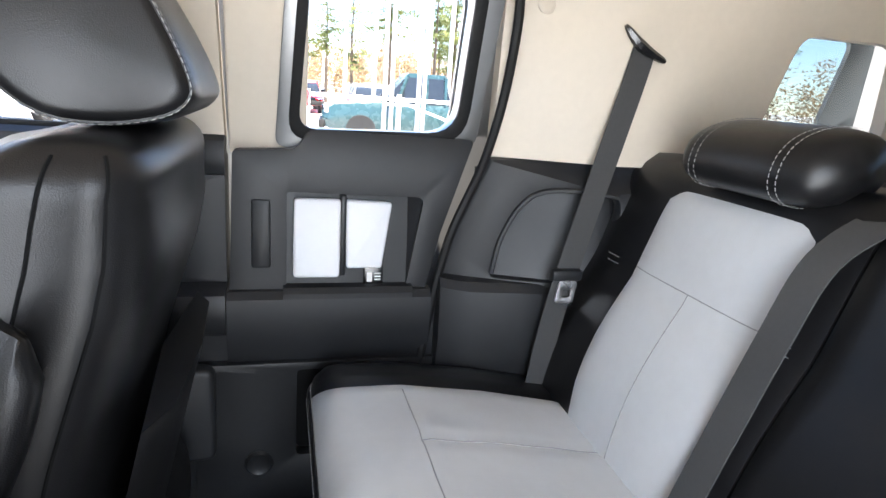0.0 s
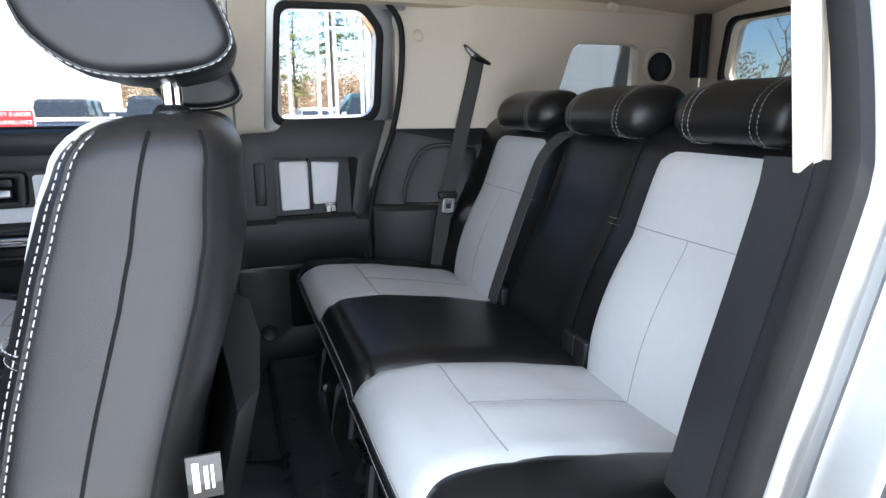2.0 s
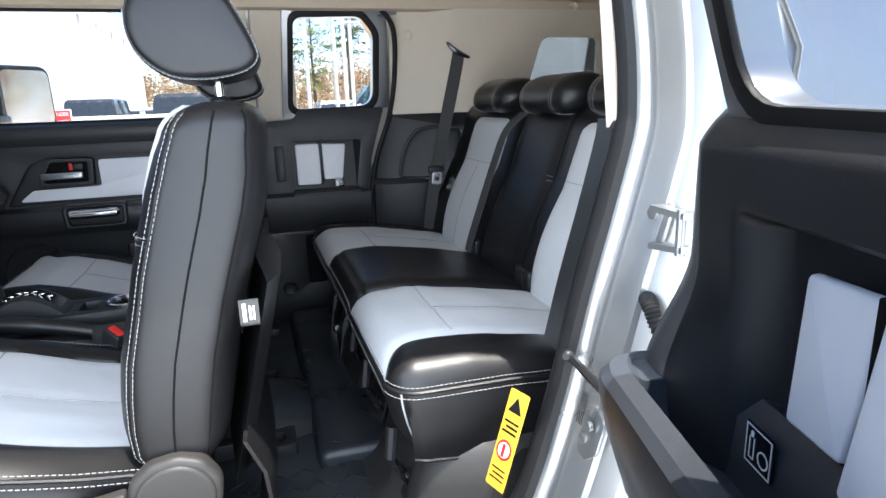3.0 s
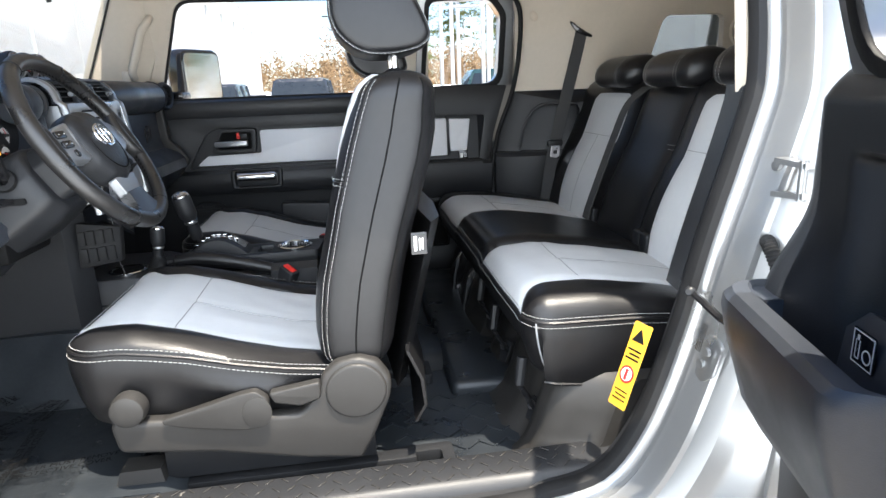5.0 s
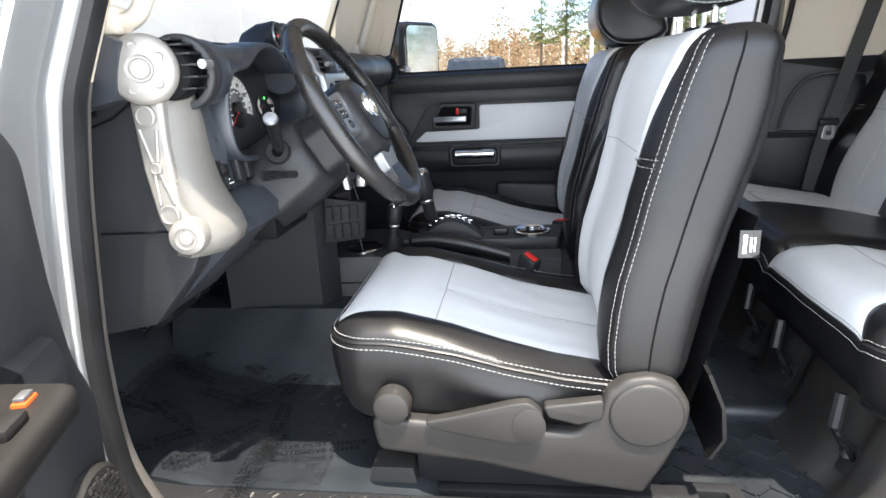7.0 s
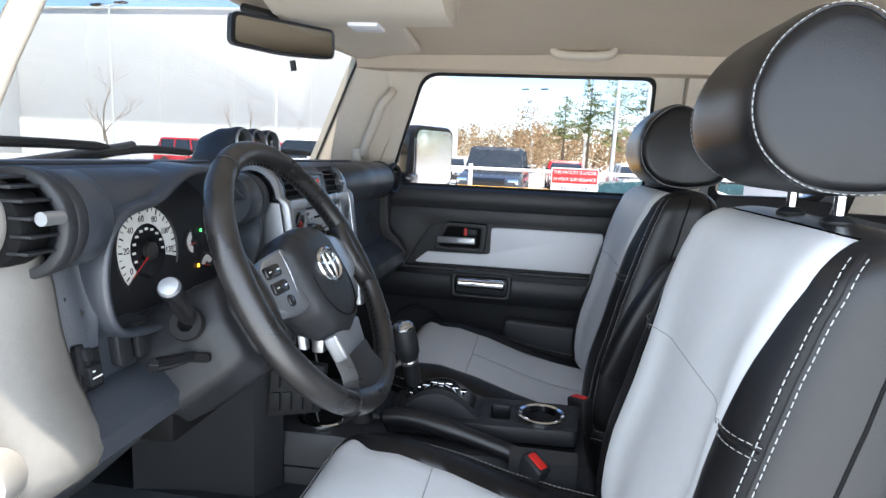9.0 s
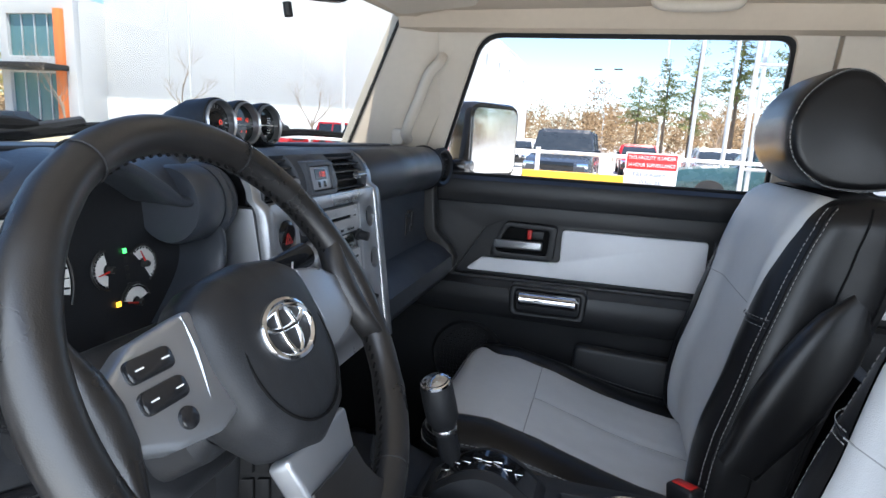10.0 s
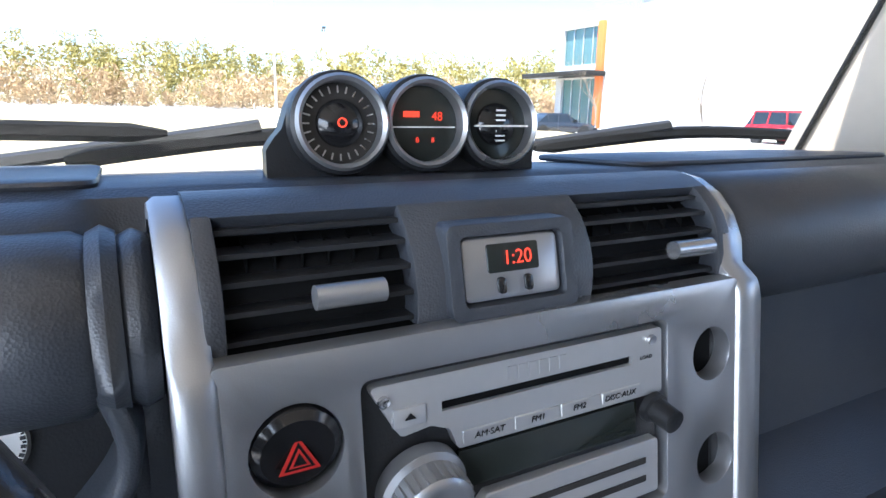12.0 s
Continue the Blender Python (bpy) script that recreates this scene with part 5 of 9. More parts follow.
# bolted black loops that anchor the bench to the floor
for lx, ly, lz in ((0.440, -0.500, 0.560), (0.442, -0.240, 0.585), (0.445, -0.06, 0.60)):
    lp = thing("bench_anchor", "black steel loop bolted under the rear bench", "anchor", (lx, ly, FLOOR), group="bench anchors")
    up = Vector((-0.50, -0.10, 0.85)).normalized()
    sd = Vector((0.0, 1.0, 0.1)).normalized()
    pts = [Vector((lx, ly, lz)) + up * 0.042 * math.sin(2 * math.pi * i / 20) * (1.0 if i < 10 else 0.9) + sd * 0.020 * math.cos(2 * math.pi * i / 20) for i in range(20)]
    at(lp, part("loop", tube(pts, 0.0055, n=6, closed=True), M_GLOSS))
    at(lp, part("stem", tube([pts[5], pts[5] + Vector((0.01, 0.01, 0.06))], 0.011, n=8), M_PLAST))
    at(lp, part("bolt", lathe([(0.011, 0), (0.011, 0.007), (0.006, 0.010), (0.002, 0.010)], facing(Vector((lx, ly, lz)) - up * 0.022, (-0.9, -0.4, 0.2)), n=8), M_STEEL))
    at(lp, part("plate", box(-0.016, 0.016, -0.028, 0.028, -0.004, 0.0, bev=0.002, m=facing(Vector((lx + 0.012, ly, lz - 0.03)), (-0.9, -0.3, 0.4))), M_PLAST))


# ---- driver's side: open doors and the body aperture ----
MIRROR_Y = Matrix.Diagonal((1, -1, 1, 1))


def swung(ob, hinge, angle, label):
    """A mirrored copy of a passenger-side door, swung open on its hinge."""
    h = Vector((*hinge, 0))
    turn = Matrix.Translation(h) @ Matrix.Rotation(radians(angle), 4, "Z") @ Matrix.Translation(-h)
    c = copy_thing(ob, turn @ MIRROR_Y @ Matrix.Translation(ob.location))
    c["label"] = label
    return c, turn


dd, turn_f = swung(pd, (-0.83, -0.87), -74, "open driver's door with dark trim, switches and speaker")
dr, turn_r = swung(rd, (0.87, -0.87), 75, "open rear access door with pocket and two pale inserts")


def on_door(parent, turn, name, bm, material, label=""):
    """A part given at the door's closed place on the driver's side."""
    bm.transform(turn)
    ob = part(name, bm, material, None, label)
    ob.parent = parent
    ob.matrix_parent_inverse = parent.matrix_basis.inverted()
    return ob


# power window switches on the driver's armrest
on_door(dd, turn_f, "switch_panel", plate(rpoly([(-0.60, -0.70), (-0.36, -0.70), (-0.36, -0.60), (-0.58, -0.61)], 0.02), thick=0.03, bev=0.008, seg=3, to=lambda u, v, w: (u, v, 0.935 + w)), M_SHIELD)
for i in range(2):
    for j in range(2):
        on_door(dd, turn_f, "window_switch", box(-0.52 + 0.05 * i, -0.485 + 0.05 * i, -0.675 + 0.03 * j, -0.652 + 0.03 * j, 0.962, 0.975, bev=0.004), M_SHIELD)
on_door(dd, turn_f, "lock_switch", box(-0.560, -0.538, -0.648, -0.634, 0.962, 0.969, bev=0.003), mat("orange_plastic", (0.70, 0.14, 0.03), 0.4), "orange ringed switch")
on_door(dd, turn_f, "switch_cap", box(-0.558, -0.540, -0.646, -0.636, 0.968, 0.973, bev=0.003), M_SILVER)
# hinge-side edge of the driver's door trim and its woven loudspeaker cover
on_door(dd, turn_f, "card_edge", plate(rpoly([(-0.58, 1.20), (-0.745, 1.205), (-0.795, 1.15), (-0.79, 1.0), (-0.80, 0.90), (-0.835, 0.82), (-0.80, 0.56), (-0.58, 0.56)], [0.01, 0.04, 0.05, 0.1, 0.1, 0.05, 0.05, 0.01]), thick=0.03, bev=0.010, seg=3, to=lambda u, v, w: (u, -0.748 + w, v)), M_TRIM)
on_door(dd, turn_f, "speaker_grille", lathe([(0.088, -0.01), (0.090, 0.006), (0.084, 0.012), (0.078, 0.010), (0.04, 0.012), (0.004, 0.012)], facing((-0.745, -0.716, 0.668), (0, 1, 0)), n=36), M_SHIELD)
wv = bmesh.new()
for i in range(-7, 8):
    for j in range(-7, 8):
        u, v = i * 0.0105, j * 0.0105
        if u * u + v * v < 0.076 ** 2:
            a, b = (0.0047, 0.0022) if (i + j) % 2 else (0.0022, 0.0047)
            add(wv, box(u - 0.745 - a, u - 0.745 + a, -0.706, -0.702, v + 0.668 - b, v + 0.668 + b, bev=0))
on_door(dd, turn_f, "grille_weave", wv, M_SHIELD)
# the open rear door carries a moulded card with a sunk field and a bottle pocket
for ob in [k for k in dr.children if k.name.split(".")[0] in ("door_card", "recess", "recess_slope", "tray", "lower_roll", "pull_recess", "insert_divider", "cup_label", "cup_mark")]:
    bpy.data.objects.remove(ob)


def card_y(x, z):
    y = -0.716 - 0.55 * max(0, z - 1.198) - 9.0 * max(0, z - 1.205) ** 2
    y += 0.050 * soft(-1.08, -0.93, -z) * soft(0.60, 0.70, x)
    y -= 0.10 * max(0, x - 0.728) ** 1.2 * 8
    left = 1 - soft(0.592, 0.630, x - (z - 0.95) * 0.13)
    inside = left * soft(0.345, 0.360, x) * (1 - soft(1.128, 1.146, z))
    return y - 0.040 * inside


zs = [0.80 + 0.30 * i / 20 for i in range(20)] + [1.10 + 0.05 * i / 14 for i in range(14)] + [1.15 + 0.085 * i / 14 for i in range(15)]
xs_ = [0.262 + 0.08 * i / 4 for i in range(4)] + [0.342 + 0.022 * i / 6 for i in range(6)] + [0.364 + 0.22 * i / 10 for i in range(10)] + [0.584 + 0.171 * i / 30 for i in range(31)]
card_bm = loft([[(x, card_y(x, z), z) for x in xs_] for z in zs], caps=False, closed=False)
r = bmesh.ops.extrude_face_region(card_bm, geom=card_bm.faces[:])
for v in r["geom"]:
    if isinstance(v, bmesh.types.BMVert):
        v.co.y -= 0.030
on_door(dr, turn_r, "door_card", card_bm, M_TRIM, "charcoal moulded door card")
on_door(dr, turn_r, "insert_divider", box(0.4615, 0.4735, -0.760, -0.7235, 0.968, 1.114, bev=0.002), M_DARK)
pocket = []
for x, d, op in ((0.396, 0.110, 0), (0.401, 0.075, 0), (0.408, 0.040, 0), (0.415, 0.018, 0), (0.422, 0.005, 0), (0.430, 0.0, 0.8), (0.440, 0.0, 1), (0.655, 0.0, 1), (0.670, 0.0, 0.8), (0.680, 0.0, 0), (0.706, 0.006, 0), (0.724, 0.020, 0), (0.733, 0.045, 0), (0.734, 0.07, 0)):
    dip = 0.075 * op
    pocket.append([(x, y, z) for y, z in ((-0.72, 0.745), (-0.660 - d * 0.5, 0.770), (-0.634 - d, 0.815), (-0.608 - d, 0.90), (-0.600 - d, 0.940), (-0.602 - d, 0.955), (-0.612 - d, 0.963), (-0.634 - d * 0.6, 0.963), (-0.642 - d * 0.4, 0.957 - dip * 0.2), (-0.650, 0.952 - dip), (-0.712, 0.952 - dip), (-0.719, 0.957 - dip * 0.2), (-0.738, 0.963), (-0.76, 0.957), (-0.76, 0.74))])
on_door(dr, turn_r, "pocket", loft(pocket), M_DASH, "dimpled bottle pocket")
on_door(dr, turn_r, "pocket_label", plate(rrect(0.548, 0.912, 0.592, 0.955, 0.004), thick=0.001, bev=0, to=lambda u, v, w: (u, -0.7140 + w, v)), M_GLOSS)
LB = lambda u, v, w: (u, -0.7128 + w, v)
on_door(dr, turn_r, "label_lines", bars([(0.550, 0.914, 0.590, 0.9152), (0.550, 0.9518, 0.590, 0.953), (0.550, 0.914, 0.5512, 0.953), (0.5888, 0.914, 0.590, 0.953), (0.576, 0.920, 0.577, 0.942), (0.583, 0.920, 0.584, 0.942), (0.576, 0.920, 0.584, 0.921), (0.578, 0.942, 0.582, 0.948)], LB), M_PAPER)
on_door(dr, turn_r, "label_ring", plate(circ(0.562, 0.928, 0.0085, 20), [circ(0.562, 0.928, 0.0068, 20)], thick=0.0004, bev=0, to=LB), M_PAPER)
on_door(dr, turn_r, "lower_cover", plate(rpoly([(0.27, 0.45), (0.66, 0.45), (0.705, 0.60), (0.722, 0.80), (0.27, 0.80)], 0.03), thick=0.04, bev=0.012, seg=3, to=lambda u, v, w: (u, -0.705 - w, v)), M_TRIM)
# aperture of the body: one profile led round the whole opening
AP = smooth_curve([(v[0], 0, v[1]) for v in ((0.40, 0.520), (0.50, 0.545), (0.57, 0.64), (0.625, 0.80), (0.668, 0.97), (0.705, 1.10), (0.735, 1.22), (0.748, 1.34), (0.742, 1.46), (0.70, 1.555), (0.60, 1.585), (0.3, 1.592), (-0.2, 1.590), (-0.48, 1.575), (-0.56, 1.53), (-0.60, 1.46), (-0.640, 1.32), (-0.674, 1.20), (-0.698, 1.08), (-0.716, 0.95), (-0.729, 0.82), (-0.726, 0.66), (-0.690, 0.56), (-0.66, 0.515), (-0.56, 0.503), (0.25, 0.505), (0.40, 0.520))], 5)[:-1]


def led_round(section, keep=None):
    """section: rows of (y, outward); the outward direction lies in the side's plane."""
    loops, n = [], len(AP)
    for i, q in enumerate(AP):
        d = (AP[(i + 1) % n] - AP[i - 1]).normalized()
        out = Vector((d.z, 0, -d.x))
        loops.append([(q.x + out.x * o, -(y - max(0, q.z - BELT) * 0.27), q.z + out.z * o) for y, o in section])
    loops.append(loops[0])
    return loops


bs = thing("body_side", "silver painted door aperture with rubber seals", "car body", (0, -0.8, 0.5), kind="structure")
section = [(0.772, 0.002), (0.784, 0.004), (0.790, 0.010), (0.792, 0.018), (0.800, 0.020), (0.806, 0.015), (0.814, 0.018), (0.842, 0.024), (0.850, 0.027), (0.853, 0.036), (0.862, 0.040), (0.884, 0.052), (0.893, 0.080), (0.900, 0.092), (0.925, 0.105), (0.938, 0.125), (0.940, 0.17)]
at(bs, part("aperture", loft(led_round(section), caps=False, closed=False), M_PAINT, None, "silver painted sheet metal", smooth=40))
at(bs, part("door_seal", loft(led_round([(0.745, 0.0), (0.75, -0.010), (0.762, -0.013), (0.774, -0.008), (0.779, 0.004), (0.770, 0.012), (0.75, 0.012)]), caps=False), M_RUBBER, None, "black rubber door seal"))
# inner trim beside the seal: pale above the belt, black below
n_up = [i for i, q in enumerate(AP) if q.z > 1.205]
tr = led_round([(0.700, 0.075), (0.705, 0.02), (0.722, 0.006), (0.746, 0.004)])
first, last = n_up[0], n_up[-1]
at(bs, part("upper_trim", loft(tr[first:last + 1], caps=False, closed=False), M_BEIGEP))
at(bs, part("lower_trim", loft(tr[:first + 1], caps=False, closed=False), M_TRIM))
deep = led_round([(0.632, 0.090), (0.640, 0.045), (0.655, 0.020), (0.695, 0.010), (0.722, 0.0055)])
n_rear = [i for i, q in enumerate(AP) if q.x > 0.60 and q.z > 0.84 and i < first + 30]
lo_i = [i for i in n_rear if i <= first]
hi_i = [i for i in n_rear if i >= first and AP[i].z < 1.56]
at(bs, part("quarter_edge", loft(deep[lo_i[0]:first + 1], caps=False, closed=False), M_TRIM))
deep = led_round([(0.672, 0.080), (0.680, 0.040), (0.694, 0.018), (0.722, 0.0055)])
at(bs, part("pillar_trim", loft(deep[first:hi_i[-1] + 1], caps=False, closed=False), M_BEIGEP))
# front run takes a lighter colour than the black trim, painted as sunlit
at(bs, part("front_trim", loft(tr[last:], caps=False, closed=False), M_SEALG))
# driver-side quarter behind the opening
at(bs, part("quarter_trim", plate([(0.78, 0.5), (1.80, 0.5), (1.80, 1.205), (0.78, 1.205)], thick=0.03, bev=0, to=lambda u, v, w: (u, -0.640 - w + 0.04 * min(1, (u - 0.74) / 0.3), v)), M_TRIM))
at(bs, part("quarter_upper", plate([(0.74, 1.205), (1.80, 1.205), (1.80, 1.62), (0.74, 1.62)], [rpoly([(1.255, 1.332), (1.545, 1.335), (1.535, 1.462), (1.29, 1.462)], 0.03)], thick=0.03, bev=0, to=lambda u, v, w: (u, -0.70 - w + 0.10 * min(1, (u - 0.74) / 0.3) + (v - 1.205) * 0.16, v)), M_BEIGEP))
at(bs, part("outer_panel", plate([(0.66, 0.20), (2.1, 0.30), (2.1, 1.66), (0.74, 1.66), (0.86, 1.3), (0.82, 1.1), (0.70, 0.75)], thick=0.01, bev=0.002, to=lambda u, v, w: (u, -0.945 + w + max(0, v - BELT) * 0.27, v)), M_PAINT))
at(bs, part("rocker", plate([(-0.9, 0.18), (0.72, 0.18), (0.72, 0.42), (-0.9, 0.42)], thick=0.10, bev=0.02, to=lambda u, v, w: (u, -0.93 + w, v)), M_PAINT))
at(bs, part("front_fender", plate([(-2.0, 0.55), (-0.86, 0.30), (-0.84, 1.10), (-0.90, 1.20), (-2.0, 1.15)], thick=0.01, bev=0.002, to=lambda u, v, w: (u, -0.94 + w, v)), M_PAINT))
at(bs, part("pillar_patch", plate(rpoly([(-0.93, 0.62), (-0.752, 0.62), (-0.752, 1.02), (-0.735, 1.18), (-0.80, 1.24), (-0.93, 1.22)], 0.05), thick=0.02, bev=0.006, to=lambda u, v, w: (u, -0.795 - 0.35 * (-0.75 - u) - w * 0.2, v)), M_PAINT))
for px, pz in ((-0.724, 1.128), (-0.742, 1.033)):
    at(bs, part("grommet", lathe([(0.018, -0.004), (0.018, 0.003), (0.015, 0.006), (0.004, 0.005)], facing((px, -0.812, pz), (0.55, -0.83, 0))), M_SHIELD, None, "grey plastic plug"))
# hinge, check strap, cable boot and labels on the rear jamb
for hz in (1.085, 0.79):
    jx = lambda v: 0.742 - (1.1 - v) * 0.30
    at(bs, part("hinge", plate(rpoly([(-0.862, hz - 0.020), (-0.842, hz - 0.038), (-0.818, hz - 0.034), (-0.812, hz + 0.020), (-0.828, hz + 0.040), (-0.862, hz + 0.026)], 0.010), thick=0.008, bev=0.003, to=lambda u, v, w: (jx(v) - w, u, v)), M_PAINT, None, "painted steel hinge"))
    for bz in (-0.012, 0.014):
        at(bs, part("hinge_bolt", lathe([(0.008, 0), (0.008, 0.006), (0.003, 0.007)], facing((jx(hz) - 0.009, -0.832 - bz * 0.5, hz + bz), (-1, -0.1, 0))), M_PAINT))
    for dz in (-0.026, 0.024) if hz > 1 else ():
        at(bs, part("hinge_arm", loft([[(jx(hz) - 0.004 - e, -0.850 - k * 0.055, hz + dz * (1 - 0.15 * k) + g) for e, g in ((0, -0.004), (0.022 - 0.008 * k, -0.004), (0.022 - 0.008 * k, 0.004), (0, 0.004))] for k in (0, 0.5, 1.0)]), M_PAINT))
    if hz > 1:
        at(bs, part("hinge_pin", tube([(jx(hz) - 0.014, -0.897, hz - 0.030), (jx(hz) - 0.014, -0.897, hz + 0.028)], 0.006, n=10), M_PAINT))
bp = smooth_curve([(0.716, -0.846, 0.985), (0.705, -0.868, 0.986), (0.705, -0.884, 0.965), (0.720, -0.895, 0.925)], 12)
at(bs, part("cable_boot", tube(bp, [0.016 if i < 3 else (0.0115 if i % 2 else 0.0090) for i in range(len(bp))], n=12), M_RUBBER, None, "black ribbed cable boot"))
at(bs, part("check_strap", tube([(0.634, -0.785, 0.891), (0.64, -0.86, 0.872), (0.66, -0.95, 0.855), (0.68, -1.08, 0.84)], 0.006, n=6), M_GLOSS, None, "black door check strap"))
at(bs, part("strap_bolt", lathe([(0.008, 0), (0.008, 0.008), (0.005, 0.011), (0.002, 0.011)], facing((0.633, -0.787, 0.891), (-0.7, -0.7, 0.1))), M_PLAST))
at(bs, part("jamb_label", bars([(-0.828 + 0.004 * i, 0.80, -0.8265 + 0.004 * i, 0.845) for i in range(4)], lambda u, v, w: (0.6325 + (v - 0.80) * 0.26 - w, u, v)), M_GLOSS))
# yellow warning label on the inner trim
wl = at(bs, part("warning_label", plate(rrect(-0.755, 0.66, -0.715, 0.815, 0.003), thick=0.001, bev=0, to=lambda u, v, w: (0.555 + (v - 0.70) * 0.30 - w - 0.012 + (u + 0.715) * -0.3, u, v)), M_YEL, None, "yellow warning label with a red ban sign"))
WL = lambda u, v, w: (0.555 + (v - 0.70) * 0.30 - w - 0.0135 + (u + 0.715) * -0.3, u, v)
at(bs, part("label_disc", plate(circ(-0.735, 0.722, 0.016, 20), thick=0.0005, bev=0, to=WL), M_RED))
at(bs, part("label_disc_inner", plate(circ(-0.735, 0.722, 0.012, 20), thick=0.0010, bev=0, to=WL), M_PAPER))
at(bs, part("label_bar", bars([(-0.738, 0.712, -0.732, 0.732)], lambda u, v, w: WL(u, v, w + 0.0012)), M_RED))
at(bs, part("label_triangle", plate([(-0.749, 0.782), (-0.721, 0.782), (-0.735, 0.806)], thick=0.0005, bev=0, to=WL), M_GLOSS))
at(bs, part("label_lines", bars([(-0.750, 0.765, -0.720, 0.768), (-0.750, 0.757, -0.726, 0.760), (-0.750, 0.749, -0.720, 0.752), (-0.750, 0.690, -0.720, 0.692), (-0.750, 0.682, -0.724, 0.684), (-0.750, 0.674, -0.720, 0.676)], WL), M_GLOSS))
# bonnet, cowl and roof skin seen through the glass
car = thing("bonnet", "silver car bonnet and cowl ahead of the windscreen", "bonnet", (-1.4, 0, 1.1))
at(car, part("bonnet_skin", loft([[(x, y, z - 0.05 * (abs(y) / 0.7) ** 3) for y in [i * 0.1 for i in range(-7, 8)]] for x, z in ((-2.1, 1.02), (-1.8, 1.09), (-1.3, 1.14), (-1.0, 1.16), (-0.96, 1.13))], caps=False, closed=False), M_PAINT))
at(car, part("cowl", loft([[(x, y, z) for x, z in ((-1.02, 1.13), (-0.98, 1.19), (-0.90, 1.235), (-0.84, 1.25), (-0.84, 1.10), (-1.02, 1.08))] for y in (-0.72, 0, 0.72)]), M_PLAST))
wip = [("wiper", (-0.90, -0.66, 1.283), (-0.885, -0.14, 1.303)), ("wiper", (-0.90, -0.22, 1.280), (-0.895, 0.14, 1.295)), ("wiper", (-0.90, 0.27, 1.283), (-0.83, 0.70, 1.300))]
for nm, a, b in wip:
    w = thing("wiper", "black windscreen wiper resting on the glass", "wiper", a, group="windscreen wipers")
    a, b = Vector(a), Vector(b)
    mid = a.lerp(b, 0.45) + Vector((0, 0, 0.022))
    at(w, part("wiper_arm", tube(smooth_curve([a + Vector((-0.03, -0.10, -0.01)), a.lerp(b, 0.2) + Vector((-0.004, 0, 0.012)), mid], 5), 0.008, n=6, flat=0.7), M_PLAST))
    at(w, part("wiper_blade", tube(smooth_curve([a, a.lerp(b, 0.5) + Vector((0.0, 0, 0.012)), b], 6), [0.004] + [0.009] * 11 + [0.003], n=6, flat=0.8), M_DARK))


# ---- dashboard ----
dash = thing("dashboard", "charcoal dashboard with silver centre stack", "dashboard", (-0.65, 0, 0.9))


def dpart(name, bm, material, label="", smooth=38.0):
    return at(dash, part(name, bm, material, None, label, smooth))


YS = [-0.70, -0.5, -0.3, -0.18, 0, 0.18, 0.3, 0.5, 0.70]
dpart("top_pad", loft([[(-0.93 + 0.12 * (abs(y) / 0.7) ** 2, y, 1.255), (-0.86 + 0.06 * (abs(y) / 0.7) ** 2, y, 1.272), (-0.74, y, 1.281), (-0.655, y, 1.284), (-0.64, y, 1.275), (-0.66, y, 1.20), (-0.90, y, 1.15)] for y in YS]), M_DASH)
# seam of the pads on the dash top
for s in (-1, 1):
    dpart("pad", plate(rpoly([(-0.80, s * 0.19), (-0.80, s * 0.56), (-0.665, s * 0.60), (-0.655, s * 0.19)], 0.02), thick=0.006, bev=0.003, to=lambda u, v, w: (u, v, 1.2805 + w + (u + 0.74) * 0.03)), M_DASH)


def roll(y0, y1, r=0.052, n=20, c=(-0.602, 1.233), ends=True):
    loops = []
    for y, k in ((y0, 0.93), (y0 + 0.006, 1.0), (y1 - 0.006, 1.0), (y1, 0.93)):
        loops.append([(c[0] + r * k * math.cos(a), y, c[1] + r * k * math.sin(a)) for a in [2 * math.pi * i / n for i in range(n)]])
    return loft(loops)


dpart("roll", roll(0.186, 0.655), M_DASH)
dpart("roll", roll(-0.602, -0.560, r=0.050), M_DASH)
for y0, y1 in ((0.640, 0.652),):
    dpart("roll_ring", roll(y0, y1, r=0.0555), M_TRIM)
# passenger panel, shelf and knee bolster
face = [(-0.64, 1.23), (-0.600, 1.20), (-0.596, 1.085), (-0.585, 1.055), (-0.545, 1.040), (-0.520, 1.018), (-0.517, 0.985), (-0.54, 0.955), (-0.60, 0.905), (-0.76, 0.86), (-0.95, 0.86), (-0.95, 1.2)]
dpart("passenger_panel", loft([[(x, y, z) for x, z in face] for y in (0.172, 0.30, 0.50, 0.668)]), M_DASH)
dpart("glove_seam", tube([(-0.5955, 0.20, 1.075), (-0.5955, 0.64, 1.075)], 0.002, n=5), M_DARK)
# badge: plain raised shapes
bb = bmesh.new()
for y0, z0, y1, z1 in ((0.515, 1.098, 0.528, 1.148), (0.528, 1.128, 0.555, 1.140), (0.558, 1.110, 0.572, 1.150), (0.545, 1.105, 0.560, 1.118), (0.528, 1.148, 0.575, 1.156)):
    add(bb, box(-0.5985, -0.5945, y0, y1, z0 - 0.015, z1 - 0.015, bev=0.001))
dpart("badge", bb, M_SHIELD, "raised grey badge")
bb = bmesh.new()
for i in range(7):
    add(bb, box(-0.5985, -0.5945, 0.490 + i * 0.014, 0.500 + i * 0.014, 1.052 + 0.001 * i, 1.068 + 0.001 * i, bev=0.001))
dpart("badge_row", bb, M_SHIELD)
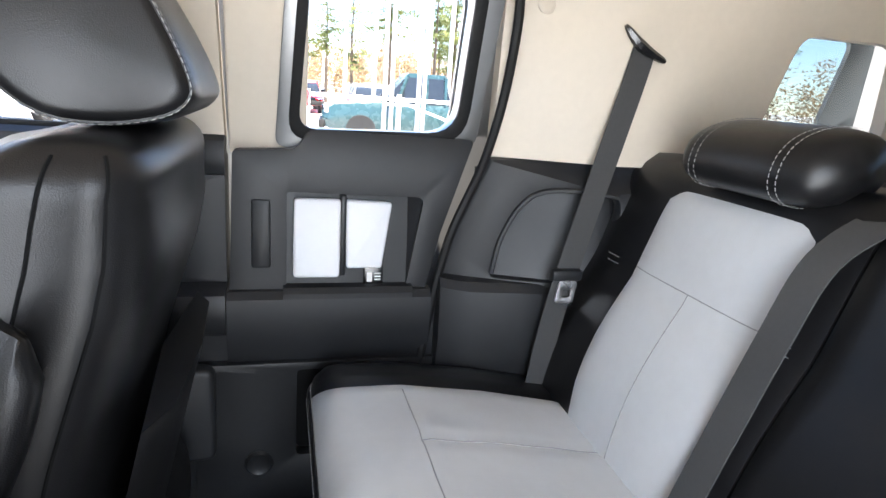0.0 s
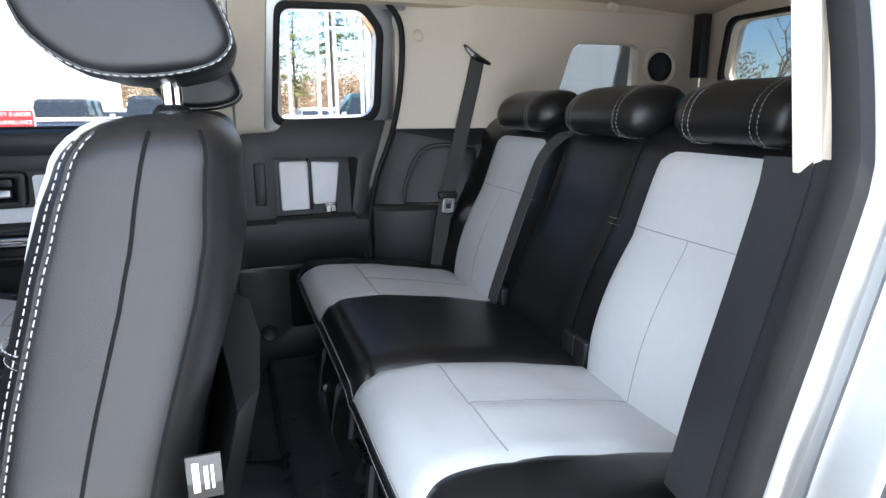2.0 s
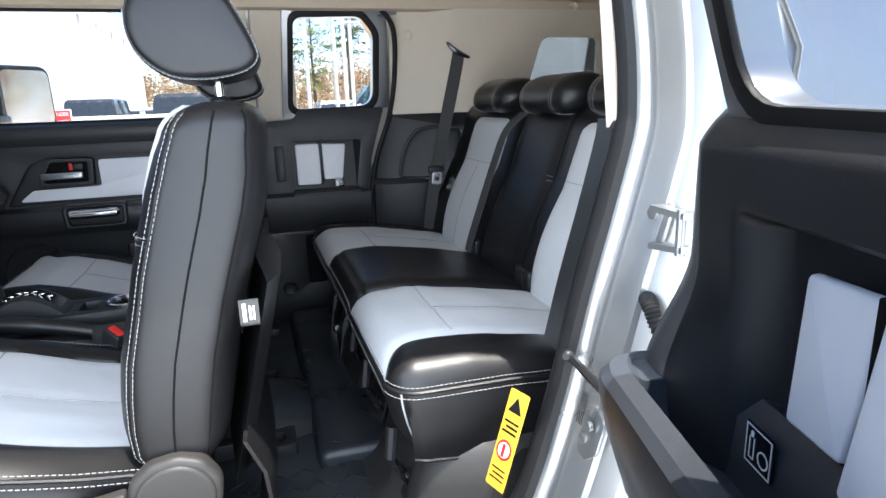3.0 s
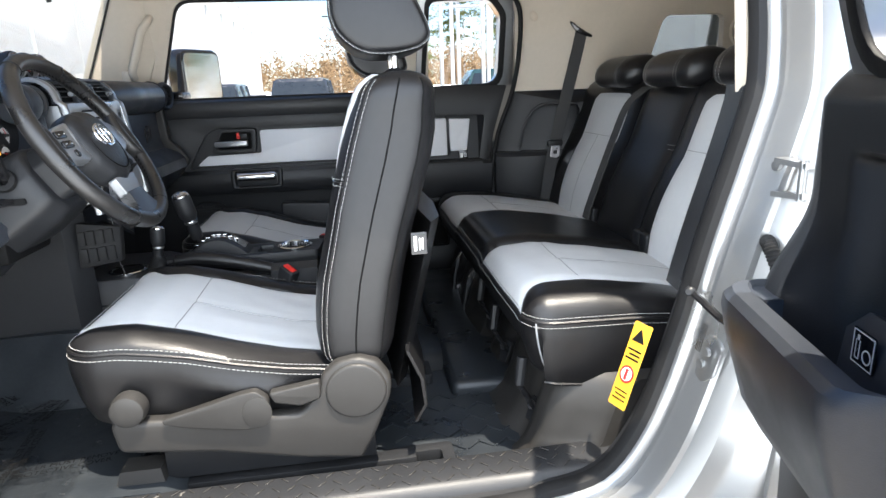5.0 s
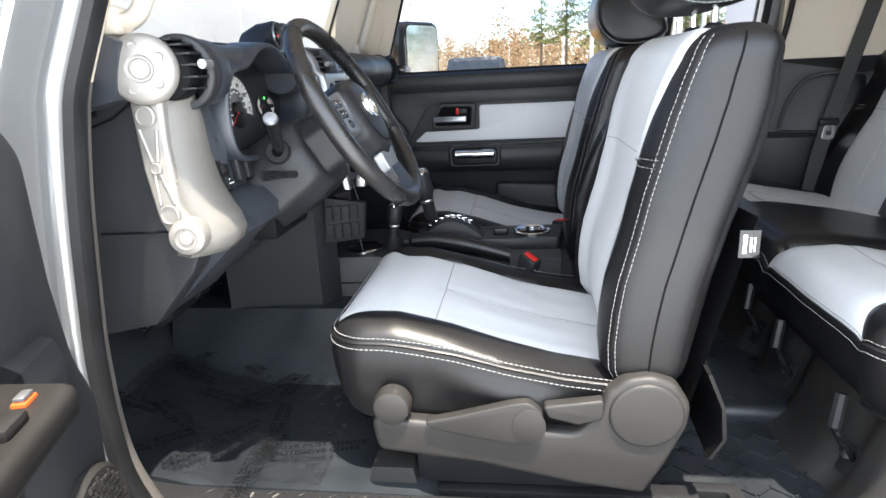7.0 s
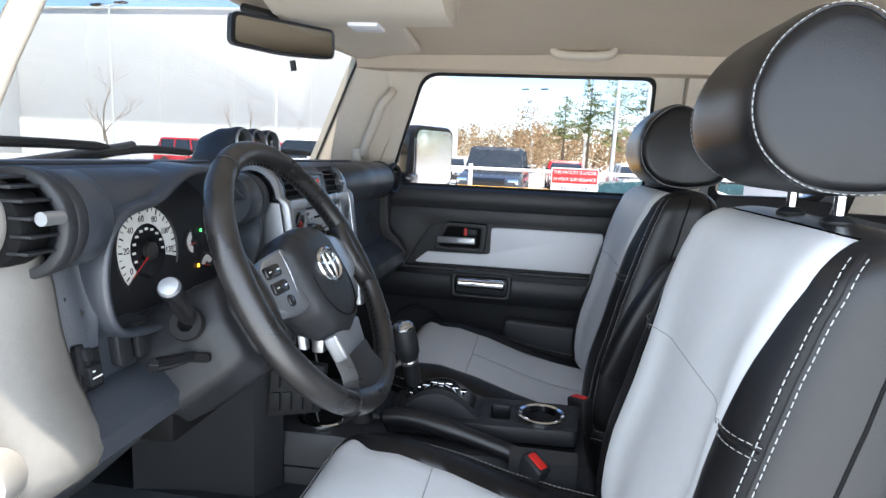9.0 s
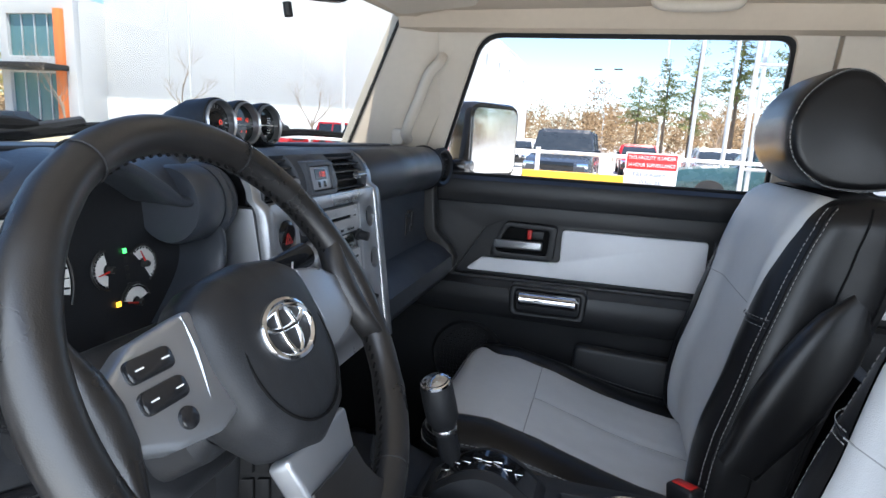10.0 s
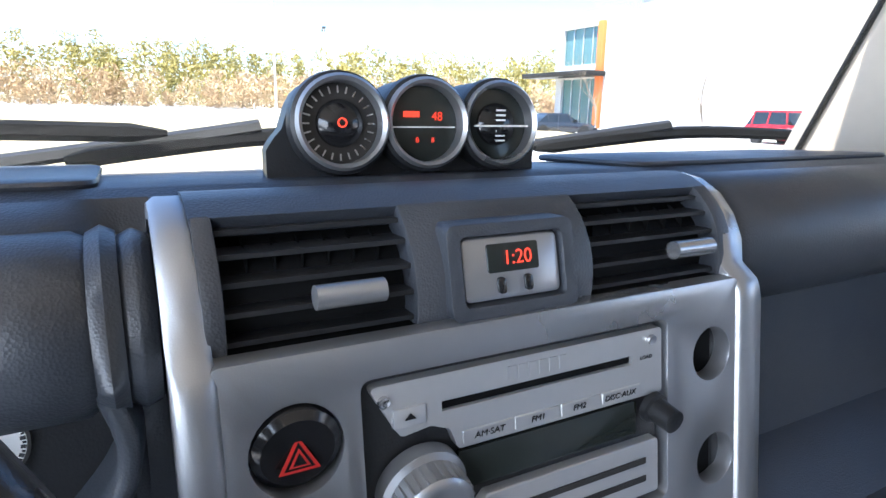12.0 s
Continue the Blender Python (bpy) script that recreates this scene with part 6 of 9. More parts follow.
# right end: bracket and round vent
for s in (1,):
    dpart("end_bracket", plate(rpoly([(-0.66, 1.20), (-0.575, 1.195), (-0.566, 1.08), (-0.530, 1.045), (-0.510, 1.01), (-0.515, 0.985), (-0.56, 0.99), (-0.61, 1.06)], 0.012), thick=0.035, bev=0.010, seg=3, to=lambda u, v, w: (u, 0.664 + w, v)), M_SHIELD)
dpart("end_vent", ring([(0.038, 0), (0.047, 0.004), (0.049, 0.016), (0.043, 0.024), (0.036, 0.020), (0.034, 0.008), (0.004, 0.008), (0.004, 0.0)], facing((-0.578, 0.688, 1.236), (1, -0.25, 0)), n=28), M_PLAST)
for i in range(4):
    dpart("end_slat", box(-0.565, -0.556, 0.655, 0.715, 1.211 + 0.0145 * i, 1.215 + 0.0145 * i, bev=0.001), M_DARK)
# driver side: lower panel and side wall
side = rpoly([(-0.95, 1.27), (-0.67, 1.27), (-0.63, 1.21), (-0.615, 1.06), (-0.585, 1.0), (-0.62, 0.935), (-0.70, 0.845), (-0.95, 0.80)], 0.008)
dpart("side_wall", plate(side, thick=0.05, bev=0.008, to=lambda u, v, w: (u, -0.652 + w, v)), M_TRIM)
dpart("side_seam", tube([(-0.76, -0.6535, 1.0), (-0.60, -0.6535, 1.003)], 0.0018, n=5), M_DARK)
dpart("side_seam", tube([(-0.76, -0.6535, 1.155), (-0.70, -0.6535, 1.175), (-0.67, -0.6535, 1.195)], 0.0018, n=5), M_DARK)
dpart("side_vent", boxes([(-0.745, -0.725, -0.6560, -0.6515, 1.190 + 0.018 * i, 1.177 + 0.018 * i) for i in range(4)]), M_DARK)
low = [(-0.66, 1.24), (-0.625, 1.18), (-0.610, 1.075), (-0.598, 1.045), (-0.565, 1.035), (-0.545, 1.010), (-0.548, 0.985), (-0.575, 0.965), (-0.63, 0.915), (-0.70, 0.85), (-0.95, 0.82), (-0.95, 1.2)]
dpart("driver_panel", loft([[(x, y, z) for x, z in low] for y in (-0.604, -0.596, -0.58)]), M_DASH)
low2 = [(-0.66, 1.105), (-0.60, 1.095), (-0.598, 1.075)] + low[3:-1] + [(-0.95, 1.1)]
dpart("driver_panel", loft([[(x, y, z) for x, z in low2] for y in (-0.58, -0.50, -0.45)]), M_DASH)
dpart("driver_panel", loft([[(x - 0.02, y, z) for x, z in low2] for y in (-0.45, -0.35, -0.29, -0.20)]), M_DASH)
# solid near-black block in place of the shaded gap under the column
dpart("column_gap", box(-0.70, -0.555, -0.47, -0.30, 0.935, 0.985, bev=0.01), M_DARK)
# switches left of the column
sw = plate(rpoly([(-0.580, 1.044), (-0.546, 1.044), (-0.546, 1.098), (-0.580, 1.098)], 0.004), thick=0.01, bev=0.002, to=lambda u, v, w: (-0.603 + w + (1.1 - v) * 0.12, u, v))
dpart("switch_plate", sw, M_GLOSS)
for y in (-0.512, -0.479):
    dpart("rocker_switch", plate(rrect(y - 0.012, 1.055, y + 0.012, 1.098, 0.005), thick=0.014, bev=0.004, to=lambda u, v, w: (-0.601 + w + (1.1 - v) * 0.12, u, v)), M_PLAST)
dpart("rocker_switch", plate(rrect(-0.572, 1.050, -0.554, 1.072, 0.003), thick=0.014, bev=0.003, to=lambda u, v, w: (-0.601 + w + (1.1 - v) * 0.12, u, v)), M_PLAST)
dpart("rocker_switch", plate(rrect(-0.572, 1.077, -0.560, 1.092, 0.003), thick=0.012, bev=0.003, to=lambda u, v, w: (-0.601 + w + (1.1 - v) * 0.12, u, v)), M_PLAST)
dpart("switch_mark", bars([(-0.570, 1.059, -0.556, 1.0605), (-0.569, 1.066, -0.565, 1.0675)], lambda u, v, w: (-0.586 + w + (1.1 - v) * 0.12, u, v)), M_PAPER)
dpart("dimmer_wheel", lathe([(0.013, -0.004), (0.013, 0.004), (0.010, 0.005), (0.002, 0.005)], facing((-0.607, -0.562, 1.128), (0, 1, 0)), n=22), M_SHIELD)
dpart("dimmer", plate(rrect(-0.578, 1.107, -0.549, 1.150, 0.003), thick=0.008, bev=0.002, to=lambda u, v, w: (-0.613 + w + (1.16 - v) * 0.12, u, v)), M_GLOSS)
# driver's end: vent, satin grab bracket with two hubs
# near-black core: the shade behind the outer vent's slats as colour
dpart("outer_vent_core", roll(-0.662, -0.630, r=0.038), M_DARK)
for i in range(6):
    t = radians(-28 + 20 * i)
    px, pz = -0.602 + 0.047 * math.cos(t), 1.233 + 0.047 * math.sin(t)
    dpart("vent_slat", box(px - 0.022, px, -0.664, -0.630, pz - 0.0014, pz + 0.0014, bev=0.0005), M_PLAST)
for y0, y1, r0 in ((-0.632, -0.616, 0.0545), (-0.616, -0.600, 0.0525)):
    loops = []
    for k in range(33):
        t = 2 * math.pi * k / 32
        loops.append([(-0.602 + r * math.cos(t), y, 1.233 + r * math.sin(t)) for y, r in ((y0, r0 - 0.010), (y0, r0 - 0.002), (y0 + 0.003, r0), (y1 - 0.003, r0), (y1, r0 - 0.002), (y1, r0 - 0.010))])
    dpart("vent_collar", loft(loops, caps=False), M_TRIM, "dark collar round the outer vent", smooth=60)
dpart("vent_knob", tube([(-0.549, -0.660, 1.243), (-0.549, -0.637, 1.243)], 0.0065, n=12), M_SILVER, "silver vent knob")
GB = facing((-0.628, -0.674, 1.239), (0.30, -1, 0.05))
dpart("grab_hub", lathe([(0.047, -0.03), (0.048, 0.002), (0.046, 0.008), (0.041, 0.012), (0.030, 0.0155), (0.019, 0.0170), (0.0165, 0.0150), (0.0145, 0.0150), (0.0125, 0.0175), (0.004, 0.0185)], GB, n=44), M_GRAB, "satin silver hub")
for i in range(5):
    a = 2 * math.pi * i / 5 + 0.5
    dpart("hub_dimple", lathe([(0.0068, 0.004), (0.0068, 0.0142), (0.0058, 0.0150), (0.0045, 0.0138), (0.001, 0.0136)], GB @ Matrix.Translation((0.0305 * math.cos(a), 0.0305 * math.sin(a), 0.001)), n=14), M_GRAB)
arm = rpoly([(-0.664, 1.225), (-0.612, 1.225), (-0.612, 1.14), (-0.605, 1.045), (-0.580, 1.010), (-0.585, 0.980), (-0.615, 0.985), (-0.640, 1.025), (-0.654, 1.10)], [0.01, 0.01, 0.05, 0.03, 0.02, 0.02, 0.02, 0.04, 0.05])
dpart("grab_arm", plate(arm, thick=0.06, bev=0.008, seg=3, to=lambda u, v, w: (u, -0.672 + w + (1.19 - v) * -0.08, v)), M_GRAB)
AY = lambda z: -0.6735 - (1.19 - z) * 0.08
# web between arm and dash, coloured darker than the arm as if unlit
FIL = ((1.232, -0.628, -0.600, -0.612), (1.20, -0.620, -0.590, -0.607), (1.17, -0.616, -0.588, -0.600), (1.12, -0.613, -0.588, -0.593), (1.07, -0.608, -0.580, -0.587), (1.040, -0.603, -0.566, -0.586), (1.022, -0.598, -0.553, -0.590), (1.000, -0.590, -0.545, -0.594), (0.982, -0.592, -0.552, -0.596), (0.968, -0.605, -0.568, -0.600))
dpart("grab_fillet", loft([[(x0 - 0.03, -0.664, z), (x0, AY(z) + 0.012, z), (x0 + (x1 - x0) * 0.55, AY(z) + 0.022, z), (x1, AY(z) + 0.045, z), (x1 + 0.002, ye - 0.012, z), (x1 - 0.006, ye, z), (x1 - 0.04, ye + 0.004, z)] for z, x0, x1, ye in FIL]), M_WEB, "grey moulded web", smooth=60)
for z0, x0 in ((1.176, -0.637), (1.103, -0.631), (1.036, -0.619)):
    r0 = 0.016 if z0 != 1.103 else 0.009
    dpart("arm_boss", lathe([(r0, -0.002), (r0, 0.003), (r0 * 0.8, 0.004), (r0 * 0.72, 0.002), (0.002, 0.002)], facing((x0, AY(z0), z0), (0.0, -1, 0)), n=20), M_GRAB)
for q0, q1 in (((-0.650, 1.158), (-0.636, 1.112)), ((-0.624, 1.158), (-0.628, 1.112)), ((-0.635, 1.094), (-0.632, 1.050)), ((-0.626, 1.094), (-0.610, 1.052))):
    dpart("arm_rib", tube([(q0[0], AY(q0[1]), q0[1]), (q1[0], AY(q1[1]), q1[1])], 0.0026, n=6), M_GRAB)
dpart("grab_hub", lathe([(0.0265, -0.03), (0.0275, 0.004), (0.0245, 0.010), (0.016, 0.014), (0.014, 0.011), (0.011, 0.011), (0.009, 0.014), (0.003, 0.014)], facing((-0.594, -0.690, 1.004), (0.2, -1, 0)), n=28), M_GRAB, "satin silver hub")

# instrument binnacle: a lobed lip, its well and the cowl over it
LIP = smooth_curve([(-0.300, 1.086, 0), (-0.420, 1.086, 0), (-0.500, 1.092, 0), (-0.535, 1.108, 0), (-0.548, 1.150, 0), (-0.545, 1.190, 0), (-0.530, 1.218, 0), (-0.505, 1.234, 0), (-0.470, 1.240, 0), (-0.447, 1.245, 0), (-0.412, 1.265, 0), (-0.372, 1.277, 0), (-0.335, 1.277, 0), (-0.305, 1.267, 0), (-0.276, 1.251, 0), (-0.253, 1.236, 0), (-0.238, 1.2335, 0), (-0.215, 1.227, 0), (-0.197, 1.209, 0), (-0.188, 1.180, 0), (-0.193, 1.155, 0), (-0.212, 1.130, 0), (-0.246, 1.098, 0)], 3)
LIP = [(q[0], q[1]) for q in LIP]


def lip(x, grow, shift=0.0):
    out = []
    for i, (y, z) in enumerate(LIP):
        a, b = LIP[max(0, i - 1)], LIP[min(len(LIP) - 1, i + 1)]
        n = Vector((a[1] - b[1], b[0] - a[0])).normalized()
        out.append((x, y - 0 + n.x * grow, z + n.y * grow + shift))
    return out


dpart("hood", loft([lip(-0.70, 0.0), lip(-0.645, -0.002), lip(-0.600, -0.003), lip(-0.578, -0.004), lip(-0.573, -0.001), lip(-0.573, 0.003), lip(-0.578, 0.006), lip(-0.600, 0.008), lip(-0.640, 0.010)], caps=False, closed=False), M_DASH, "lobed hood over the instruments", smooth=60)
YK = [-0.612 + 0.012 * i for i in range(38)]


def lip_top(y):
    if y < -0.548 or y > -0.188:
        return 1.09
    zs = [za + (zb - za) * (y - ya) / (yb - ya) for (ya, za), (yb, zb) in zip(LIP, LIP[1:]) if yb > ya and ya <= y <= yb]
    return max(zs) if zs else 1.09


cowl = []
for y in YK:
    zl = lip_top(y)
    side_in = 0.035 * max(0, (-0.555 - y) / 0.057) ** 1.5
    cowl.append([(-0.588 - side_in - 0.052 * k ** 1.6, y, zl + (1.281 - zl) * (1 - (1 - k) ** 1.6 if zl > 1.2 else k)) for k in [i / 8 for i in range(9)]])
dpart("cowl", loft(cowl, caps=False, closed=False), M_DASH, smooth=60)
dpart("cluster_panel", plate(rpoly([(-0.55, 1.09), (-0.17, 1.09), (-0.166, 1.20), (-0.22, 1.235), (-0.32, 1.275), (-0.40, 1.272), (-0.50, 1.24), (-0.55, 1.19)], 0.03), thick=0.01, bev=0, to=lambda u, v, w: (-0.635 + w - (v - 1.10) * 0.10, u, v)), M_PLAST)
DC = lambda cy, cz: facing((-0.624 - (cz - 1.10) * 0.10, cy, cz), (1, 0, 0.10)) @ Matrix.Rotation(radians(90), 4, "Z")


def dial(cy, cz, r, a0, a1, inner, label, numbers=(), needle=0.0):
    """A gauge: pale arc with ticks and figures, dark hub, red needle. Angles in degrees from the right, anticlockwise."""
    M = DC(cy, cz)
    # local: x to the right as the driver sees it, y up
    loops_o = [(r * math.cos(radians(a)), r * math.sin(radians(a))) for a in np.linspace(a0, a1, 40)]
    loops_i = [(inner * math.cos(radians(a)), inner * math.sin(radians(a))) for a in np.linspace(a1, a0, 40)]
    place = lambda u, v, w: (-0.6245 - (cz + v - 1.10) * 0.10 + w, cy + u, cz + v)
    dpart("dial_face", plate(loops_o + loops_i if inner > 0.001 else loops_o + [(0, 0)], thick=0.0012, bev=0, to=place), M_DIAL, label)
    dpart("dial_ring", tube([place(r * 1.06 * math.cos(radians(a)), r * 1.06 * math.sin(radians(a)), 0.001) for a in np.linspace(a0 - 8, a1 + 8, 44)], 0.0014, n=5), M_SHIELD)
    tick = bmesh.new()
    for i, a in enumerate(np.linspace(a0 + 6, a1 - 6, 25)):
        ca, sa = math.cos(radians(a)), math.sin(radians(a))
        r0, r1, wd = (0.90 if i % 2 else 0.86) * r, 0.985 * r, 0.0005 if i % 2 else 0.0009
        add(tick, plate([(r0 * ca - wd * sa, r0 * sa + wd * ca), (r1 * ca - wd * sa, r1 * sa + wd * ca), (r1 * ca + wd * sa, r1 * sa - wd * ca), (r0 * ca + wd * sa, r0 * sa - wd * ca)], thick=0.0003, bev=0, to=lambda u, v, w: place(u, v, w + 0.0013)))
    dpart("dial_ticks", tick, M_GLOSS)
    for k, txt in enumerate(numbers):
        a = a1 - 10 - (a1 - a0 - 20) * k / (len(numbers) - 1)
        q = place(0.74 * r * math.cos(radians(a)), 0.74 * r * math.sin(radians(a)), 0.0014)
        at(dash, words("dial_number", txt, r * 0.20, Matrix.Translation(q) @ Matrix(((0, 0, 1, 0), (1, 0, 0, 0), (0, 1, 0, 0), (0, 0, 0, 1))), M_GLOSS, None, 0.0002))
    dpart("dial_hub", lathe([(r * 0.20, 0), (r * 0.20, 0.006), (r * 0.14, 0.008), (0.0008, 0.008)], facing(place(0, 0, 0.001), (1, 0, 0.1))), M_SHIELD)
    c, s2 = math.cos(radians(needle)), math.sin(radians(needle))
    dpart("needle", tube([place(0, 0, 0.006), place(0.86 * r * c, 0.86 * r * s2, 0.005)], [0.0013, 0.0006], n=5), M_RED, "red needle")
    return place


pl = dial(-0.400, 1.170, 0.060, -15, 218, 0.037, "pale speedometer arc", ("0", "20", "40", "60", "80", "100", "120"), 214)
dpart("speedo_inner", plate(circ(0, 0, 0.036, 36), thick=0.0008, bev=0, to=pl), M_GLOSS)
for k in range(10):
    a = 200 - 22 * k
    dpart("inner_mark", bars([(-0.003, -0.0015, 0.003, 0.0015)], lambda u, v, w: pl(u + 0.030 * math.cos(radians(a)), v + 0.030 * math.sin(radians(a)), w + 0.001)), M_DIAL)
dial(-0.296, 1.168, 0.0185, 100, 260, 0.006, "small pale gauge", (), 190)
dial(-0.250, 1.166, 0.0185, -60, 130, 0.006, "small pale gauge", (), 110)
dial(-0.265, 1.128, 0.0185, 20, 165, 0.006, "small pale gauge", (), 168)
dial(-0.497, 1.146, 0.024, 95, 205, 0.006, "small pale gauge", (), 150)
dpart("gear_display", bars([(-0.275, 1.145 + 0.009 * i, -0.270, 1.150 + 0.009 * i) for i in range(4)], lambda u, v, w: (-0.6235 - (v - 1.10) * 0.1 + w, u, v)), M_SHIELD)
dpart("gear_lamp", bars([(-0.275, 1.181, -0.2705, 1.186)], lambda u, v, w: (-0.6235 - (v - 1.10) * 0.1 + w, u, v)), glow("green_lamp", (0.1, 0.9, 0.15), 1.0))
dpart("warning_lamp", bars([(-0.292, 1.129, -0.286, 1.134)], lambda u, v, w: (-0.6235 - (v - 1.10) * 0.1 + w, u, v)), glow("amber_lamp", (1.0, 0.45, 0.03), 1.2))

# centre: vent roll, clock, silver stack
ST = lambda u, v, w: (-0.536 + (1.228 - v) * 0.13 - w, u, v)
VT = lambda u, v, w: (-0.602 + (0.0545 - w) * math.cos((v - 1.233) / 0.054), u, 1.233 + (0.0545 - w) * math.sin((v - 1.233) / 0.054))


def roll_plate(outer_l, holes=(), thick=0.012, bev=0.002, lift=0.0):
    bm = plate(outer_l, holes, thick, bev)
    for v in bm.verts:
        v.co = VT(v.co.x, v.co.y, v.co.z - lift)
    return bm


vt, vb = 1.290, 1.222
dense = lambda u0, u1: [(u0, vb)] + [(u1, vb + (vt - vb) * i / 8) for i in range(9)] + [(u0, vt - (vt - vb) * i / 8) for i in range(8)]
# core coloured near-black for the shade inside the centre vents
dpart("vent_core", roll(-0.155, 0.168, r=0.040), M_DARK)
for u0, u1 in ((-0.156, -0.147), (-0.060, 0.050), (0.156, 0.168)):
    dpart("vent_surround", roll_plate(dense(u0, u1), thick=0.02, bev=0.001), M_DASH)
dpart("vent_top", loft([[VT(u, 1.288 + 0.014 * k, 0.0) for k in range(4)] + [VT(u, 1.288 + 0.014 * k, 0.012) for k in range(3, -1, -1)] for u in (-0.156, 0.168)]), M_DASH)
for u0, u1 in ((-0.147, -0.060), (0.050, 0.156)):
    for i in range(5):
        v = 1.228 + i * 0.0135
        p0 = VT(u0, v, 0.004)
        dpart("vent_slat", loft([[(p0[0] + a, u, p0[2] + b) for a, b in ((0.0, 0.0012), (0.0, -0.0012), (-0.030, -0.0012), (-0.030, 0.0012))] for u in (u0, u1)]), M_PLAST)
    for i in range(1, 7):
        u = u0 + (u1 - u0) * i / 7
        dpart("vent_fin", plate([(-0.580, 1.222), (-0.568, 1.230), (-0.568, 1.262), (-0.580, 1.268)], thick=0.001, bev=0, to=lambda a, b, w: (a, u + w, b)), M_DARK)
    uc = u0 + (u1 - u0) * (0.60 if u0 < 0 else 0.70)
    dpart("vent_knob", tube([(-0.544, uc - 0.016, 1.247), (-0.544, uc + 0.016, 1.247)], 0.0055, n=12), M_SILVER, "silver vent knob")
# clock between the vents
CK = lambda u, v, w: (-0.5475 + (1.25 - v) * 0.25 - w, u * 0.92 - 0.006, v)
dpart("clock_bezel", plate(rrect(-0.042, 1.226, 0.042, 1.272, 0.006), [rrect(-0.034, 1.232, 0.034, 1.266, 0.004)], thick=0.02, bev=0.003, to=lambda u, v, w: CK(u, v, w - 0.003)), M_DASH)
dpart("clock_face", plate(rrect(-0.032, 1.2335, 0.032, 1.2645, 0.004), thick=0.006, bev=0.001, to=CK), M_SILVER, "satin silver clock face")
dpart("clock_display", plate(rrect(-0.017, 1.247, 0.017, 1.261, 0.0015), thick=0.001, bev=0, to=lambda u, v, w: CK(u, v, w - 0.0012)), M_LCD)
TEXT = Matrix(((0, 0, 1, 0), (1, 0, 0, 0), (0, 1, 0, 0), (0, 0, 0, 1)))
at(dash, words("clock_digits", "1:20", 0.0105, Matrix.Translation(Vector(CK(0.002, 1.254, -0.0025))) @ Matrix.Rotation(radians(-14), 4, "Y") @ TEXT, M_REDG, None, 0.0001))
for u in (-0.009, 0.009):
    dpart("clock_button", plate(rrect(u - 0.0025, 1.2365, u + 0.0025, 1.2445, 0.002), thick=0.003, bev=0.0005, to=lambda a, b, w: CK(a, b, w - 0.002)), M_GLOSS)
# silver stack
stack_o = rpoly([(-0.156, 1.226), (0.160, 1.226), (0.160, 1.02), (0.150, 0.985), (-0.138, 0.985), (-0.158, 1.02)], [0.004, 0.004, 0.03, 0.02, 0.02, 0.03])
radio_h = rrect(-0.095, 1.100, 0.097, 1.209, 0.006)
h_haz, h_def = circ(-0.124, 1.185, 0.0205, 28), circ(-0.120, 1.118, 0.0205, 28)
h_r1, h_r2 = circ(0.136, 1.181, 0.017, 28), circ(0.140, 1.112, 0.017, 28)
knobs = [(-0.075, 1.058), (0.004, 1.058), (0.085, 1.058)]
dpart("stack_panel", plate(stack_o, [radio_h, h_haz, h_def, h_r1, h_r2] + [circ(u, v, 0.030, 28) for u, v in knobs] + [circ(0.048, 1.078, 0.010, 20)], thick=0.012, bev=0.0015, seg=2, to=ST), M_SILVER, "satin silver centre panel")
# near-black slab behind the panel's holes, their shade put into colour
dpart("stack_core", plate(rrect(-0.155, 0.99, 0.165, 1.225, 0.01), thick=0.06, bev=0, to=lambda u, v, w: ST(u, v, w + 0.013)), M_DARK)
dpart("stack_cheek", plate([(-0.70, 1.22), (-0.548, 1.22), (-0.515, 1.0), (-0.70, 0.92)], thick=0.02, bev=0.002, to=lambda u, v, w: (u, 0.150 + w, v)), M_TRIM)
dpart("stack_cheek", plate([(-0.600, 1.222), (-0.550, 1.222), (-0.515, 1.0), (-0.600, 0.97)], thick=0.016, bev=0.002, to=lambda u, v, w: (u, -0.169 + w, v)), M_SILVER, "satin silver side of the centre panel")
dpart("stack_back", plate([(-0.72, 1.22), (-0.598, 1.22), (-0.598, 0.97), (-0.72, 0.92)], thick=0.02, bev=0.002, to=lambda u, v, w: (u, -0.166 + w, v)), M_TRIM)
for y0, y1 in ((-0.1705, -0.1535), (0.158, 0.181)):
    loops = []
    for k, a in enumerate([radians(t) for t in (150, 130, 110, 90, 72, 54, 36, 18, 2)]):
        loops.append([(-0.602 + r * math.cos(a), y, 1.230 + r * math.sin(a)) for y, r in ((y0, 0.046), (y0, 0.0535), (y0 + 0.003, 0.0560), (y1 - 0.003, 0.0560), (y1, 0.0535), (y1, 0.046))])
    for z, dx in ((1.224, 0.003), (1.219, 0.001), (1.212, 0.0), (1.15, 0), (1.10, 0), (1.05, 0), (1.0, 0), (0.97, 0)):
        x = ST(0, z, 0)[0] - dx
        loops.append([(x + d, y, z) for y, d in ((y0, -0.010), (y0, 0.001), (y0 + 0.003, 0.004), (y1 - 0.003, 0.004), (y1, 0.001), (y1, -0.010))])
    dpart("hoop", loft(loops), M_SILVER, "satin silver hoop", smooth=50)
# stepped dark collar on the roll beside the driver's hoop
for y0, y1, r0 in ((-0.184, -0.171, 0.0420), (-0.196, -0.184, 0.0445), (-0.240, -0.196, 0.0425)):
    dpart("roll_collar", roll(y0, y1, r=r0, c=(-0.606, 1.229), n=36), M_DASH, smooth=60)
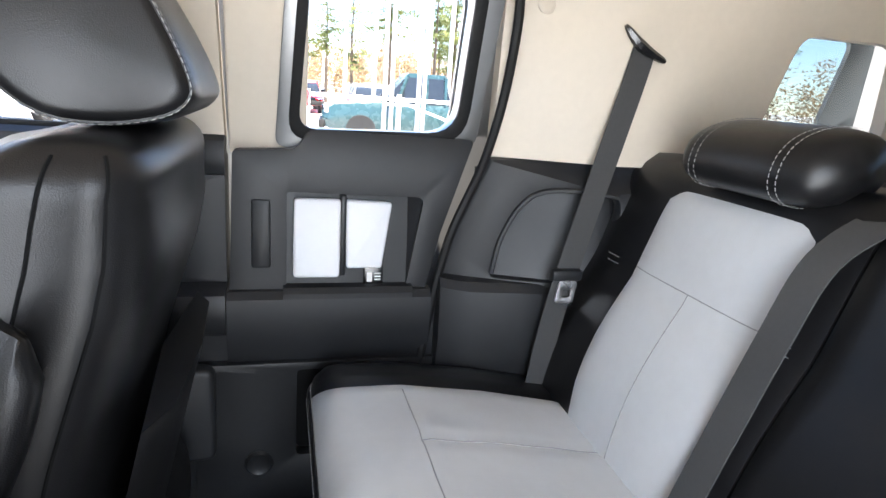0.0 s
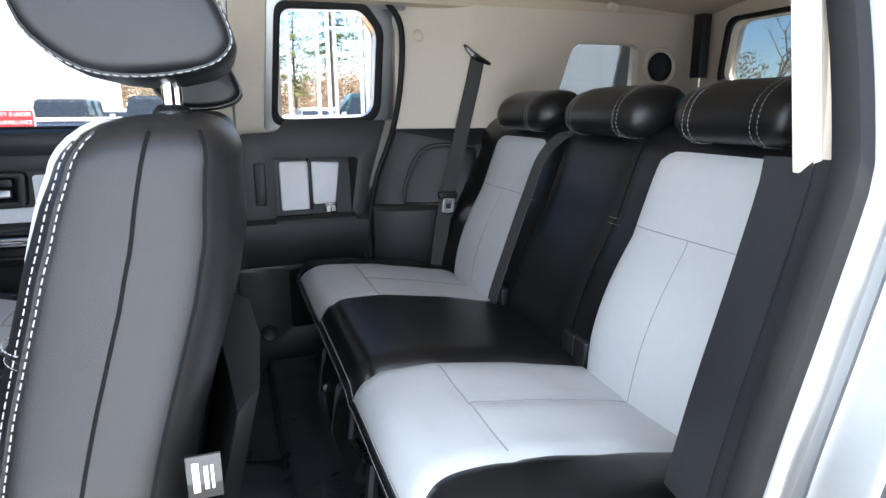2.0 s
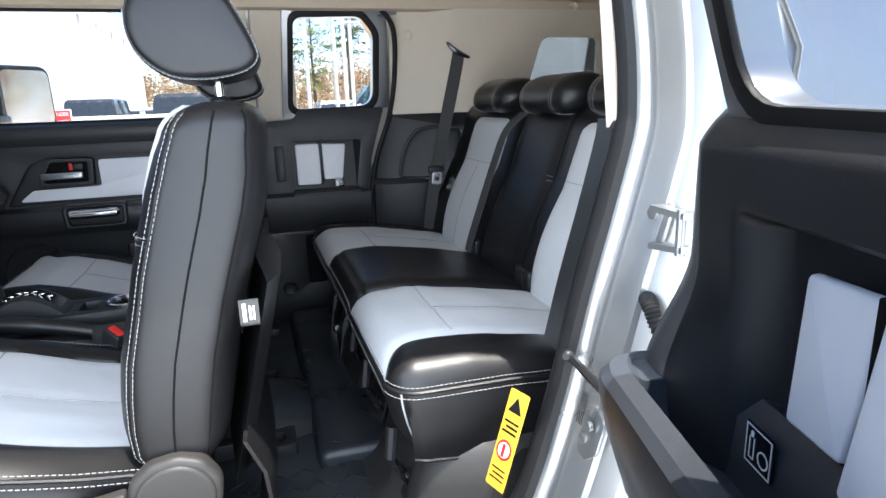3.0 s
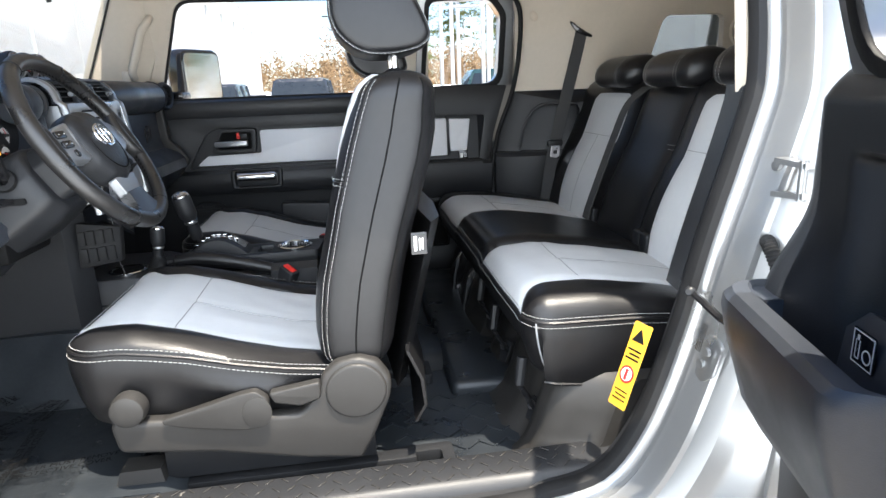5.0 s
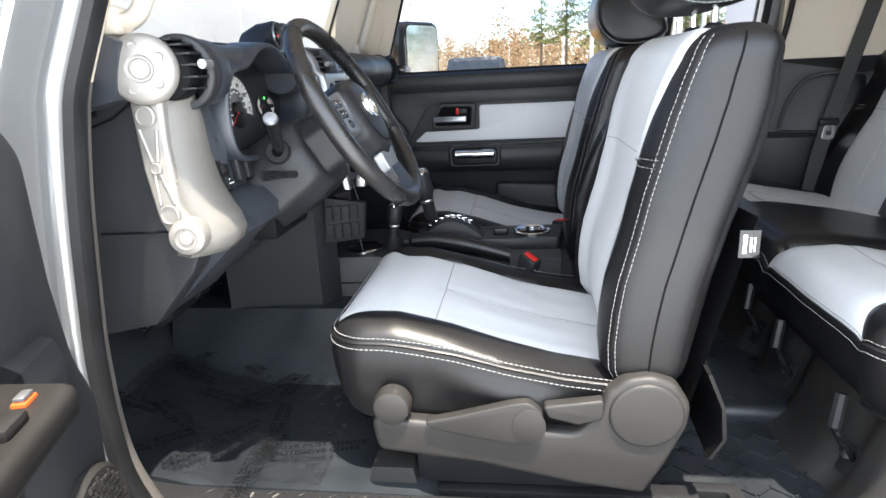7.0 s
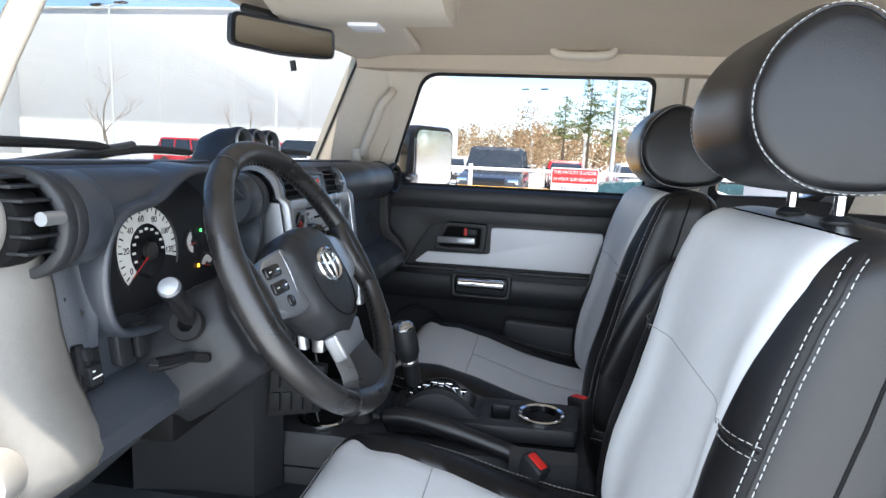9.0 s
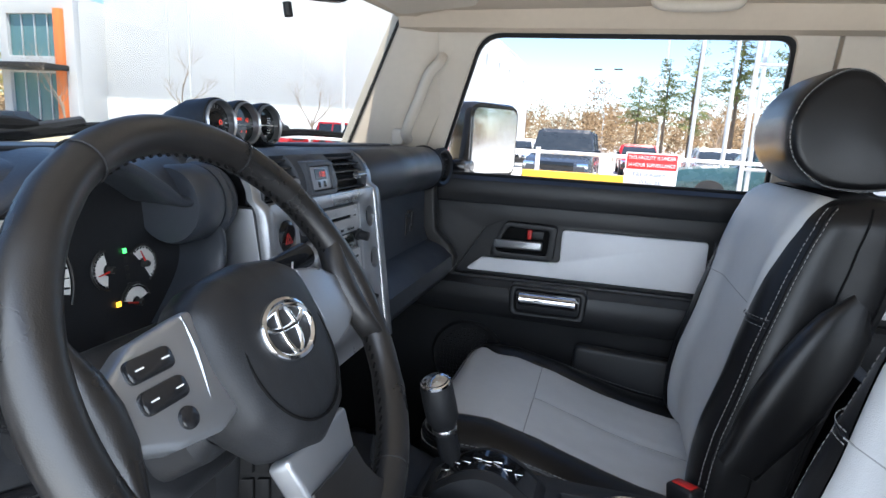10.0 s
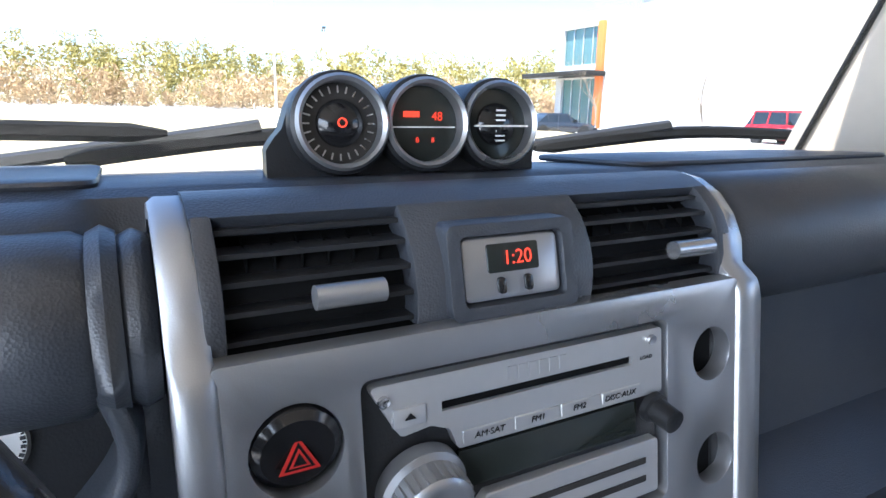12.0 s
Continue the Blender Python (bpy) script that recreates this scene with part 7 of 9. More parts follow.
# hazard and defroster buttons
for (u, v), nm in (((-0.124, 1.185), "hazard_button"), ((-0.120, 1.118), "defrost_button")):
    c = Vector(ST(u, v, 0.004))
    dpart(nm, lathe([(0.0195, -0.006), (0.0195, 0.002), (0.016, 0.0045), (0.002, 0.0035)], facing(c, (1, 0, -0.13)), n=28), M_GLOSS)
for k, (s1, mt) in enumerate(((0.0090, M_RED), (0.0066, M_GLOSS), (0.0046, M_RED), (0.0030, M_GLOSS))):
    dpart("hazard_triangle", plate([(-0.124 - s1, 1.1815 - s1 * 0.55), (-0.124 + s1, 1.1815 - s1 * 0.55), (-0.124, 1.1815 + s1 * 1.2)], thick=0.0004, bev=0, to=lambda u, v, w: ST(u, v, -0.0006 - 0.0003 * k - w)), mt)
dpart("defrost_mark", bars([(-0.127, 1.112, -0.126, 1.124), (-0.121, 1.112, -0.120, 1.124), (-0.115, 1.112, -0.114, 1.124)], lambda u, v, w: ST(u, v, -0.0006 - w)), M_PAPER)
# radio
RT = lambda u, v, w: ST(u, v, w + 0.002)
dpart("radio_body", plate(rrect(-0.094, 1.101, 0.096, 1.208, 0.005), thick=0.02, bev=0.002, to=lambda u, v, w: ST(u, v, w + 0.008)), M_PLAST)
top = rpoly([(-0.091, 1.204), (0.094, 1.204), (0.094, 1.165), (-0.046, 1.165), (-0.050, 1.176), (-0.060, 1.180), (-0.076, 1.178)], [0.003, 0.003, 0.003, 0.003, 0.004, 0.004, 0.004])
dpart("radio_top", plate(top, [rpoly([(-0.054, 1.1855), (0.070, 1.1855), (0.070, 1.1905), (-0.054, 1.1905)], 0.0006)], thick=0.008, bev=0.0004, seg=1, to=RT), M_RADIO, "silver radio face")
# disc slot's inner shade given by a near-black block
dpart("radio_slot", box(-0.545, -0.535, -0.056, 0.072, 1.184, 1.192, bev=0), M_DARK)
dpart("radio_low", plate(rpoly([(-0.086, 1.104), (0.091, 1.104), (0.091, 1.137), (-0.030, 1.137), (-0.050, 1.118)], 0.003), thick=0.008, bev=0.0005, seg=1, to=RT), M_RADIO)
for k in range(2):
    dpart("radio_groove", bars([(-0.035 + 0.01 * k, 1.113 + 0.011 * k, 0.080, 1.1165 + 0.011 * k)], lambda u, v, w: ST(u, v, 0.0018 - w)), M_SHIELD)
dpart("radio_display", plate(rrect(-0.045, 1.142, 0.075, 1.162, 0.002), thick=0.003, bev=0.0005, to=lambda u, v, w: ST(u, v, w + 0.004)), M_LCD, "dark green radio display")
RTXT = Matrix.Rotation(radians(7.4), 4, "Y") @ TEXT


def rlabel(txt, u, v, size, m=M_GLOSS):
    at(dash, words("radio_text", txt, size, Matrix.Translation(Vector(ST(u, v, 0.0017))) @ RTXT, m, None, 0.0002))


for u0, u1 in ((-0.0435, -0.0135), (-0.0125, 0.0165), (0.0175, 0.0455), (0.0465, 0.0760)):
    dpart("radio_button", plate(rrect(u0, 1.1665, u1, 1.1735, 0.001), thick=0.004, bev=0.0004, seg=1, to=lambda u, v, w: ST(u, v, w + 0.0012)), M_RADIO)
for txt, u in (("AM·SAT", -0.028), ("FM1", 0.002), ("FM2", 0.030), ("DISC·AUX", 0.060)):
    at(dash, words("radio_text", txt, 0.0052, Matrix.Translation(Vector(ST(u, 1.170, 0.0008))) @ RTXT, M_GLOSS, None, 0.0002))
rlabel("LOAD", 0.081, 1.188, 0.0035)
for i in range(6):
    dpart("maker_mark", bars([(-0.016 + 0.0066 * i, 1.1935, -0.0112 + 0.0066 * i, 1.2005)], lambda u, v, w: ST(u, v, 0.0018 - w)), M_RADIO)
for u, v in ((-0.084, 1.197), (0.085, 1.198)):
    dpart("radio_screw", lathe([(0.003, 0), (0.003, 0.002), (0.001, 0.001)], facing(ST(u, v, 0.002), (1, 0, -0.1)), n=12), M_STEEL)
dpart("eject_button", plate(rrect(-0.080, 1.183, -0.063, 1.192, 0.001), thick=0.003, bev=0.0004, to=lambda u, v, w: ST(u, v, w + 0.0005)), M_RADIO)
dpart("eject_mark", plate([(-0.0745, 1.1868), (-0.0685, 1.1868), (-0.0715, 1.1898)], thick=0.0004, bev=0, to=lambda u, v, w: ST(u, v, -w)), M_GLOSS)
vk = [(0.0225, -0.004), (0.0225, 0.004), (0.0195, 0.006), (0.0188, 0.018), (0.0165, 0.0205), (0.014, 0.021), (0.002, 0.0215)]
dpart("volume_knob", lathe(vk, facing(ST(-0.066, 1.150, 0.004), (1, 0, -0.13)), n=36), M_SILVER, "silver volume knob")
rg = bmesh.new()
for i in range(30):
    a = 2 * math.pi * i / 30
    add(rg, box(-0.0005, 0.0005, -0.0006, 0.0006, 0, 0.011, bev=0, m=facing(ST(-0.066, 1.150, 0.004), (1, 0, -0.13)) @ Matrix.Translation((0.0192 * math.cos(a), 0.0192 * math.sin(a), 0.0065))))
dpart("knob_ribs", rg, M_SILVER)
dpart("tune_knob", lathe([(0.0095, 0), (0.0095, 0.004), (0.0075, 0.005), (0.007, 0.018), (0.002, 0.0185)], facing(ST(0.085, 1.158, 0.002), (1, 0, -0.13)), n=20), M_PLAST)
# heater knobs
for i, (u, v) in enumerate(knobs):
    c = ST(u, v, 0.006)
    dpart("heater_dial", lathe([(0.0295, -0.01), (0.0295, -0.001), (0.020, -0.001), (0.0185, 0.012), (0.015, 0.0145), (0.002, 0.0145)], facing(c, (1, 0, -0.13)), n=32), M_PLAST)
    dpart("heater_grip", box(-0.004, 0.004, -0.018, 0.018, 0.008, 0.024, bev=0.003, m=facing(c, (1, 0, -0.13)) @ Matrix.Rotation(radians(20 + 40 * i), 4, "Z")), M_PLAST)
dpart("heater_arc", tube([ST(knobs[1][0] + 0.024 * math.cos(radians(a)), knobs[1][1] + 0.024 * math.sin(radians(a)), 0.0055) for a in range(-30, 100, 10)], 0.0016, n=5), M_RED)
dpart("small_knob", lathe([(0.0095, -0.006), (0.0095, 0.003), (0.007, 0.006), (0.002, 0.006)], facing(ST(0.048, 1.078, 0.004), (1, 0, -0.13)), n=20), M_PLAST)

# gauge pod on the dash top
pod = thing("gauge_pod", "three round gauges in a dark pod on the dash", "gauge pod", (-0.7, 0, 1.283))
XS = [(-0.79, 0.45, 0.3), (-0.76, 0.80, 0.75), (-0.72, 0.96, 0.97), (-0.688, 1.0, 1.0)]
PY = (-0.052, 0.008, 0.067)


def pod_top(y):
    z = 1.318
    for c in PY:
        d = abs(y - c)
        if d < 0.034:
            z = max(z, 1.316 + math.sqrt(0.034 ** 2 - d ** 2) * 0.95)
    edge = max(0, abs(y - 0.005) - 0.082) / 0.022
    return z - 0.020 * min(1, edge) ** 2


loops = []
for x, kw, kh in XS:
    l = []
    for i in range(41):
        y = -0.098 + 0.206 * i / 40
        l.append((x, 0.005 + (y - 0.005) * kw, 1.277 + (pod_top(y) - 1.277) * kh))
    l += [(x, 0.005 + 0.103 * kw, 1.272), (x, 0.005 - 0.103 * kw, 1.272)]
    loops.append(l)
at(pod, part("pod_shell", loft(loops), M_TRIM, None, "", smooth=50))
for k, c in enumerate(PY):
    G = facing((-0.690, c, 1.316), (1, -0.05, 0.10))
    gz = at(pod, part("gauge_barrel", ring([(0.032, -0.01), (0.0335, 0.010), (0.0325, 0.016), (0.029, 0.018), (0.0275, 0.012), (0.0270, 0.004), (0.002, 0.004), (0.002, -0.01)], G, n=36), M_TRIM))
    at(pod, part("gauge_ring", ring([(0.0295, 0.014), (0.0305, 0.020), (0.0285, 0.0225), (0.0262, 0.020), (0.0258, 0.010), (0.0295, 0.010)], G, n=40), M_SILVER, None, "satin metal ring"))
    at(pod, part("gauge_face", lathe([(0.0258, 0.008), (0.0258, 0.0095), (0.001, 0.0095)], G, n=36), M_SHIELD if k == 0 else M_LCD))
    if k != 1:
        at(pod, part("gauge_globe", lathe([(0.0155, 0.009), (0.0150, 0.0125), (0.011, 0.0155), (0.005, 0.017), (0.001, 0.0172)], G, n=28), M_GLOSS))
    GP = lambda u, v, w: G @ Vector((u, v, 0.0108 + w))
    if k == 0:
        tk = bmesh.new()
        for i in range(24):
            a = 2 * math.pi * i / 24
            add(tk, box(-0.0005, 0.0005, -0.0022, 0.0022, 0.0096, 0.0101, bev=0, m=G @ Matrix.Rotation(a, 4, "Z") @ Matrix.Translation((0, 0.0215, 0))))
        at(pod, part("compass_ticks", tk, M_STEEL))
        at(pod, part("compass_mark", lathe([(0.0032, 0.0165), (0.0032, 0.0178), (0.0022, 0.0178), (0.0022, 0.0165)], G, n=20), M_REDG))
    elif k == 1:
        # local x axis of G points down or sideways; text is set in the car's axes
        for txt, dy, dz, sz in (("48", 0.010, 0.006, 0.0085), ("8", -0.006, -0.010, 0.005), ("8", 0.006, -0.010, 0.005)):
            at(pod, words("gauge_digits", txt, sz, Matrix.Translation((-0.6785 - dz * 0.1, c + dy, 1.316 + dz)) @ TEXT, M_REDG, None, 0.0001))
        at(pod, part("gauge_bars", bars([(c - 0.016, 1.3215, c - 0.004, 1.3255)], lambda u, v, w: (-0.679 + w, u, v)), M_REDG))
        at(pod, part("gauge_line", bars([(c - 0.024, 1.3145, c + 0.024, 1.3153)], lambda u, v, w: (-0.679 + w, u, v)), M_PAPER))
    else:
        at(pod, part("level_line", bars([(c - 0.023, 1.3155, c + 0.023, 1.3167)], lambda u, v, w: (-0.672 + w, u, v)), M_PAPER))
        at(pod, part("level_marks", bars([(c - 0.004, 1.3195 + 0.0035 * i, c + 0.004, 1.3207 + 0.0035 * i) for i in range(3)] + [(c - 0.004, 1.3120 - 0.0035 * i, c + 0.004, 1.3132 - 0.0035 * i) for i in range(3)], lambda u, v, w: (-0.6735 + w, u, v)), M_PAPER))

# ---- steering wheel, column and stalks ----
wheel = thing("steering_wheel", "black leather steering wheel with silver spokes", "steering wheel", (-0.41, -0.37, 1.15))
WM = Matrix.Translation((-0.41, -0.37, 1.15)) @ Matrix.Rotation(radians(-30), 4, "Y") @ TEXT


def wpart(name, bm, material, label="", smooth=45):
    bm.transform(WM)
    return at(wheel, part(name, bm, material, None, label, smooth))


rim_pts = [(0.180 * math.cos(a), 0.180 * math.sin(a), 0) for a in [2 * math.pi * i / 72 for i in range(72)]]
wpart("rim", tube(rim_pts, [0.0165 if 25 < i % 72 < 66 else 0.0155 for i in range(72)], n=14, closed=True), M_WHEEL, "worn glossy black leather rim")
th = bmesh.new()
for i in range(110):
    a = 2 * math.pi * i / 110
    r0, dz = 0.1645, 0.006
    add(th, box(-0.0012, 0.0012, -0.0016, 0.0042, -0.0011, 0.0011, bev=0, m=Matrix.Rotation(a + 0.02, 4, "Z") @ Matrix.Translation((r0, 0, -0.003)) @ Matrix.Rotation(0.5, 4, "X")))
wpart("rim_lacing", th, M_DARK)
for a in (62, 118, 242, 298):
    ra = radians(a)
    wpart("rim_seam", tube([(0.180 * math.cos(ra) + 0.0162 * math.cos(q) * math.cos(ra), 0.180 * math.sin(ra) + 0.0162 * math.cos(q) * math.sin(ra), 0.0162 * math.sin(q)) for q in [2 * math.pi * i / 20 for i in range(20)]], 0.0009, n=4, closed=True), M_RUBBER)
padl = []
PAD = rpoly([(-0.071, 0.048), (-0.042, 0.062), (0.0, 0.067), (0.042, 0.062), (0.071, 0.048), (0.075, 0.0), (0.067, -0.048), (0.043, -0.080), (0.0, -0.092), (-0.043, -0.080), (-0.067, -0.048), (-0.075, 0.0)], 0.028)
for z, k in ((-0.045, 0.80), (-0.022, 0.985), (-0.004, 1.0), (0.008, 0.975), (0.016, 0.90), (0.021, 0.77), (0.0235, 0.60), (0.0250, 0.35), (0.0254, 0.02)):
    padl.append([(u * k, v * k, z) for u, v in PAD])
wpart("hub_pad", loft(padl), M_PLAST, "black airbag cover", smooth=60)
wpart("pad_groove", tube([(0.054 * math.cos(a), -0.012 + 0.058 * math.sin(a), 0.0212 - 0.0012 * math.sin(a)) for a in [2 * math.pi * i / 48 for i in range(48)]], 0.0013, n=5, closed=True), M_DARK)
# emblem drawn as plain ovals
EC, EZ = 0.002, 0.0256
for nm, a, b, dv, r in (("emblem", 0.0315, 0.0225, 0.0, 0.0034), ("emblem_inner", 0.0105, 0.0195, 0.0, 0.0026), ("emblem_bar", 0.0265, 0.0085, 0.0095, 0.0026)):
    wpart(nm, tube([(a * math.cos(t), EC + dv + b * math.sin(t), EZ) for t in [2 * math.pi * i / 40 for i in range(40)]], r, n=8, closed=True), M_CHROME, "plain chrome oval")
for s in (-1, 1):
    wpart("spoke", plate(rpoly([(s * 0.064, 0.047), (s * 0.118, 0.040), (s * 0.154, 0.020), (s * 0.156, -0.014), (s * 0.120, -0.030), (s * 0.084, -0.036), (s * 0.064, -0.030)], 0.008), thick=0.022, bev=0.005, seg=3, to=lambda u, v, w: (u, v, -0.010 + w - abs(u) * 0.05)), M_SILVER, "satin silver spoke")
    # raised edges of the spoke and the leather thumb rest where it meets the rim
    wpart("spoke_edge", tube(smooth_curve([(s * 0.076, 0.043, 0.0065), (s * 0.078, 0.015, 0.0075), (s * 0.088, -0.030, 0.0050)], 6), 0.0018, n=6), M_SILVER)
    wpart("thumb_rest", loft([[(s * (0.172 - d * (0.5 + 0.5 * math.cos(q))), v, 0.0135 * math.sin(q)) for q in [2 * math.pi * i / 14 for i in range(14)]] for v, d in ((0.066, 0.010), (0.048, 0.018), (0.030, 0.028), (0.010, 0.032), (-0.012, 0.030), (-0.032, 0.022), (-0.052, 0.012))]), M_WHEEL, smooth=70)
wpart("spoke", plate(rpoly([(-0.050, -0.080), (0.050, -0.080), (0.040, -0.118), (-0.040, -0.118)], 0.006), thick=0.020, bev=0.005, seg=3, to=lambda u, v, w: (u, v, -0.010 + w + (v + 0.07) * 0.12)), M_SILVER, "satin silver lower spoke")
wpart("spoke_root", loft([[(k * a, v, c - 0.002) for a, c in ((-1, -0.012), (-0.92, 0.009), (0, 0.013), (0.92, 0.009), (1, -0.012), (0, -0.016))] for v, k in ((-0.114, 0.040), (-0.132, 0.042), (-0.150, 0.052), (-0.164, 0.070), (-0.176, 0.100))]), M_WHEEL, smooth=60)
for j in range(2):
    v0 = 0.016 - 0.020 * j
    wpart("wheel_button", plate(rrect(-0.134, v0, -0.097, v0 + 0.015, 0.006), thick=0.006, bev=0.002, to=lambda u, v, w: (u, v, 0.0035 + w)), M_GLOSS)
    for du in (-0.126, -0.105):
        wpart("button_mark", bars([(du - 0.003, v0 + 0.007, du + 0.003, v0 + 0.008)], lambda u, v, w: (u, v, 0.0098 + w)), M_PAPER)
wpart("wheel_button", plate(circ(-0.107, -0.016, 0.0075, 20), thick=0.006, bev=0.002, to=lambda u, v, w: (u, v, 0.0035 + w)), M_GLOSS)
colm = thing("steering_column", "black plastic column shroud with stalks", "steering column", (-0.55, -0.37, 1.1))
CMx = lambda l: [(-0.41 - 0.866 * d + 0.5 * v * 0 - v * 0.5, -0.37 + u, 1.15 - 0.5 * d + v * 0.866) for u, v, d in l]
at(colm, part("shroud", loft([CMx([(u * k, v * k - 0.01, d) for u, v in rpoly([(-0.062, -0.055), (0.062, -0.055), (0.070, 0.02), (0.05, 0.055), (-0.05, 0.055), (-0.070, 0.02)], 0.02)]) for d, k in ((0.045, 0.80), (0.055, 0.94), (0.12, 1.0))]), M_PLAST))
COV = ((0.094, 0.076, -0.074, 0.046), (0.100, 0.084, -0.083, 0.053), (0.13, 0.090, -0.092, 0.056), (0.19, 0.100, -0.100, 0.055), (0.25, 0.115, -0.100, 0.050), (0.30, 0.125, -0.095, 0.045))
at(colm, part("column_cover", loft([CMx([(u, v, d) for u, v in rpoly([(-w, lo + 0.03), (-w * 0.6, lo), (w * 0.6, lo), (w, lo + 0.03), (w * 1.02, 0.0), (w * 0.8, hi), (-w * 0.8, hi), (-w * 1.02, 0.0)], 0.03)]) for d, w, lo, hi in COV]), M_PLAST, None, "moulded charcoal cover round the column", smooth=60))
SR = facing((-0.536, -0.466, 1.096), (0.1, -1, 0.35))
at(colm, part("stalk_boot", ring([(0.010, 0.004), (0.020, 0.004), (0.022, 0.0), (0.020, -0.01), (0.008, -0.01)], SR, n=20), M_RUBBER))
at(colm, part("tilt_slot", plate(rrect(-0.016, -0.006, 0.016, 0.006, 0.005), thick=0.003, bev=0, to=lambda u, v, w: (-0.522 + u, -0.4665 - w + u * 0.2, 1.055 + v)), M_DARK))
for pts, r, nm in (([(-0.536, -0.455, 1.092), (-0.530, -0.478, 1.113), (-0.522, -0.508, 1.140), (-0.515, -0.530, 1.157)], [0.0095, 0.0105, 0.0125, 0.0135], "turn_stalk"), ([(-0.528, -0.460, 1.055), (-0.536, -0.505, 1.060), (-0.540, -0.528, 1.064)], [0.006, 0.009, 0.009], "tilt_lever"), ([(-0.50, -0.32, 1.145), (-0.490, -0.26, 1.165), (-0.475, -0.185, 1.180)], [0.009, 0.013, 0.014], "wiper_stalk")):
    at(colm, part(nm, tube(pts, r, n=14), M_GLOSS))
at(colm, part("stalk_tip", lathe([(0.0130, -0.002), (0.0118, 0.003), (0.0105, 0.005), (0.003, 0.006)], facing((-0.5155, -0.529, 1.1565), (0.2, -0.72, 0.60))), M_SILVER))
at(colm, part("stalk_marks", bars([(-0.225, 1.172, -0.222, 1.180), (-0.240, 1.170, -0.232, 1.172), (-0.205, 1.176, -0.198, 1.182)], lambda u, v, w: (-0.4685 + w, u, v)), M_PAPER))
# key fob hanging by the stack
kf = thing("key_fob", "black key with a silver tag hanging from the column", "key", (-0.455, -0.22, 1.05))
at(kf, part("key_head", box(-0.475, -0.455, -0.245, -0.215, 1.02, 1.07, bev=0.006, seg=3), M_GLOSS))
at(kf, part("key_tag", box(-0.470, -0.450, -0.222, -0.196, 0.985, 1.018, bev=0.003), M_STEEL, None, "knurled silver tag"))
at(kf, part("key_blade", tube([(-0.49, -0.25, 1.075), (-0.465, -0.23, 1.05)], 0.004), M_STEEL))
# ---- centre console and levers ----
cons = thing("centre_console", "black centre console with shifter gate and cup holders", "centre console", (-0.3, 0, FLOOR))


def cpart(name, bm, material, label="", smooth=38.0):
    return at(cons, part(name, bm, material, None, label, smooth))


# base body, wider at the front
cpart("console_body", loft([[(x, y, z) for y, z in ((-wl, 0.55), (-wl, zt - 0.03), (-wl + 0.012, zt - 0.004), (-wl + 0.03, zt), (wr - 0.03, zt), (wr - 0.012, zt - 0.004), (wr, zt - 0.03), (wr, 0.55))] for x, wl, wr, zt in ((-0.60, 0.145, 0.15, 0.800), (-0.46, 0.142, 0.15, 0.800), (-0.41, 0.13, 0.14, 0.790), (-0.36, 0.11, 0.13, 0.775), (0.0, 0.09, 0.12, 0.770), (0.02, 0.085, 0.115, 0.74))]), M_TRIM)
cpart("console_seam", tube([(-0.60, -0.146, 0.735), (-0.44, -0.142, 0.735)], 0.002, n=5), M_DARK)
# raised trim plate
tp = rpoly([(-0.385, -0.055), (-0.02, -0.050), (-0.005, 0.075), (-0.385, 0.085)], 0.012)
cup_h, tray_h = circ(-0.085, 0.012, 0.042, 32), rrect(-0.185, -0.02, -0.145, 0.045, 0.006)
gate_h = rrect(-0.365, -0.022, -0.215, 0.048, 0.01)
cpart("trim_plate", plate(tp, [cup_h, tray_h, gate_h], thick=0.03, bev=0.004, seg=2, to=lambda u, v, w: (u, v, 0.780 + w + (u + 0.4) * 0.02)), M_PLAST)
# near-black filler under the plate's openings, shade put into its colour
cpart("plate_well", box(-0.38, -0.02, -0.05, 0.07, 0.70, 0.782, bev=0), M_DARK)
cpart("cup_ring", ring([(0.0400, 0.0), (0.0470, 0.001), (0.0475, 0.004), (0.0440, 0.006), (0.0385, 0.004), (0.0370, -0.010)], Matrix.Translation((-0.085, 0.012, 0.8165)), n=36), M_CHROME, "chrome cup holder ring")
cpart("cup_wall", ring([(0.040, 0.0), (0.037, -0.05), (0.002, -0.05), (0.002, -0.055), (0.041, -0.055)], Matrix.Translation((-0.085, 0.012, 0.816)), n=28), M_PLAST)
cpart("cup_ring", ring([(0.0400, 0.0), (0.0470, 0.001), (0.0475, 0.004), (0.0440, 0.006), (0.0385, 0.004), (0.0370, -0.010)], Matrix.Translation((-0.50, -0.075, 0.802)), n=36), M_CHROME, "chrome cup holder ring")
# no hole here: a near-black disc paints the shade of the cup's depth
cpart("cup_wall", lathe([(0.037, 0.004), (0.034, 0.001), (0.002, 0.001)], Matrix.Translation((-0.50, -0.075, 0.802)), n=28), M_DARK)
# domed shifter gate
gd = []
for i in range(13):
    t = i / 12
    x = -0.375 + 0.175 * t
    zt = 0.806 + 0.050 * math.sin(math.pi * t)
    gd.append([(x, -0.032, 0.79), (x, -0.030, zt), (x, -0.018, zt + 0.004), (x, 0.048, zt + 0.004), (x, 0.060, zt), (x, 0.062, 0.79)])
cpart("gate_dome", loft(gd), M_TRIM, smooth=50)
gl2 = []
for i in range(15):
    t = 0.10 + 0.80 * i / 14
    x = -0.375 + 0.175 * t
    gl2.append([(x, y, 0.806 + 0.050 * math.sin(math.pi * t) + 0.0055 + d) for y, d in ((-0.012, 0), (0.042, 0), (0.042, -0.002), (-0.012, -0.002))])
cpart("gate_plate", loft(gl2), M_GLOSS, "gloss gate plate with a stepped slot")
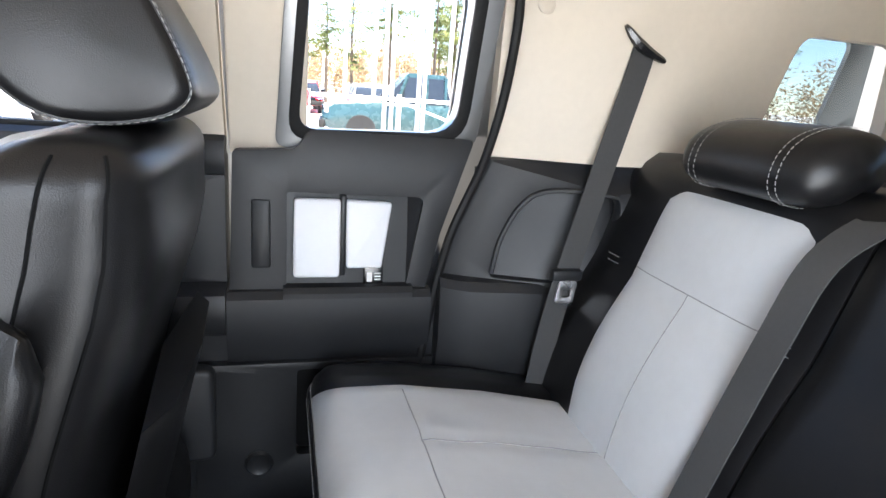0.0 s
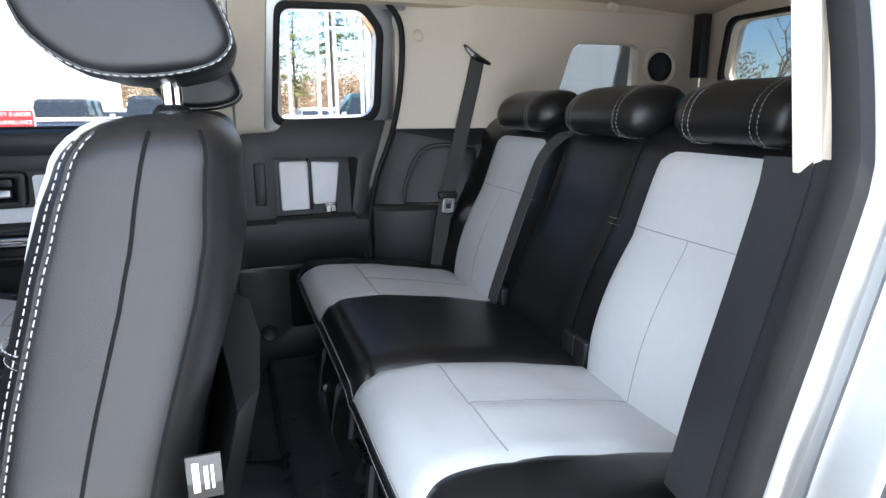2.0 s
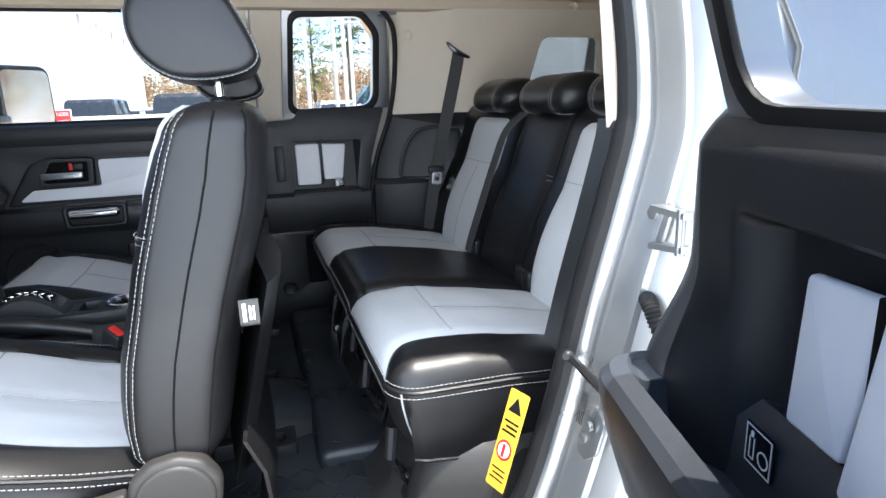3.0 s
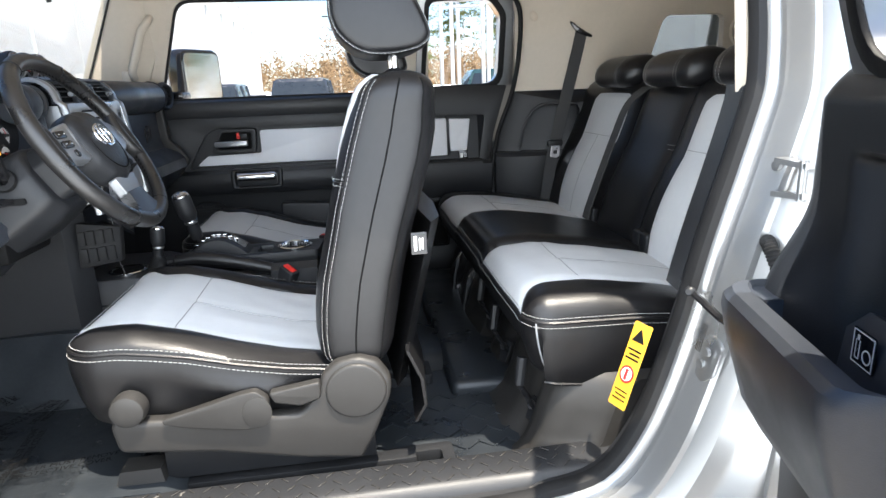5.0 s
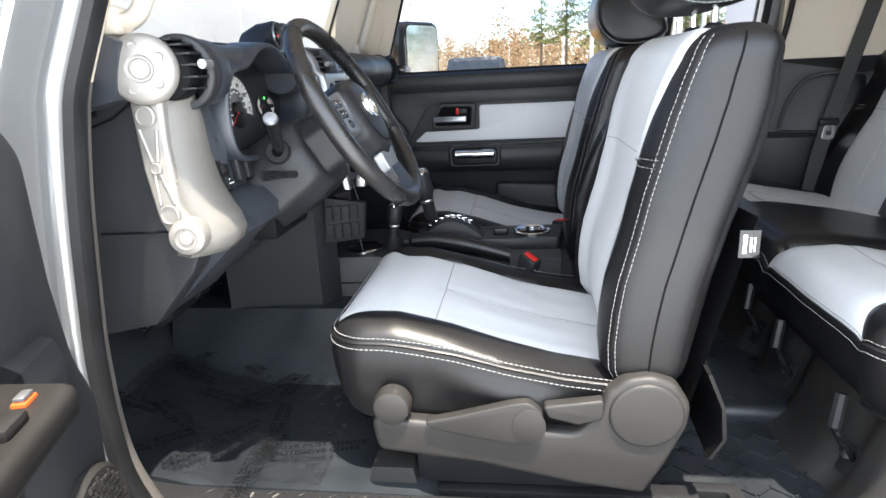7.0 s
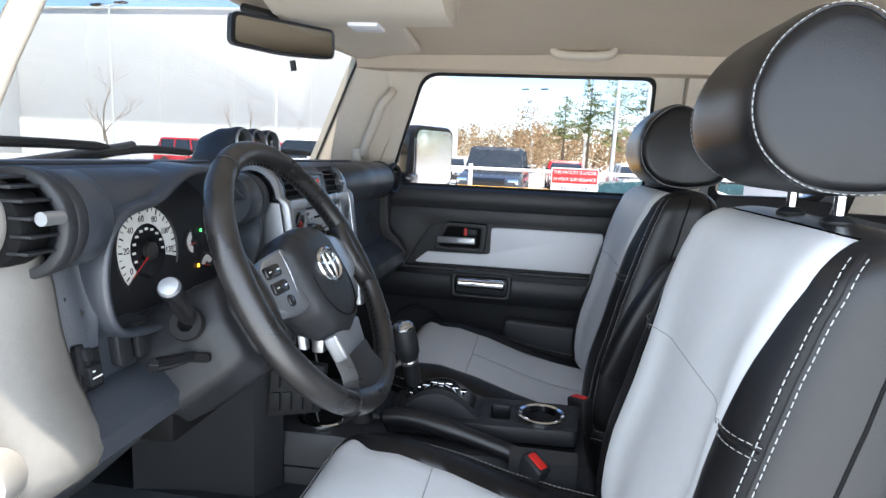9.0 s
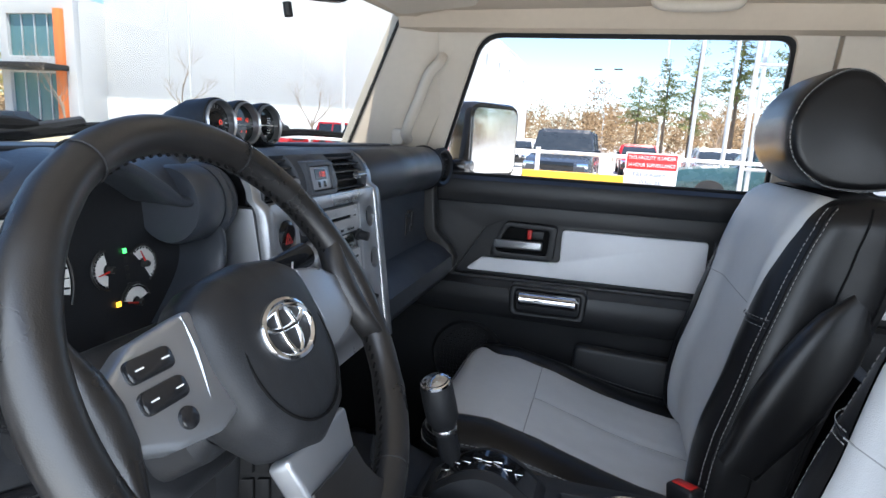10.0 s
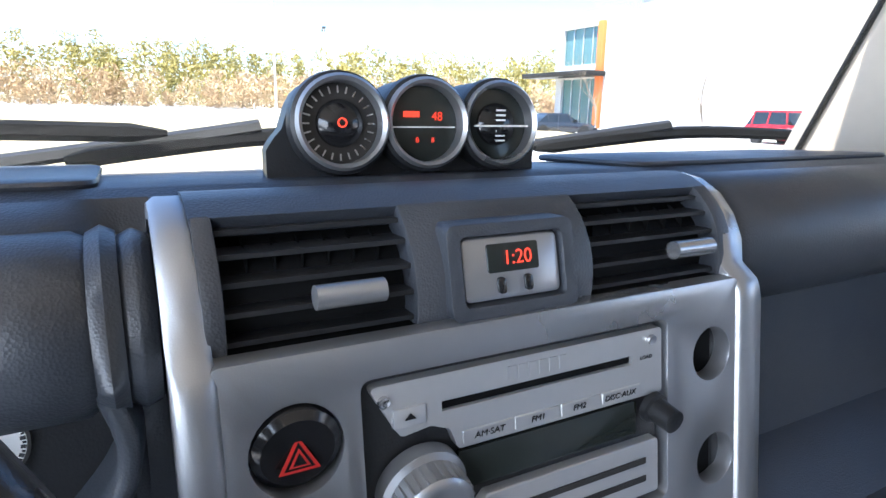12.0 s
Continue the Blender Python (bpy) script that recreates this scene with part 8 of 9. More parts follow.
for i in range(8):
    t = 0.16 + 0.085 * i
    x = -0.375 + 0.175 * t
    zz = 0.806 + 0.050 * math.sin(math.pi * t) + 0.0068
    cpart("gate_slot", box(x - 0.008, x + 0.008, 0.008 + 0.006 * (i % 2), 0.020 + 0.006 * (i % 2), zz - 0.001, zz + 0.0012, bev=0.0005), M_DARK)
    cpart("gate_edge", box(x - 0.007, x + 0.007, 0.0055 + 0.006 * (i % 2), 0.007 + 0.006 * (i % 2), zz - 0.0005, zz + 0.002, bev=0.0004), M_CHROME)


def lever(name, label, base, top, r, cap):
    lv = thing(name, label, "gear lever", base)
    b, t = Vector(base), Vector(top)
    d = (t - b)
    L = d.length
    prof2 = [(0.0045, 0), (0.0045, 0.14 * L), (r * 0.62, 0.15 * L), (r * 0.70, 0.25 * L), (r * 0.66, 0.42 * L), (r * 0.72, 0.46 * L), (r * 0.72, 0.50 * L), (r * 0.80, 0.54 * L), (r * 0.98, 0.60 * L), (r, 0.70 * L), (r * 0.98, 0.93 * L), (r * 0.86, 0.985 * L), (r * 0.80, L), (0.002, 1.005 * L)]
    at(lv, part("lever", lathe(prof2, facing(b, d), n=22), M_PLAST))
    at(lv, part("collar", lathe([(r * 0.74, 0.455 * L), (r * 0.78, 0.47 * L), (r * 0.78, 0.50 * L), (r * 0.74, 0.51 * L)], facing(b, d), n=22), M_STEEL))
    if cap:
        at(lv, part("cap", lathe([(r * 0.92, 0.94 * L), (r * 0.90, 0.985 * L), (r * 0.6, 1.02 * L), (0.002, 1.03 * L)], facing(b, d), n=22), M_CHROME, None, "polished metal cap"))
    return lv


lever("shift_lever", "automatic shift lever with a round metal-capped knob", (-0.338, 0.016, 0.835), (-0.364, -0.018, 0.985), 0.0235, True)
lever("transfer_lever", "short black transfer-case lever", (-0.437, -0.035, 0.80), (-0.427, -0.035, 0.905), 0.018, True)
cpart("lever_boot", lathe([(0.035, 0), (0.026, 0.012), (0.014, 0.03), (0.010, 0.05), (0.002, 0.05)], Matrix.Translation((-0.437, -0.035, 0.795)), n=18), M_RUBBER)
hb = thing("handbrake", "black leather handbrake lever, let down", "handbrake", (-0.2, -0.09, 0.78))
at(hb, part("handbrake_grip", tube(smooth_curve([(-0.385, -0.075, 0.818), (-0.33, -0.078, 0.823), (-0.25, -0.085, 0.812), (-0.16, -0.09, 0.79), (-0.08, -0.092, 0.765)], 5), [0.012] + [0.0185] * 10 + [0.016] * 10, n=12), M_BLACK))
at(hb, part("release_button", tube([(-0.402, -0.074, 0.816), (-0.386, -0.075, 0.818)], 0.008), M_PLAST))
at(hb, part("brake_gaiter", loft([[(x, -0.115 + y, z) for y, z in ((0, 0.74), (0.0, 0.785), (0.02, 0.80), (0.045, 0.785), (0.045, 0.74))] for x in (-0.14, -0.02)]), M_PLAST))
# kick panel left of the tunnel and the switch bank
cpart("tunnel_side", loft([[(x, y, z) for x, y in ((-0.80, -0.225), (-0.70, -0.205), (-0.583, -0.200), (-0.57, -0.185), (-0.55, -0.15), (-0.80, -0.14))] for z in (0.66, 0.70, 0.80, 0.98)]), M_TRIM)
cpart("tunnel_slope", loft([[(x, y, z) for y, z in ((-0.14, 0.70), (-0.224, 0.70), (-0.242, 0.66), (-0.262, 0.58), (-0.285, 0.52), (-0.33, FLOOR - 0.005), (-0.14, FLOOR - 0.005))] for x in (-0.95, -0.70, -0.50)]), M_MAT, smooth=60)
cpart("switch_bank", plate(rpoly([(-0.555, 0.845), (-0.470, 0.850), (-0.462, 0.935), (-0.548, 0.955)], 0.005), thick=0.02, bev=0.003, to=lambda u, v, w: (u - 0.01, -0.185 + w + (u + 0.55) * 0.4, v)), M_RUBBER)
for r2 in range(2):
    for c2 in range(4):
        u = -0.547 + 0.018 * c2
        cpart("bank_switch", plate(rrect(u, 0.858 + 0.042 * r2, u + 0.014, 0.892 + 0.042 * r2, 0.002), thick=0.006, bev=0.001, to=lambda a, b, w: (a - 0.01, -0.190 + w + (a + 0.55) * 0.4, b)), M_RUBBER)
cpart("cable", tube(smooth_curve([(-0.50, -0.10, 0.80), (-0.505, -0.12, 0.87), (-0.49, -0.14, 0.93), (-0.50, -0.15, 0.99)], 5), 0.0016, n=5), M_BELT, "thin grey cable")
# buckles
for pos, lean, lab in (((-0.090, -0.122, 0.790), (0.35, -0.3, 1), "driver's black buckle with a red button"), ((-0.003, 0.132, 0.815), (-0.1, 0.1, 1), "passenger's black buckle with a red button")):
    bk = thing("seat_belt_buckle", lab, "buckle", pos)
    M = facing(pos, lean)
    at(bk, part("buckle_body", box(-0.016, 0.016, -0.024, 0.024, -0.085, 0.0, bev=0.006, seg=3, m=M), M_PLAST))
    at(bk, part("buckle_button", box(-0.009, 0.009, -0.018, 0.018, -0.008, 0.0025, bev=0.003, m=M), M_RED, None, "red release button"))
# pedals
for nm, y, x, w in (("brake_pedal", -0.360, -0.872, 0.05), ("throttle_pedal", -0.255, -0.880, 0.026)):
    pe = thing(nm, "black rubber pedal on a steel arm", "pedal", (x, y, 0.7))
    M = pose(x, y, 0.735, 0, -35, 0)
    at(pe, part("pedal_pad", box(-0.045, 0.045, -w, w, -0.008, 0.008, bev=0.006, m=M), M_RUBBER))
    rb2 = bmesh.new()
    for i in range(6):
        add(rb2, box(-0.038 + i * 0.014, -0.032 + i * 0.014, -w * 0.9, w * 0.9, 0.008, 0.012, bev=0.001, m=M))
    at(pe, part("pad_ribs", rb2, M_STEEL))
    at(pe, part("pedal_arm", tube([(x - 0.02, y, 0.73), (x - 0.10, y, 0.80), (x - 0.14, y, 0.95)], 0.010), M_PLAST))
# firewall carpet
fw = thing("firewall", "dark carpet closing the footwells", "firewall", (-1.0, 0, FLOOR), kind="structure")
at(fw, part("footwell_slope", loft([[(x, y, z) for x, z in ((-0.80, FLOOR), (-0.92, 0.55), (-1.0, 0.72), (-1.02, 1.2), (-1.1, 1.2), (-1.1, 0.4), (-0.8, 0.4))] for y in (-0.74, 0.75)]), M_MAT))
# film over the driver's floor with its printing
film = thing("floor_film", "clear wrinkled protective film printed with black words", "floor film", (-0.55, -0.45, FLOOR))
rnd = random.Random(5)


def film_z(x, y):
    base = 0.537 + max(0, -0.70 - x) * 0.19 + max(0, -0.84 - x) * 0.17
    # creases run out from the trodden middle
    a = math.atan2(y + 0.44, x + 0.60)
    d = math.hypot(x + 0.60, y + 0.44)
    fan = 1.3 * abs(noise.noise(Vector((math.cos(a) * 3.2, math.sin(a) * 3.2, d * 2.0))))
    return base + 0.016 * fan * min(1, d * 6) + 0.010 * abs(noise.noise(Vector((x * 9, y * 9, 1.3)))) + 0.007 * abs(noise.noise(Vector((x * 24, y * 24, 4.1)))) + 0.003 * abs(noise.noise(Vector((x * 60, y * 60, 2.1))))


g = [[(x, y, film_z(x, y)) for y in np.linspace(-0.640 + 0.015 * math.sin(x * 23) - 0.02 * soft(-0.60, -0.47, x), -0.14, 110)] for x in np.linspace(-0.96, -0.465, 110)]
filmm = bpy.data.materials.new("clear_film")
filmm.use_nodes = True
fn = filmm.node_tree.nodes
fn.remove(fn["Principled BSDF"])
f1, f2, f3 = fn.new("ShaderNodeBsdfTransparent"), fn.new("ShaderNodeBsdfGlossy"), fn.new("ShaderNodeMixShader")
f2.inputs["Roughness"].default_value = 0.05
f3.inputs[0].default_value = 0.17
filmm.node_tree.links.new(f1.outputs[0], f3.inputs[1])
filmm.node_tree.links.new(f2.outputs[0], f3.inputs[2])
filmm.node_tree.links.new(f3.outputs[0], fn["Material Output"].inputs[0])
at(film, part("film", loft(g, caps=False, closed=False), filmm, None, "", smooth=20))
for x, y, a in ((-0.90, -0.50, 70), (-0.80, -0.50, 55), (-0.86, -0.34, 62), (-0.70, -0.55, -40), (-0.74, -0.40, 68), (-0.60, -0.49, 8), (-0.60, -0.61, 4), (-0.68, -0.36, -30), (-0.78, -0.24, 50), (-0.50, -0.55, -80), (-0.62, -0.28, -8), (-0.90, -0.20, 40), (-0.82, -0.60, -50)):
    o = words("film_print", "DEALER MUST REMOVE\nPROTECTIVE COVER", 0.0185, Matrix.Translation((x, y, film_z(x, y) + 0.010)) @ Matrix.Rotation(radians(a + 90), 4, "Z"), M_DARK, None, 0.0001)
    at(film, o)
scrap = thing("paper_scrap", "small torn white paper on the film", "paper", (-0.775, -0.16, 0.57))
at(scrap, part("scrap", plate([(-0.790, -0.165), (-0.772, -0.170), (-0.762, -0.148), (-0.778, -0.140)], thick=0.001, bev=0, to=lambda u, v, w: (u, v, film_z(-0.776, -0.155) + 0.008 + w + (u + 0.776) * 0.4)), M_PAPER))


# ---- outside: lot, fence, parked cars, building, trees ----
M_ASPH = mat("asphalt", (0.30, 0.295, 0.285), 0.85, var=0.3, vscale=0.5, bump=0.5, bscale=60, col2=(0.48, 0.475, 0.465), bdist=0.01)
M_SNOW = mat("snow", (0.78, 0.80, 0.83), 0.7, var=0.06, vscale=0.6, bump=0.6, bscale=6, bdist=0.05)
M_WALL = mat("building_panel", (0.52, 0.52, 0.52), 0.7, var=0.06, vscale=0.12)
M_WALLW = mat("building_white", (0.74, 0.74, 0.73), 0.7, var=0.04, vscale=0.3)
M_BGLASS = mat("building_glass", (0.10, 0.20, 0.21), 0.08, var=0.1, spec=0.8)
M_ORANGE = mat("orange_frame", (0.75, 0.20, 0.05), 0.5, var=0.05)
M_GALV = mat("galvanised", (0.62, 0.63, 0.64), 0.45, metal=0.4, var=0.1, vscale=5)
M_POLE = mat("pole_grey", (0.60, 0.60, 0.58), 0.5, var=0.08, vscale=3)
M_BARK = mat("bark", (0.10, 0.075, 0.055), 0.9, var=0.3, vscale=4, bump=0.6, bscale=25, bdist=0.02)
M_TWIG = mat("twig", (0.30, 0.235, 0.175), 0.9, var=0.25, vscale=3)
M_NEEDLE = mat("needles", (0.05, 0.085, 0.028), 0.8, var=0.5, vscale=0.9, col2=(0.17, 0.18, 0.05))
M_BRUSH = mat("brush", (0.13, 0.085, 0.045), 0.9, var=0.3, vscale=0.6, col2=(0.25, 0.165, 0.085))
M_TYRE = mat("tyre", (0.02, 0.02, 0.02), 0.7, var=0.2)
M_RIM = mat("alloy", (0.5, 0.5, 0.52), 0.35, metal=0.8)
M_CGLASS = mat("car_glass", (0.02, 0.025, 0.03), 0.05, var=0.1, spec=0.7)
M_SIGNRED = mat("sign_red", (0.65, 0.03, 0.03), 0.5, var=0.05)
M_SIGNW = mat("sign_white", (0.82, 0.82, 0.82), 0.5, var=0.03)
M_SIGNBLUE = mat("sign_slate", (0.16, 0.20, 0.30), 0.5, var=0.05)
M_LAMP = mat("tail_red", (0.45, 0.01, 0.01), 0.2)

gbm = bmesh.new()
rings = [0, 3, 6, 10, 16, 25, 40, 70, 120, 220, 500, 1500]
loops = []
for r0 in rings[1:]:
    loops.append([(r0 * math.cos(a), r0 * math.sin(a), GROUND + (max(0, r0 - 25) * 0.012 if r0 < 400 else 4.5) * max(0, -math.cos(a)) + 0.02 * noise.noise(Vector((r0 * math.cos(a) * 0.2, r0 * math.sin(a) * 0.2, 0)))) for a in [2 * math.pi * i / 64 for i in range(64)]])
gbm = loft(loops, caps=False)
cv = [v for v in gbm.verts[:64]]
gbm.faces.new(cv)
ground = tagged(part("ground", gbm, M_ASPH), "pale salted asphalt lot stretching to the horizon", "ground", kind="structure")


M_STRAW = mat("dry_grass", (0.34, 0.28, 0.17), 0.9, var=0.25, vscale=0.4, bump=0.6, bscale=30, col2=(0.50, 0.43, 0.28), bdist=0.03)


def snow_patch(cx, cy, rx, ry, h, seed, grass=False):
    loops2 = []
    for k, hh in ((1.0, 0.0), (0.93, 0.45), (0.75, 0.85), (0.4, 1.0), (0.05, 1.0)):
        l = []
        for i in range(40):
            a = 2 * math.pi * i / 40
            w = 1 + 0.28 * noise.noise(Vector((math.cos(a) * 1.6, math.sin(a) * 1.6, seed)))
            x, y = cx + rx * k * w * math.cos(a), cy + ry * k * w * math.sin(a)
            rr = math.hypot(x, y)
            base = GROUND + max(0, rr - 25) * 0.012 * max(0, -x / max(rr, 1))
            l.append((x, y, base - 0.03 + h * hh * (1 + 0.3 * noise.noise(Vector((x * 0.9, y * 0.9, seed))))))
        loops2.append(l)
    if grass:
        return tagged(part("grass_verge", loft(loops2), M_STRAW, None, "", smooth=70), "pale dry winter grass verge beside the lot", "grass", group="grass verges")
    ob = part("snow_bank", loft(loops2), M_SNOW, None, "", smooth=70)
    return tagged(ob, "patch of old white snow on the lot", "snow", group="snow banks")


for i, (cx, cy, rx, ry, h) in enumerate(((-26, -6, 14, 22, 0.35), (-55, -10, 22, 45, 0.6), (-30, 20, 12, 6, 0.3), (2.5, 8.6, 2.6, 0.9, 0.10), (6.5, 7.6, 2.4, 1.0, 0.14), (-8, 26, 10, 2, 0.2), (9, 16, 7, 2, 0.2), (-14, 10, 5, 4, 0.12), (14, 30, 12, 3, 0.2))):
    snow_patch(cx, cy, rx, ry, h, i * 3.7, i < 3)

# warehouse with a glazed entrance
wh = thing("warehouse", "large pale grey warehouse with a glazed entrance", "building", (-25, 45, GROUND))


def hpart(name, bm, m, label=""):
    return at(wh, part(name, bm, m, None, label))


WT = 10.4
hpart("wall_front", box(-38.2, -11.2, 38.4, 38.9, GROUND, WT, bev=0.03), M_WALL)
hpart("wall_side", plate([(38.9, GROUND), (80, GROUND), (80, WT), (38.9, WT)], [[(u, 6.2), (u + 1.1, 6.2), (u + 1.1, 8.4), (u, 8.4)] for u in (52, 58, 64, 70, 75)], thick=0.4, bev=0, to=lambda u, v, w: (-11.2 - w, u, v)), M_WALLW)
for u in (52, 58, 64, 70, 75):
    hpart("window", box(-11.55, -11.45, u, u + 1.1, 6.2, 8.4, bev=0), M_BGLASS)
hpart("roof", box(-38.2, -11.2, 38.9, 80, WT - 0.4, WT - 0.1, bev=0), M_WALL)
hpart("coping", box(-38.3, -11.1, 38.3, 38.95, WT, WT + 0.15, bev=0.02), M_POLE)
for i in range(4):
    x = -32.5 + i * 5.6
    hpart("panel_joint", box(x - 0.03, x + 0.03, 38.36, 38.40, GROUND, WT, bev=0), M_POLE)
hpart("base_course", box(-38.25, -11.15, 38.30, 38.40, GROUND, 2.6, bev=0.02), M_WALLW)
hpart("parapet_line", box(-38.25, -11.15, 38.33, 38.40, 2.6, 2.75, bev=0.01), M_POLE)
# entrance tower
hpart("tower", plate([(-45.2, GROUND), (-38.2, GROUND), (-38.2, 9.6), (-45.2, 9.6)], [[(-44.4, 5.4), (-39.6, 5.4), (-39.6, 8.4), (-44.4, 8.4)], [(-44.4, 0.3), (-39.6, 0.3), (-39.6, 4.2), (-44.4, 4.2)]], thick=0.5, bev=0.02, to=lambda u, v, w: (u, 35.6 + w, v)), M_WALL)
hpart("tower_side", box(-45.2, -44.9, 36.1, 45, GROUND, 9.6, bev=0.02), M_WALL)
hpart("tower_side", box(-38.5, -38.2, 36.1, 38.6, GROUND, 9.6, bev=0.02), M_WALL)
for z0, z1 in ((5.4, 8.4), (0.3, 4.2)):
    for i in range(4):
        x = -44.4 + 1.2 * i
        hpart("pane", box(x + 0.03, x + 1.17, 35.85, 35.9, z0, z1, bev=0), M_BGLASS)
        hpart("mullion", box(x - 0.04, x + 0.04, 35.75, 35.9, z0, z1, bev=0.01), M_GALV)
hpart("orange_frame", box(-39.65, -39.05, 35.2, 35.62, GROUND, 8.7, bev=0.03), M_ORANGE, "orange upright beside the glazing")
hpart("canopy", box(-47.5, -38.8, 33.4, 35.6, 4.35, 4.75, bev=0.04), M_SHIELD, "flat dark canopy")


def lamp_post(x, y, h, heads=2):
    lp = thing("street_lamp", "tall grey parking-lot lamp post with flat heads", "street lamp", (x, y, GROUND), group="lot lamps")
    at(lp, part("base", lathe([(0.28, 0), (0.28, 0.7), (0.25, 0.75), (0.05, 0.75)], Matrix.Translation((x, y, GROUND)), n=14), M_WALL))
    at(lp, part("pole", tube([(x, y, GROUND + 0.5), (x, y, GROUND + h)], [0.085, 0.055], n=8), M_POLE))
    for k in range(heads):
        s = 1 - 2 * k
        at(lp, part("arm", tube([(x, y, GROUND + h - 0.1), (x + s * 0.7, y - 0.2 * s, GROUND + h)], 0.035, n=6), M_POLE))
        at(lp, part("lamp_head", box(-0.38, 0.38, -0.16, 0.16, -0.05, 0.07, bev=0.03, m=pose(x + s * 0.95, y - 0.27 * s, GROUND + h + 0.02, 0, 0, -15)), M_SHIELD))
    return lp


for x, y, h, n in ((-24.5, 30.5, 9.0, 2), (-12.3, 25.5, 11.5, 1), (3.2, 46, 9.0, 2), (-1.0, 62, 8.5, 2), (-52, 16, 8, 2), (-40, 9, 8, 1), (10, 52, 8, 1)):
    lamp_post(x, y, h, n)


def pole(x, y, h, r=0.065):
    p = thing("utility_pole", "plain pale pole standing in the verge", "pole", (x, y, GROUND), group="poles")
    at(p, part("shaft", tube([(x, y, GROUND - 0.1), (x + 0.05, y, GROUND + h)], [r, r * 0.75], n=8), M_POLE))
    at(p, part("cap", lathe([(r * 0.9, 0), (r * 0.8, 0.05), (0.01, 0.06)], Matrix.Translation((x + 0.05, y, GROUND + h)), n=10), M_GALV))


for x, y, h in ((3.9, 15, 9), (4.6, 15.5, 10), (5.6, 16, 9.5), (2.9, 17.5, 8), (2.2, 19, 7), (6.6, 18, 9), (8.6, 17, 9)):
    pole(x, y, h)


# fence of white pipe with warning signs, and a yellow barrier
fe = thing("pipe_fence", "white pipe gate and fence along the lot", "fence", (0, 7.1, GROUND))
for x in (-6.2, -3.4, -1.05, 1.75, 4.3, 7.0):
    at(fe, part("post", tube([(x, 7.14, GROUND), (x, 7.14, 1.22)], 0.03, n=8), M_SIGNW))
for z in (1.16, 0.30):
    at(fe, part("rail", tube([(-6.2, 7.14, z), (7.0, 7.14, z)], 0.022, n=8), M_SIGNW))
for x0, x1 in ((1.75, 4.3), (-3.4, -6.2), (4.3, 7.0)):
    at(fe, part("brace", tube([(x0, 7.14, 1.14), (x1, 7.14, 0.32)], 0.016, n=8), M_SIGNW))


def notice(x, z0):
    sg = thing("notice_sign", "white and red surveillance notice on the fence", "sign", (x, 7.08, z0), group="fence notices")
    w, h = 0.62, 0.50
    at(sg, part("sign_board", box(x - w / 2, x + w / 2, 7.085, 7.095, z0, z0 + h, bev=0.004), M_SIGNW))
    at(sg, part("sign_band", box(x - w / 2 + 0.012, x + w / 2 - 0.012, 7.081, 7.085, z0 + 0.30, z0 + h - 0.012, bev=0.001), M_SIGNRED, None, "red band"))
    R = Matrix.Rotation(radians(90), 4, "X")
    for txt, zz, sz, m in (("THIS FACILITY IS UNDER", 0.44, 0.062, M_SIGNW), ("24 HOUR SURVEILLANCE", 0.35, 0.062, M_SIGNW), ("TRESPASSERS", 0.235, 0.075, M_SIGNBLUE), ("WILL BE", 0.145, 0.075, M_SIGNBLUE), ("PROSECUTED", 0.055, 0.075, M_SIGNBLUE)):
        o = words("sign_text", txt, sz, Matrix.Translation((x, 7.079, z0 + zz)) @ R, m, None, 0.001)
        fac = min(1.0, 0.56 / max(0.01, o.dimensions.x))
        o.data.transform(Matrix.Translation((x, 0, 0)) @ Matrix.Diagonal((fac, 1, 1, 1)) @ Matrix.Translation((-x, 0, 0)))
        at(sg, o)


notice(0.36, 0.72)
notice(-2.15, 0.78)
yb = thing("barrier_block", "yellow painted barrier block behind the car", "barrier", (-0.4, 6.6, GROUND))
at(yb, part("block", loft([[(x, y, z) for y, z in ((6.40, GROUND), (6.46, 0.45), (6.5, 0.945), (6.7, 0.945), (6.74, 0.45), (6.8, GROUND))] for x in (-1.15, 0.03)]), M_YEL))


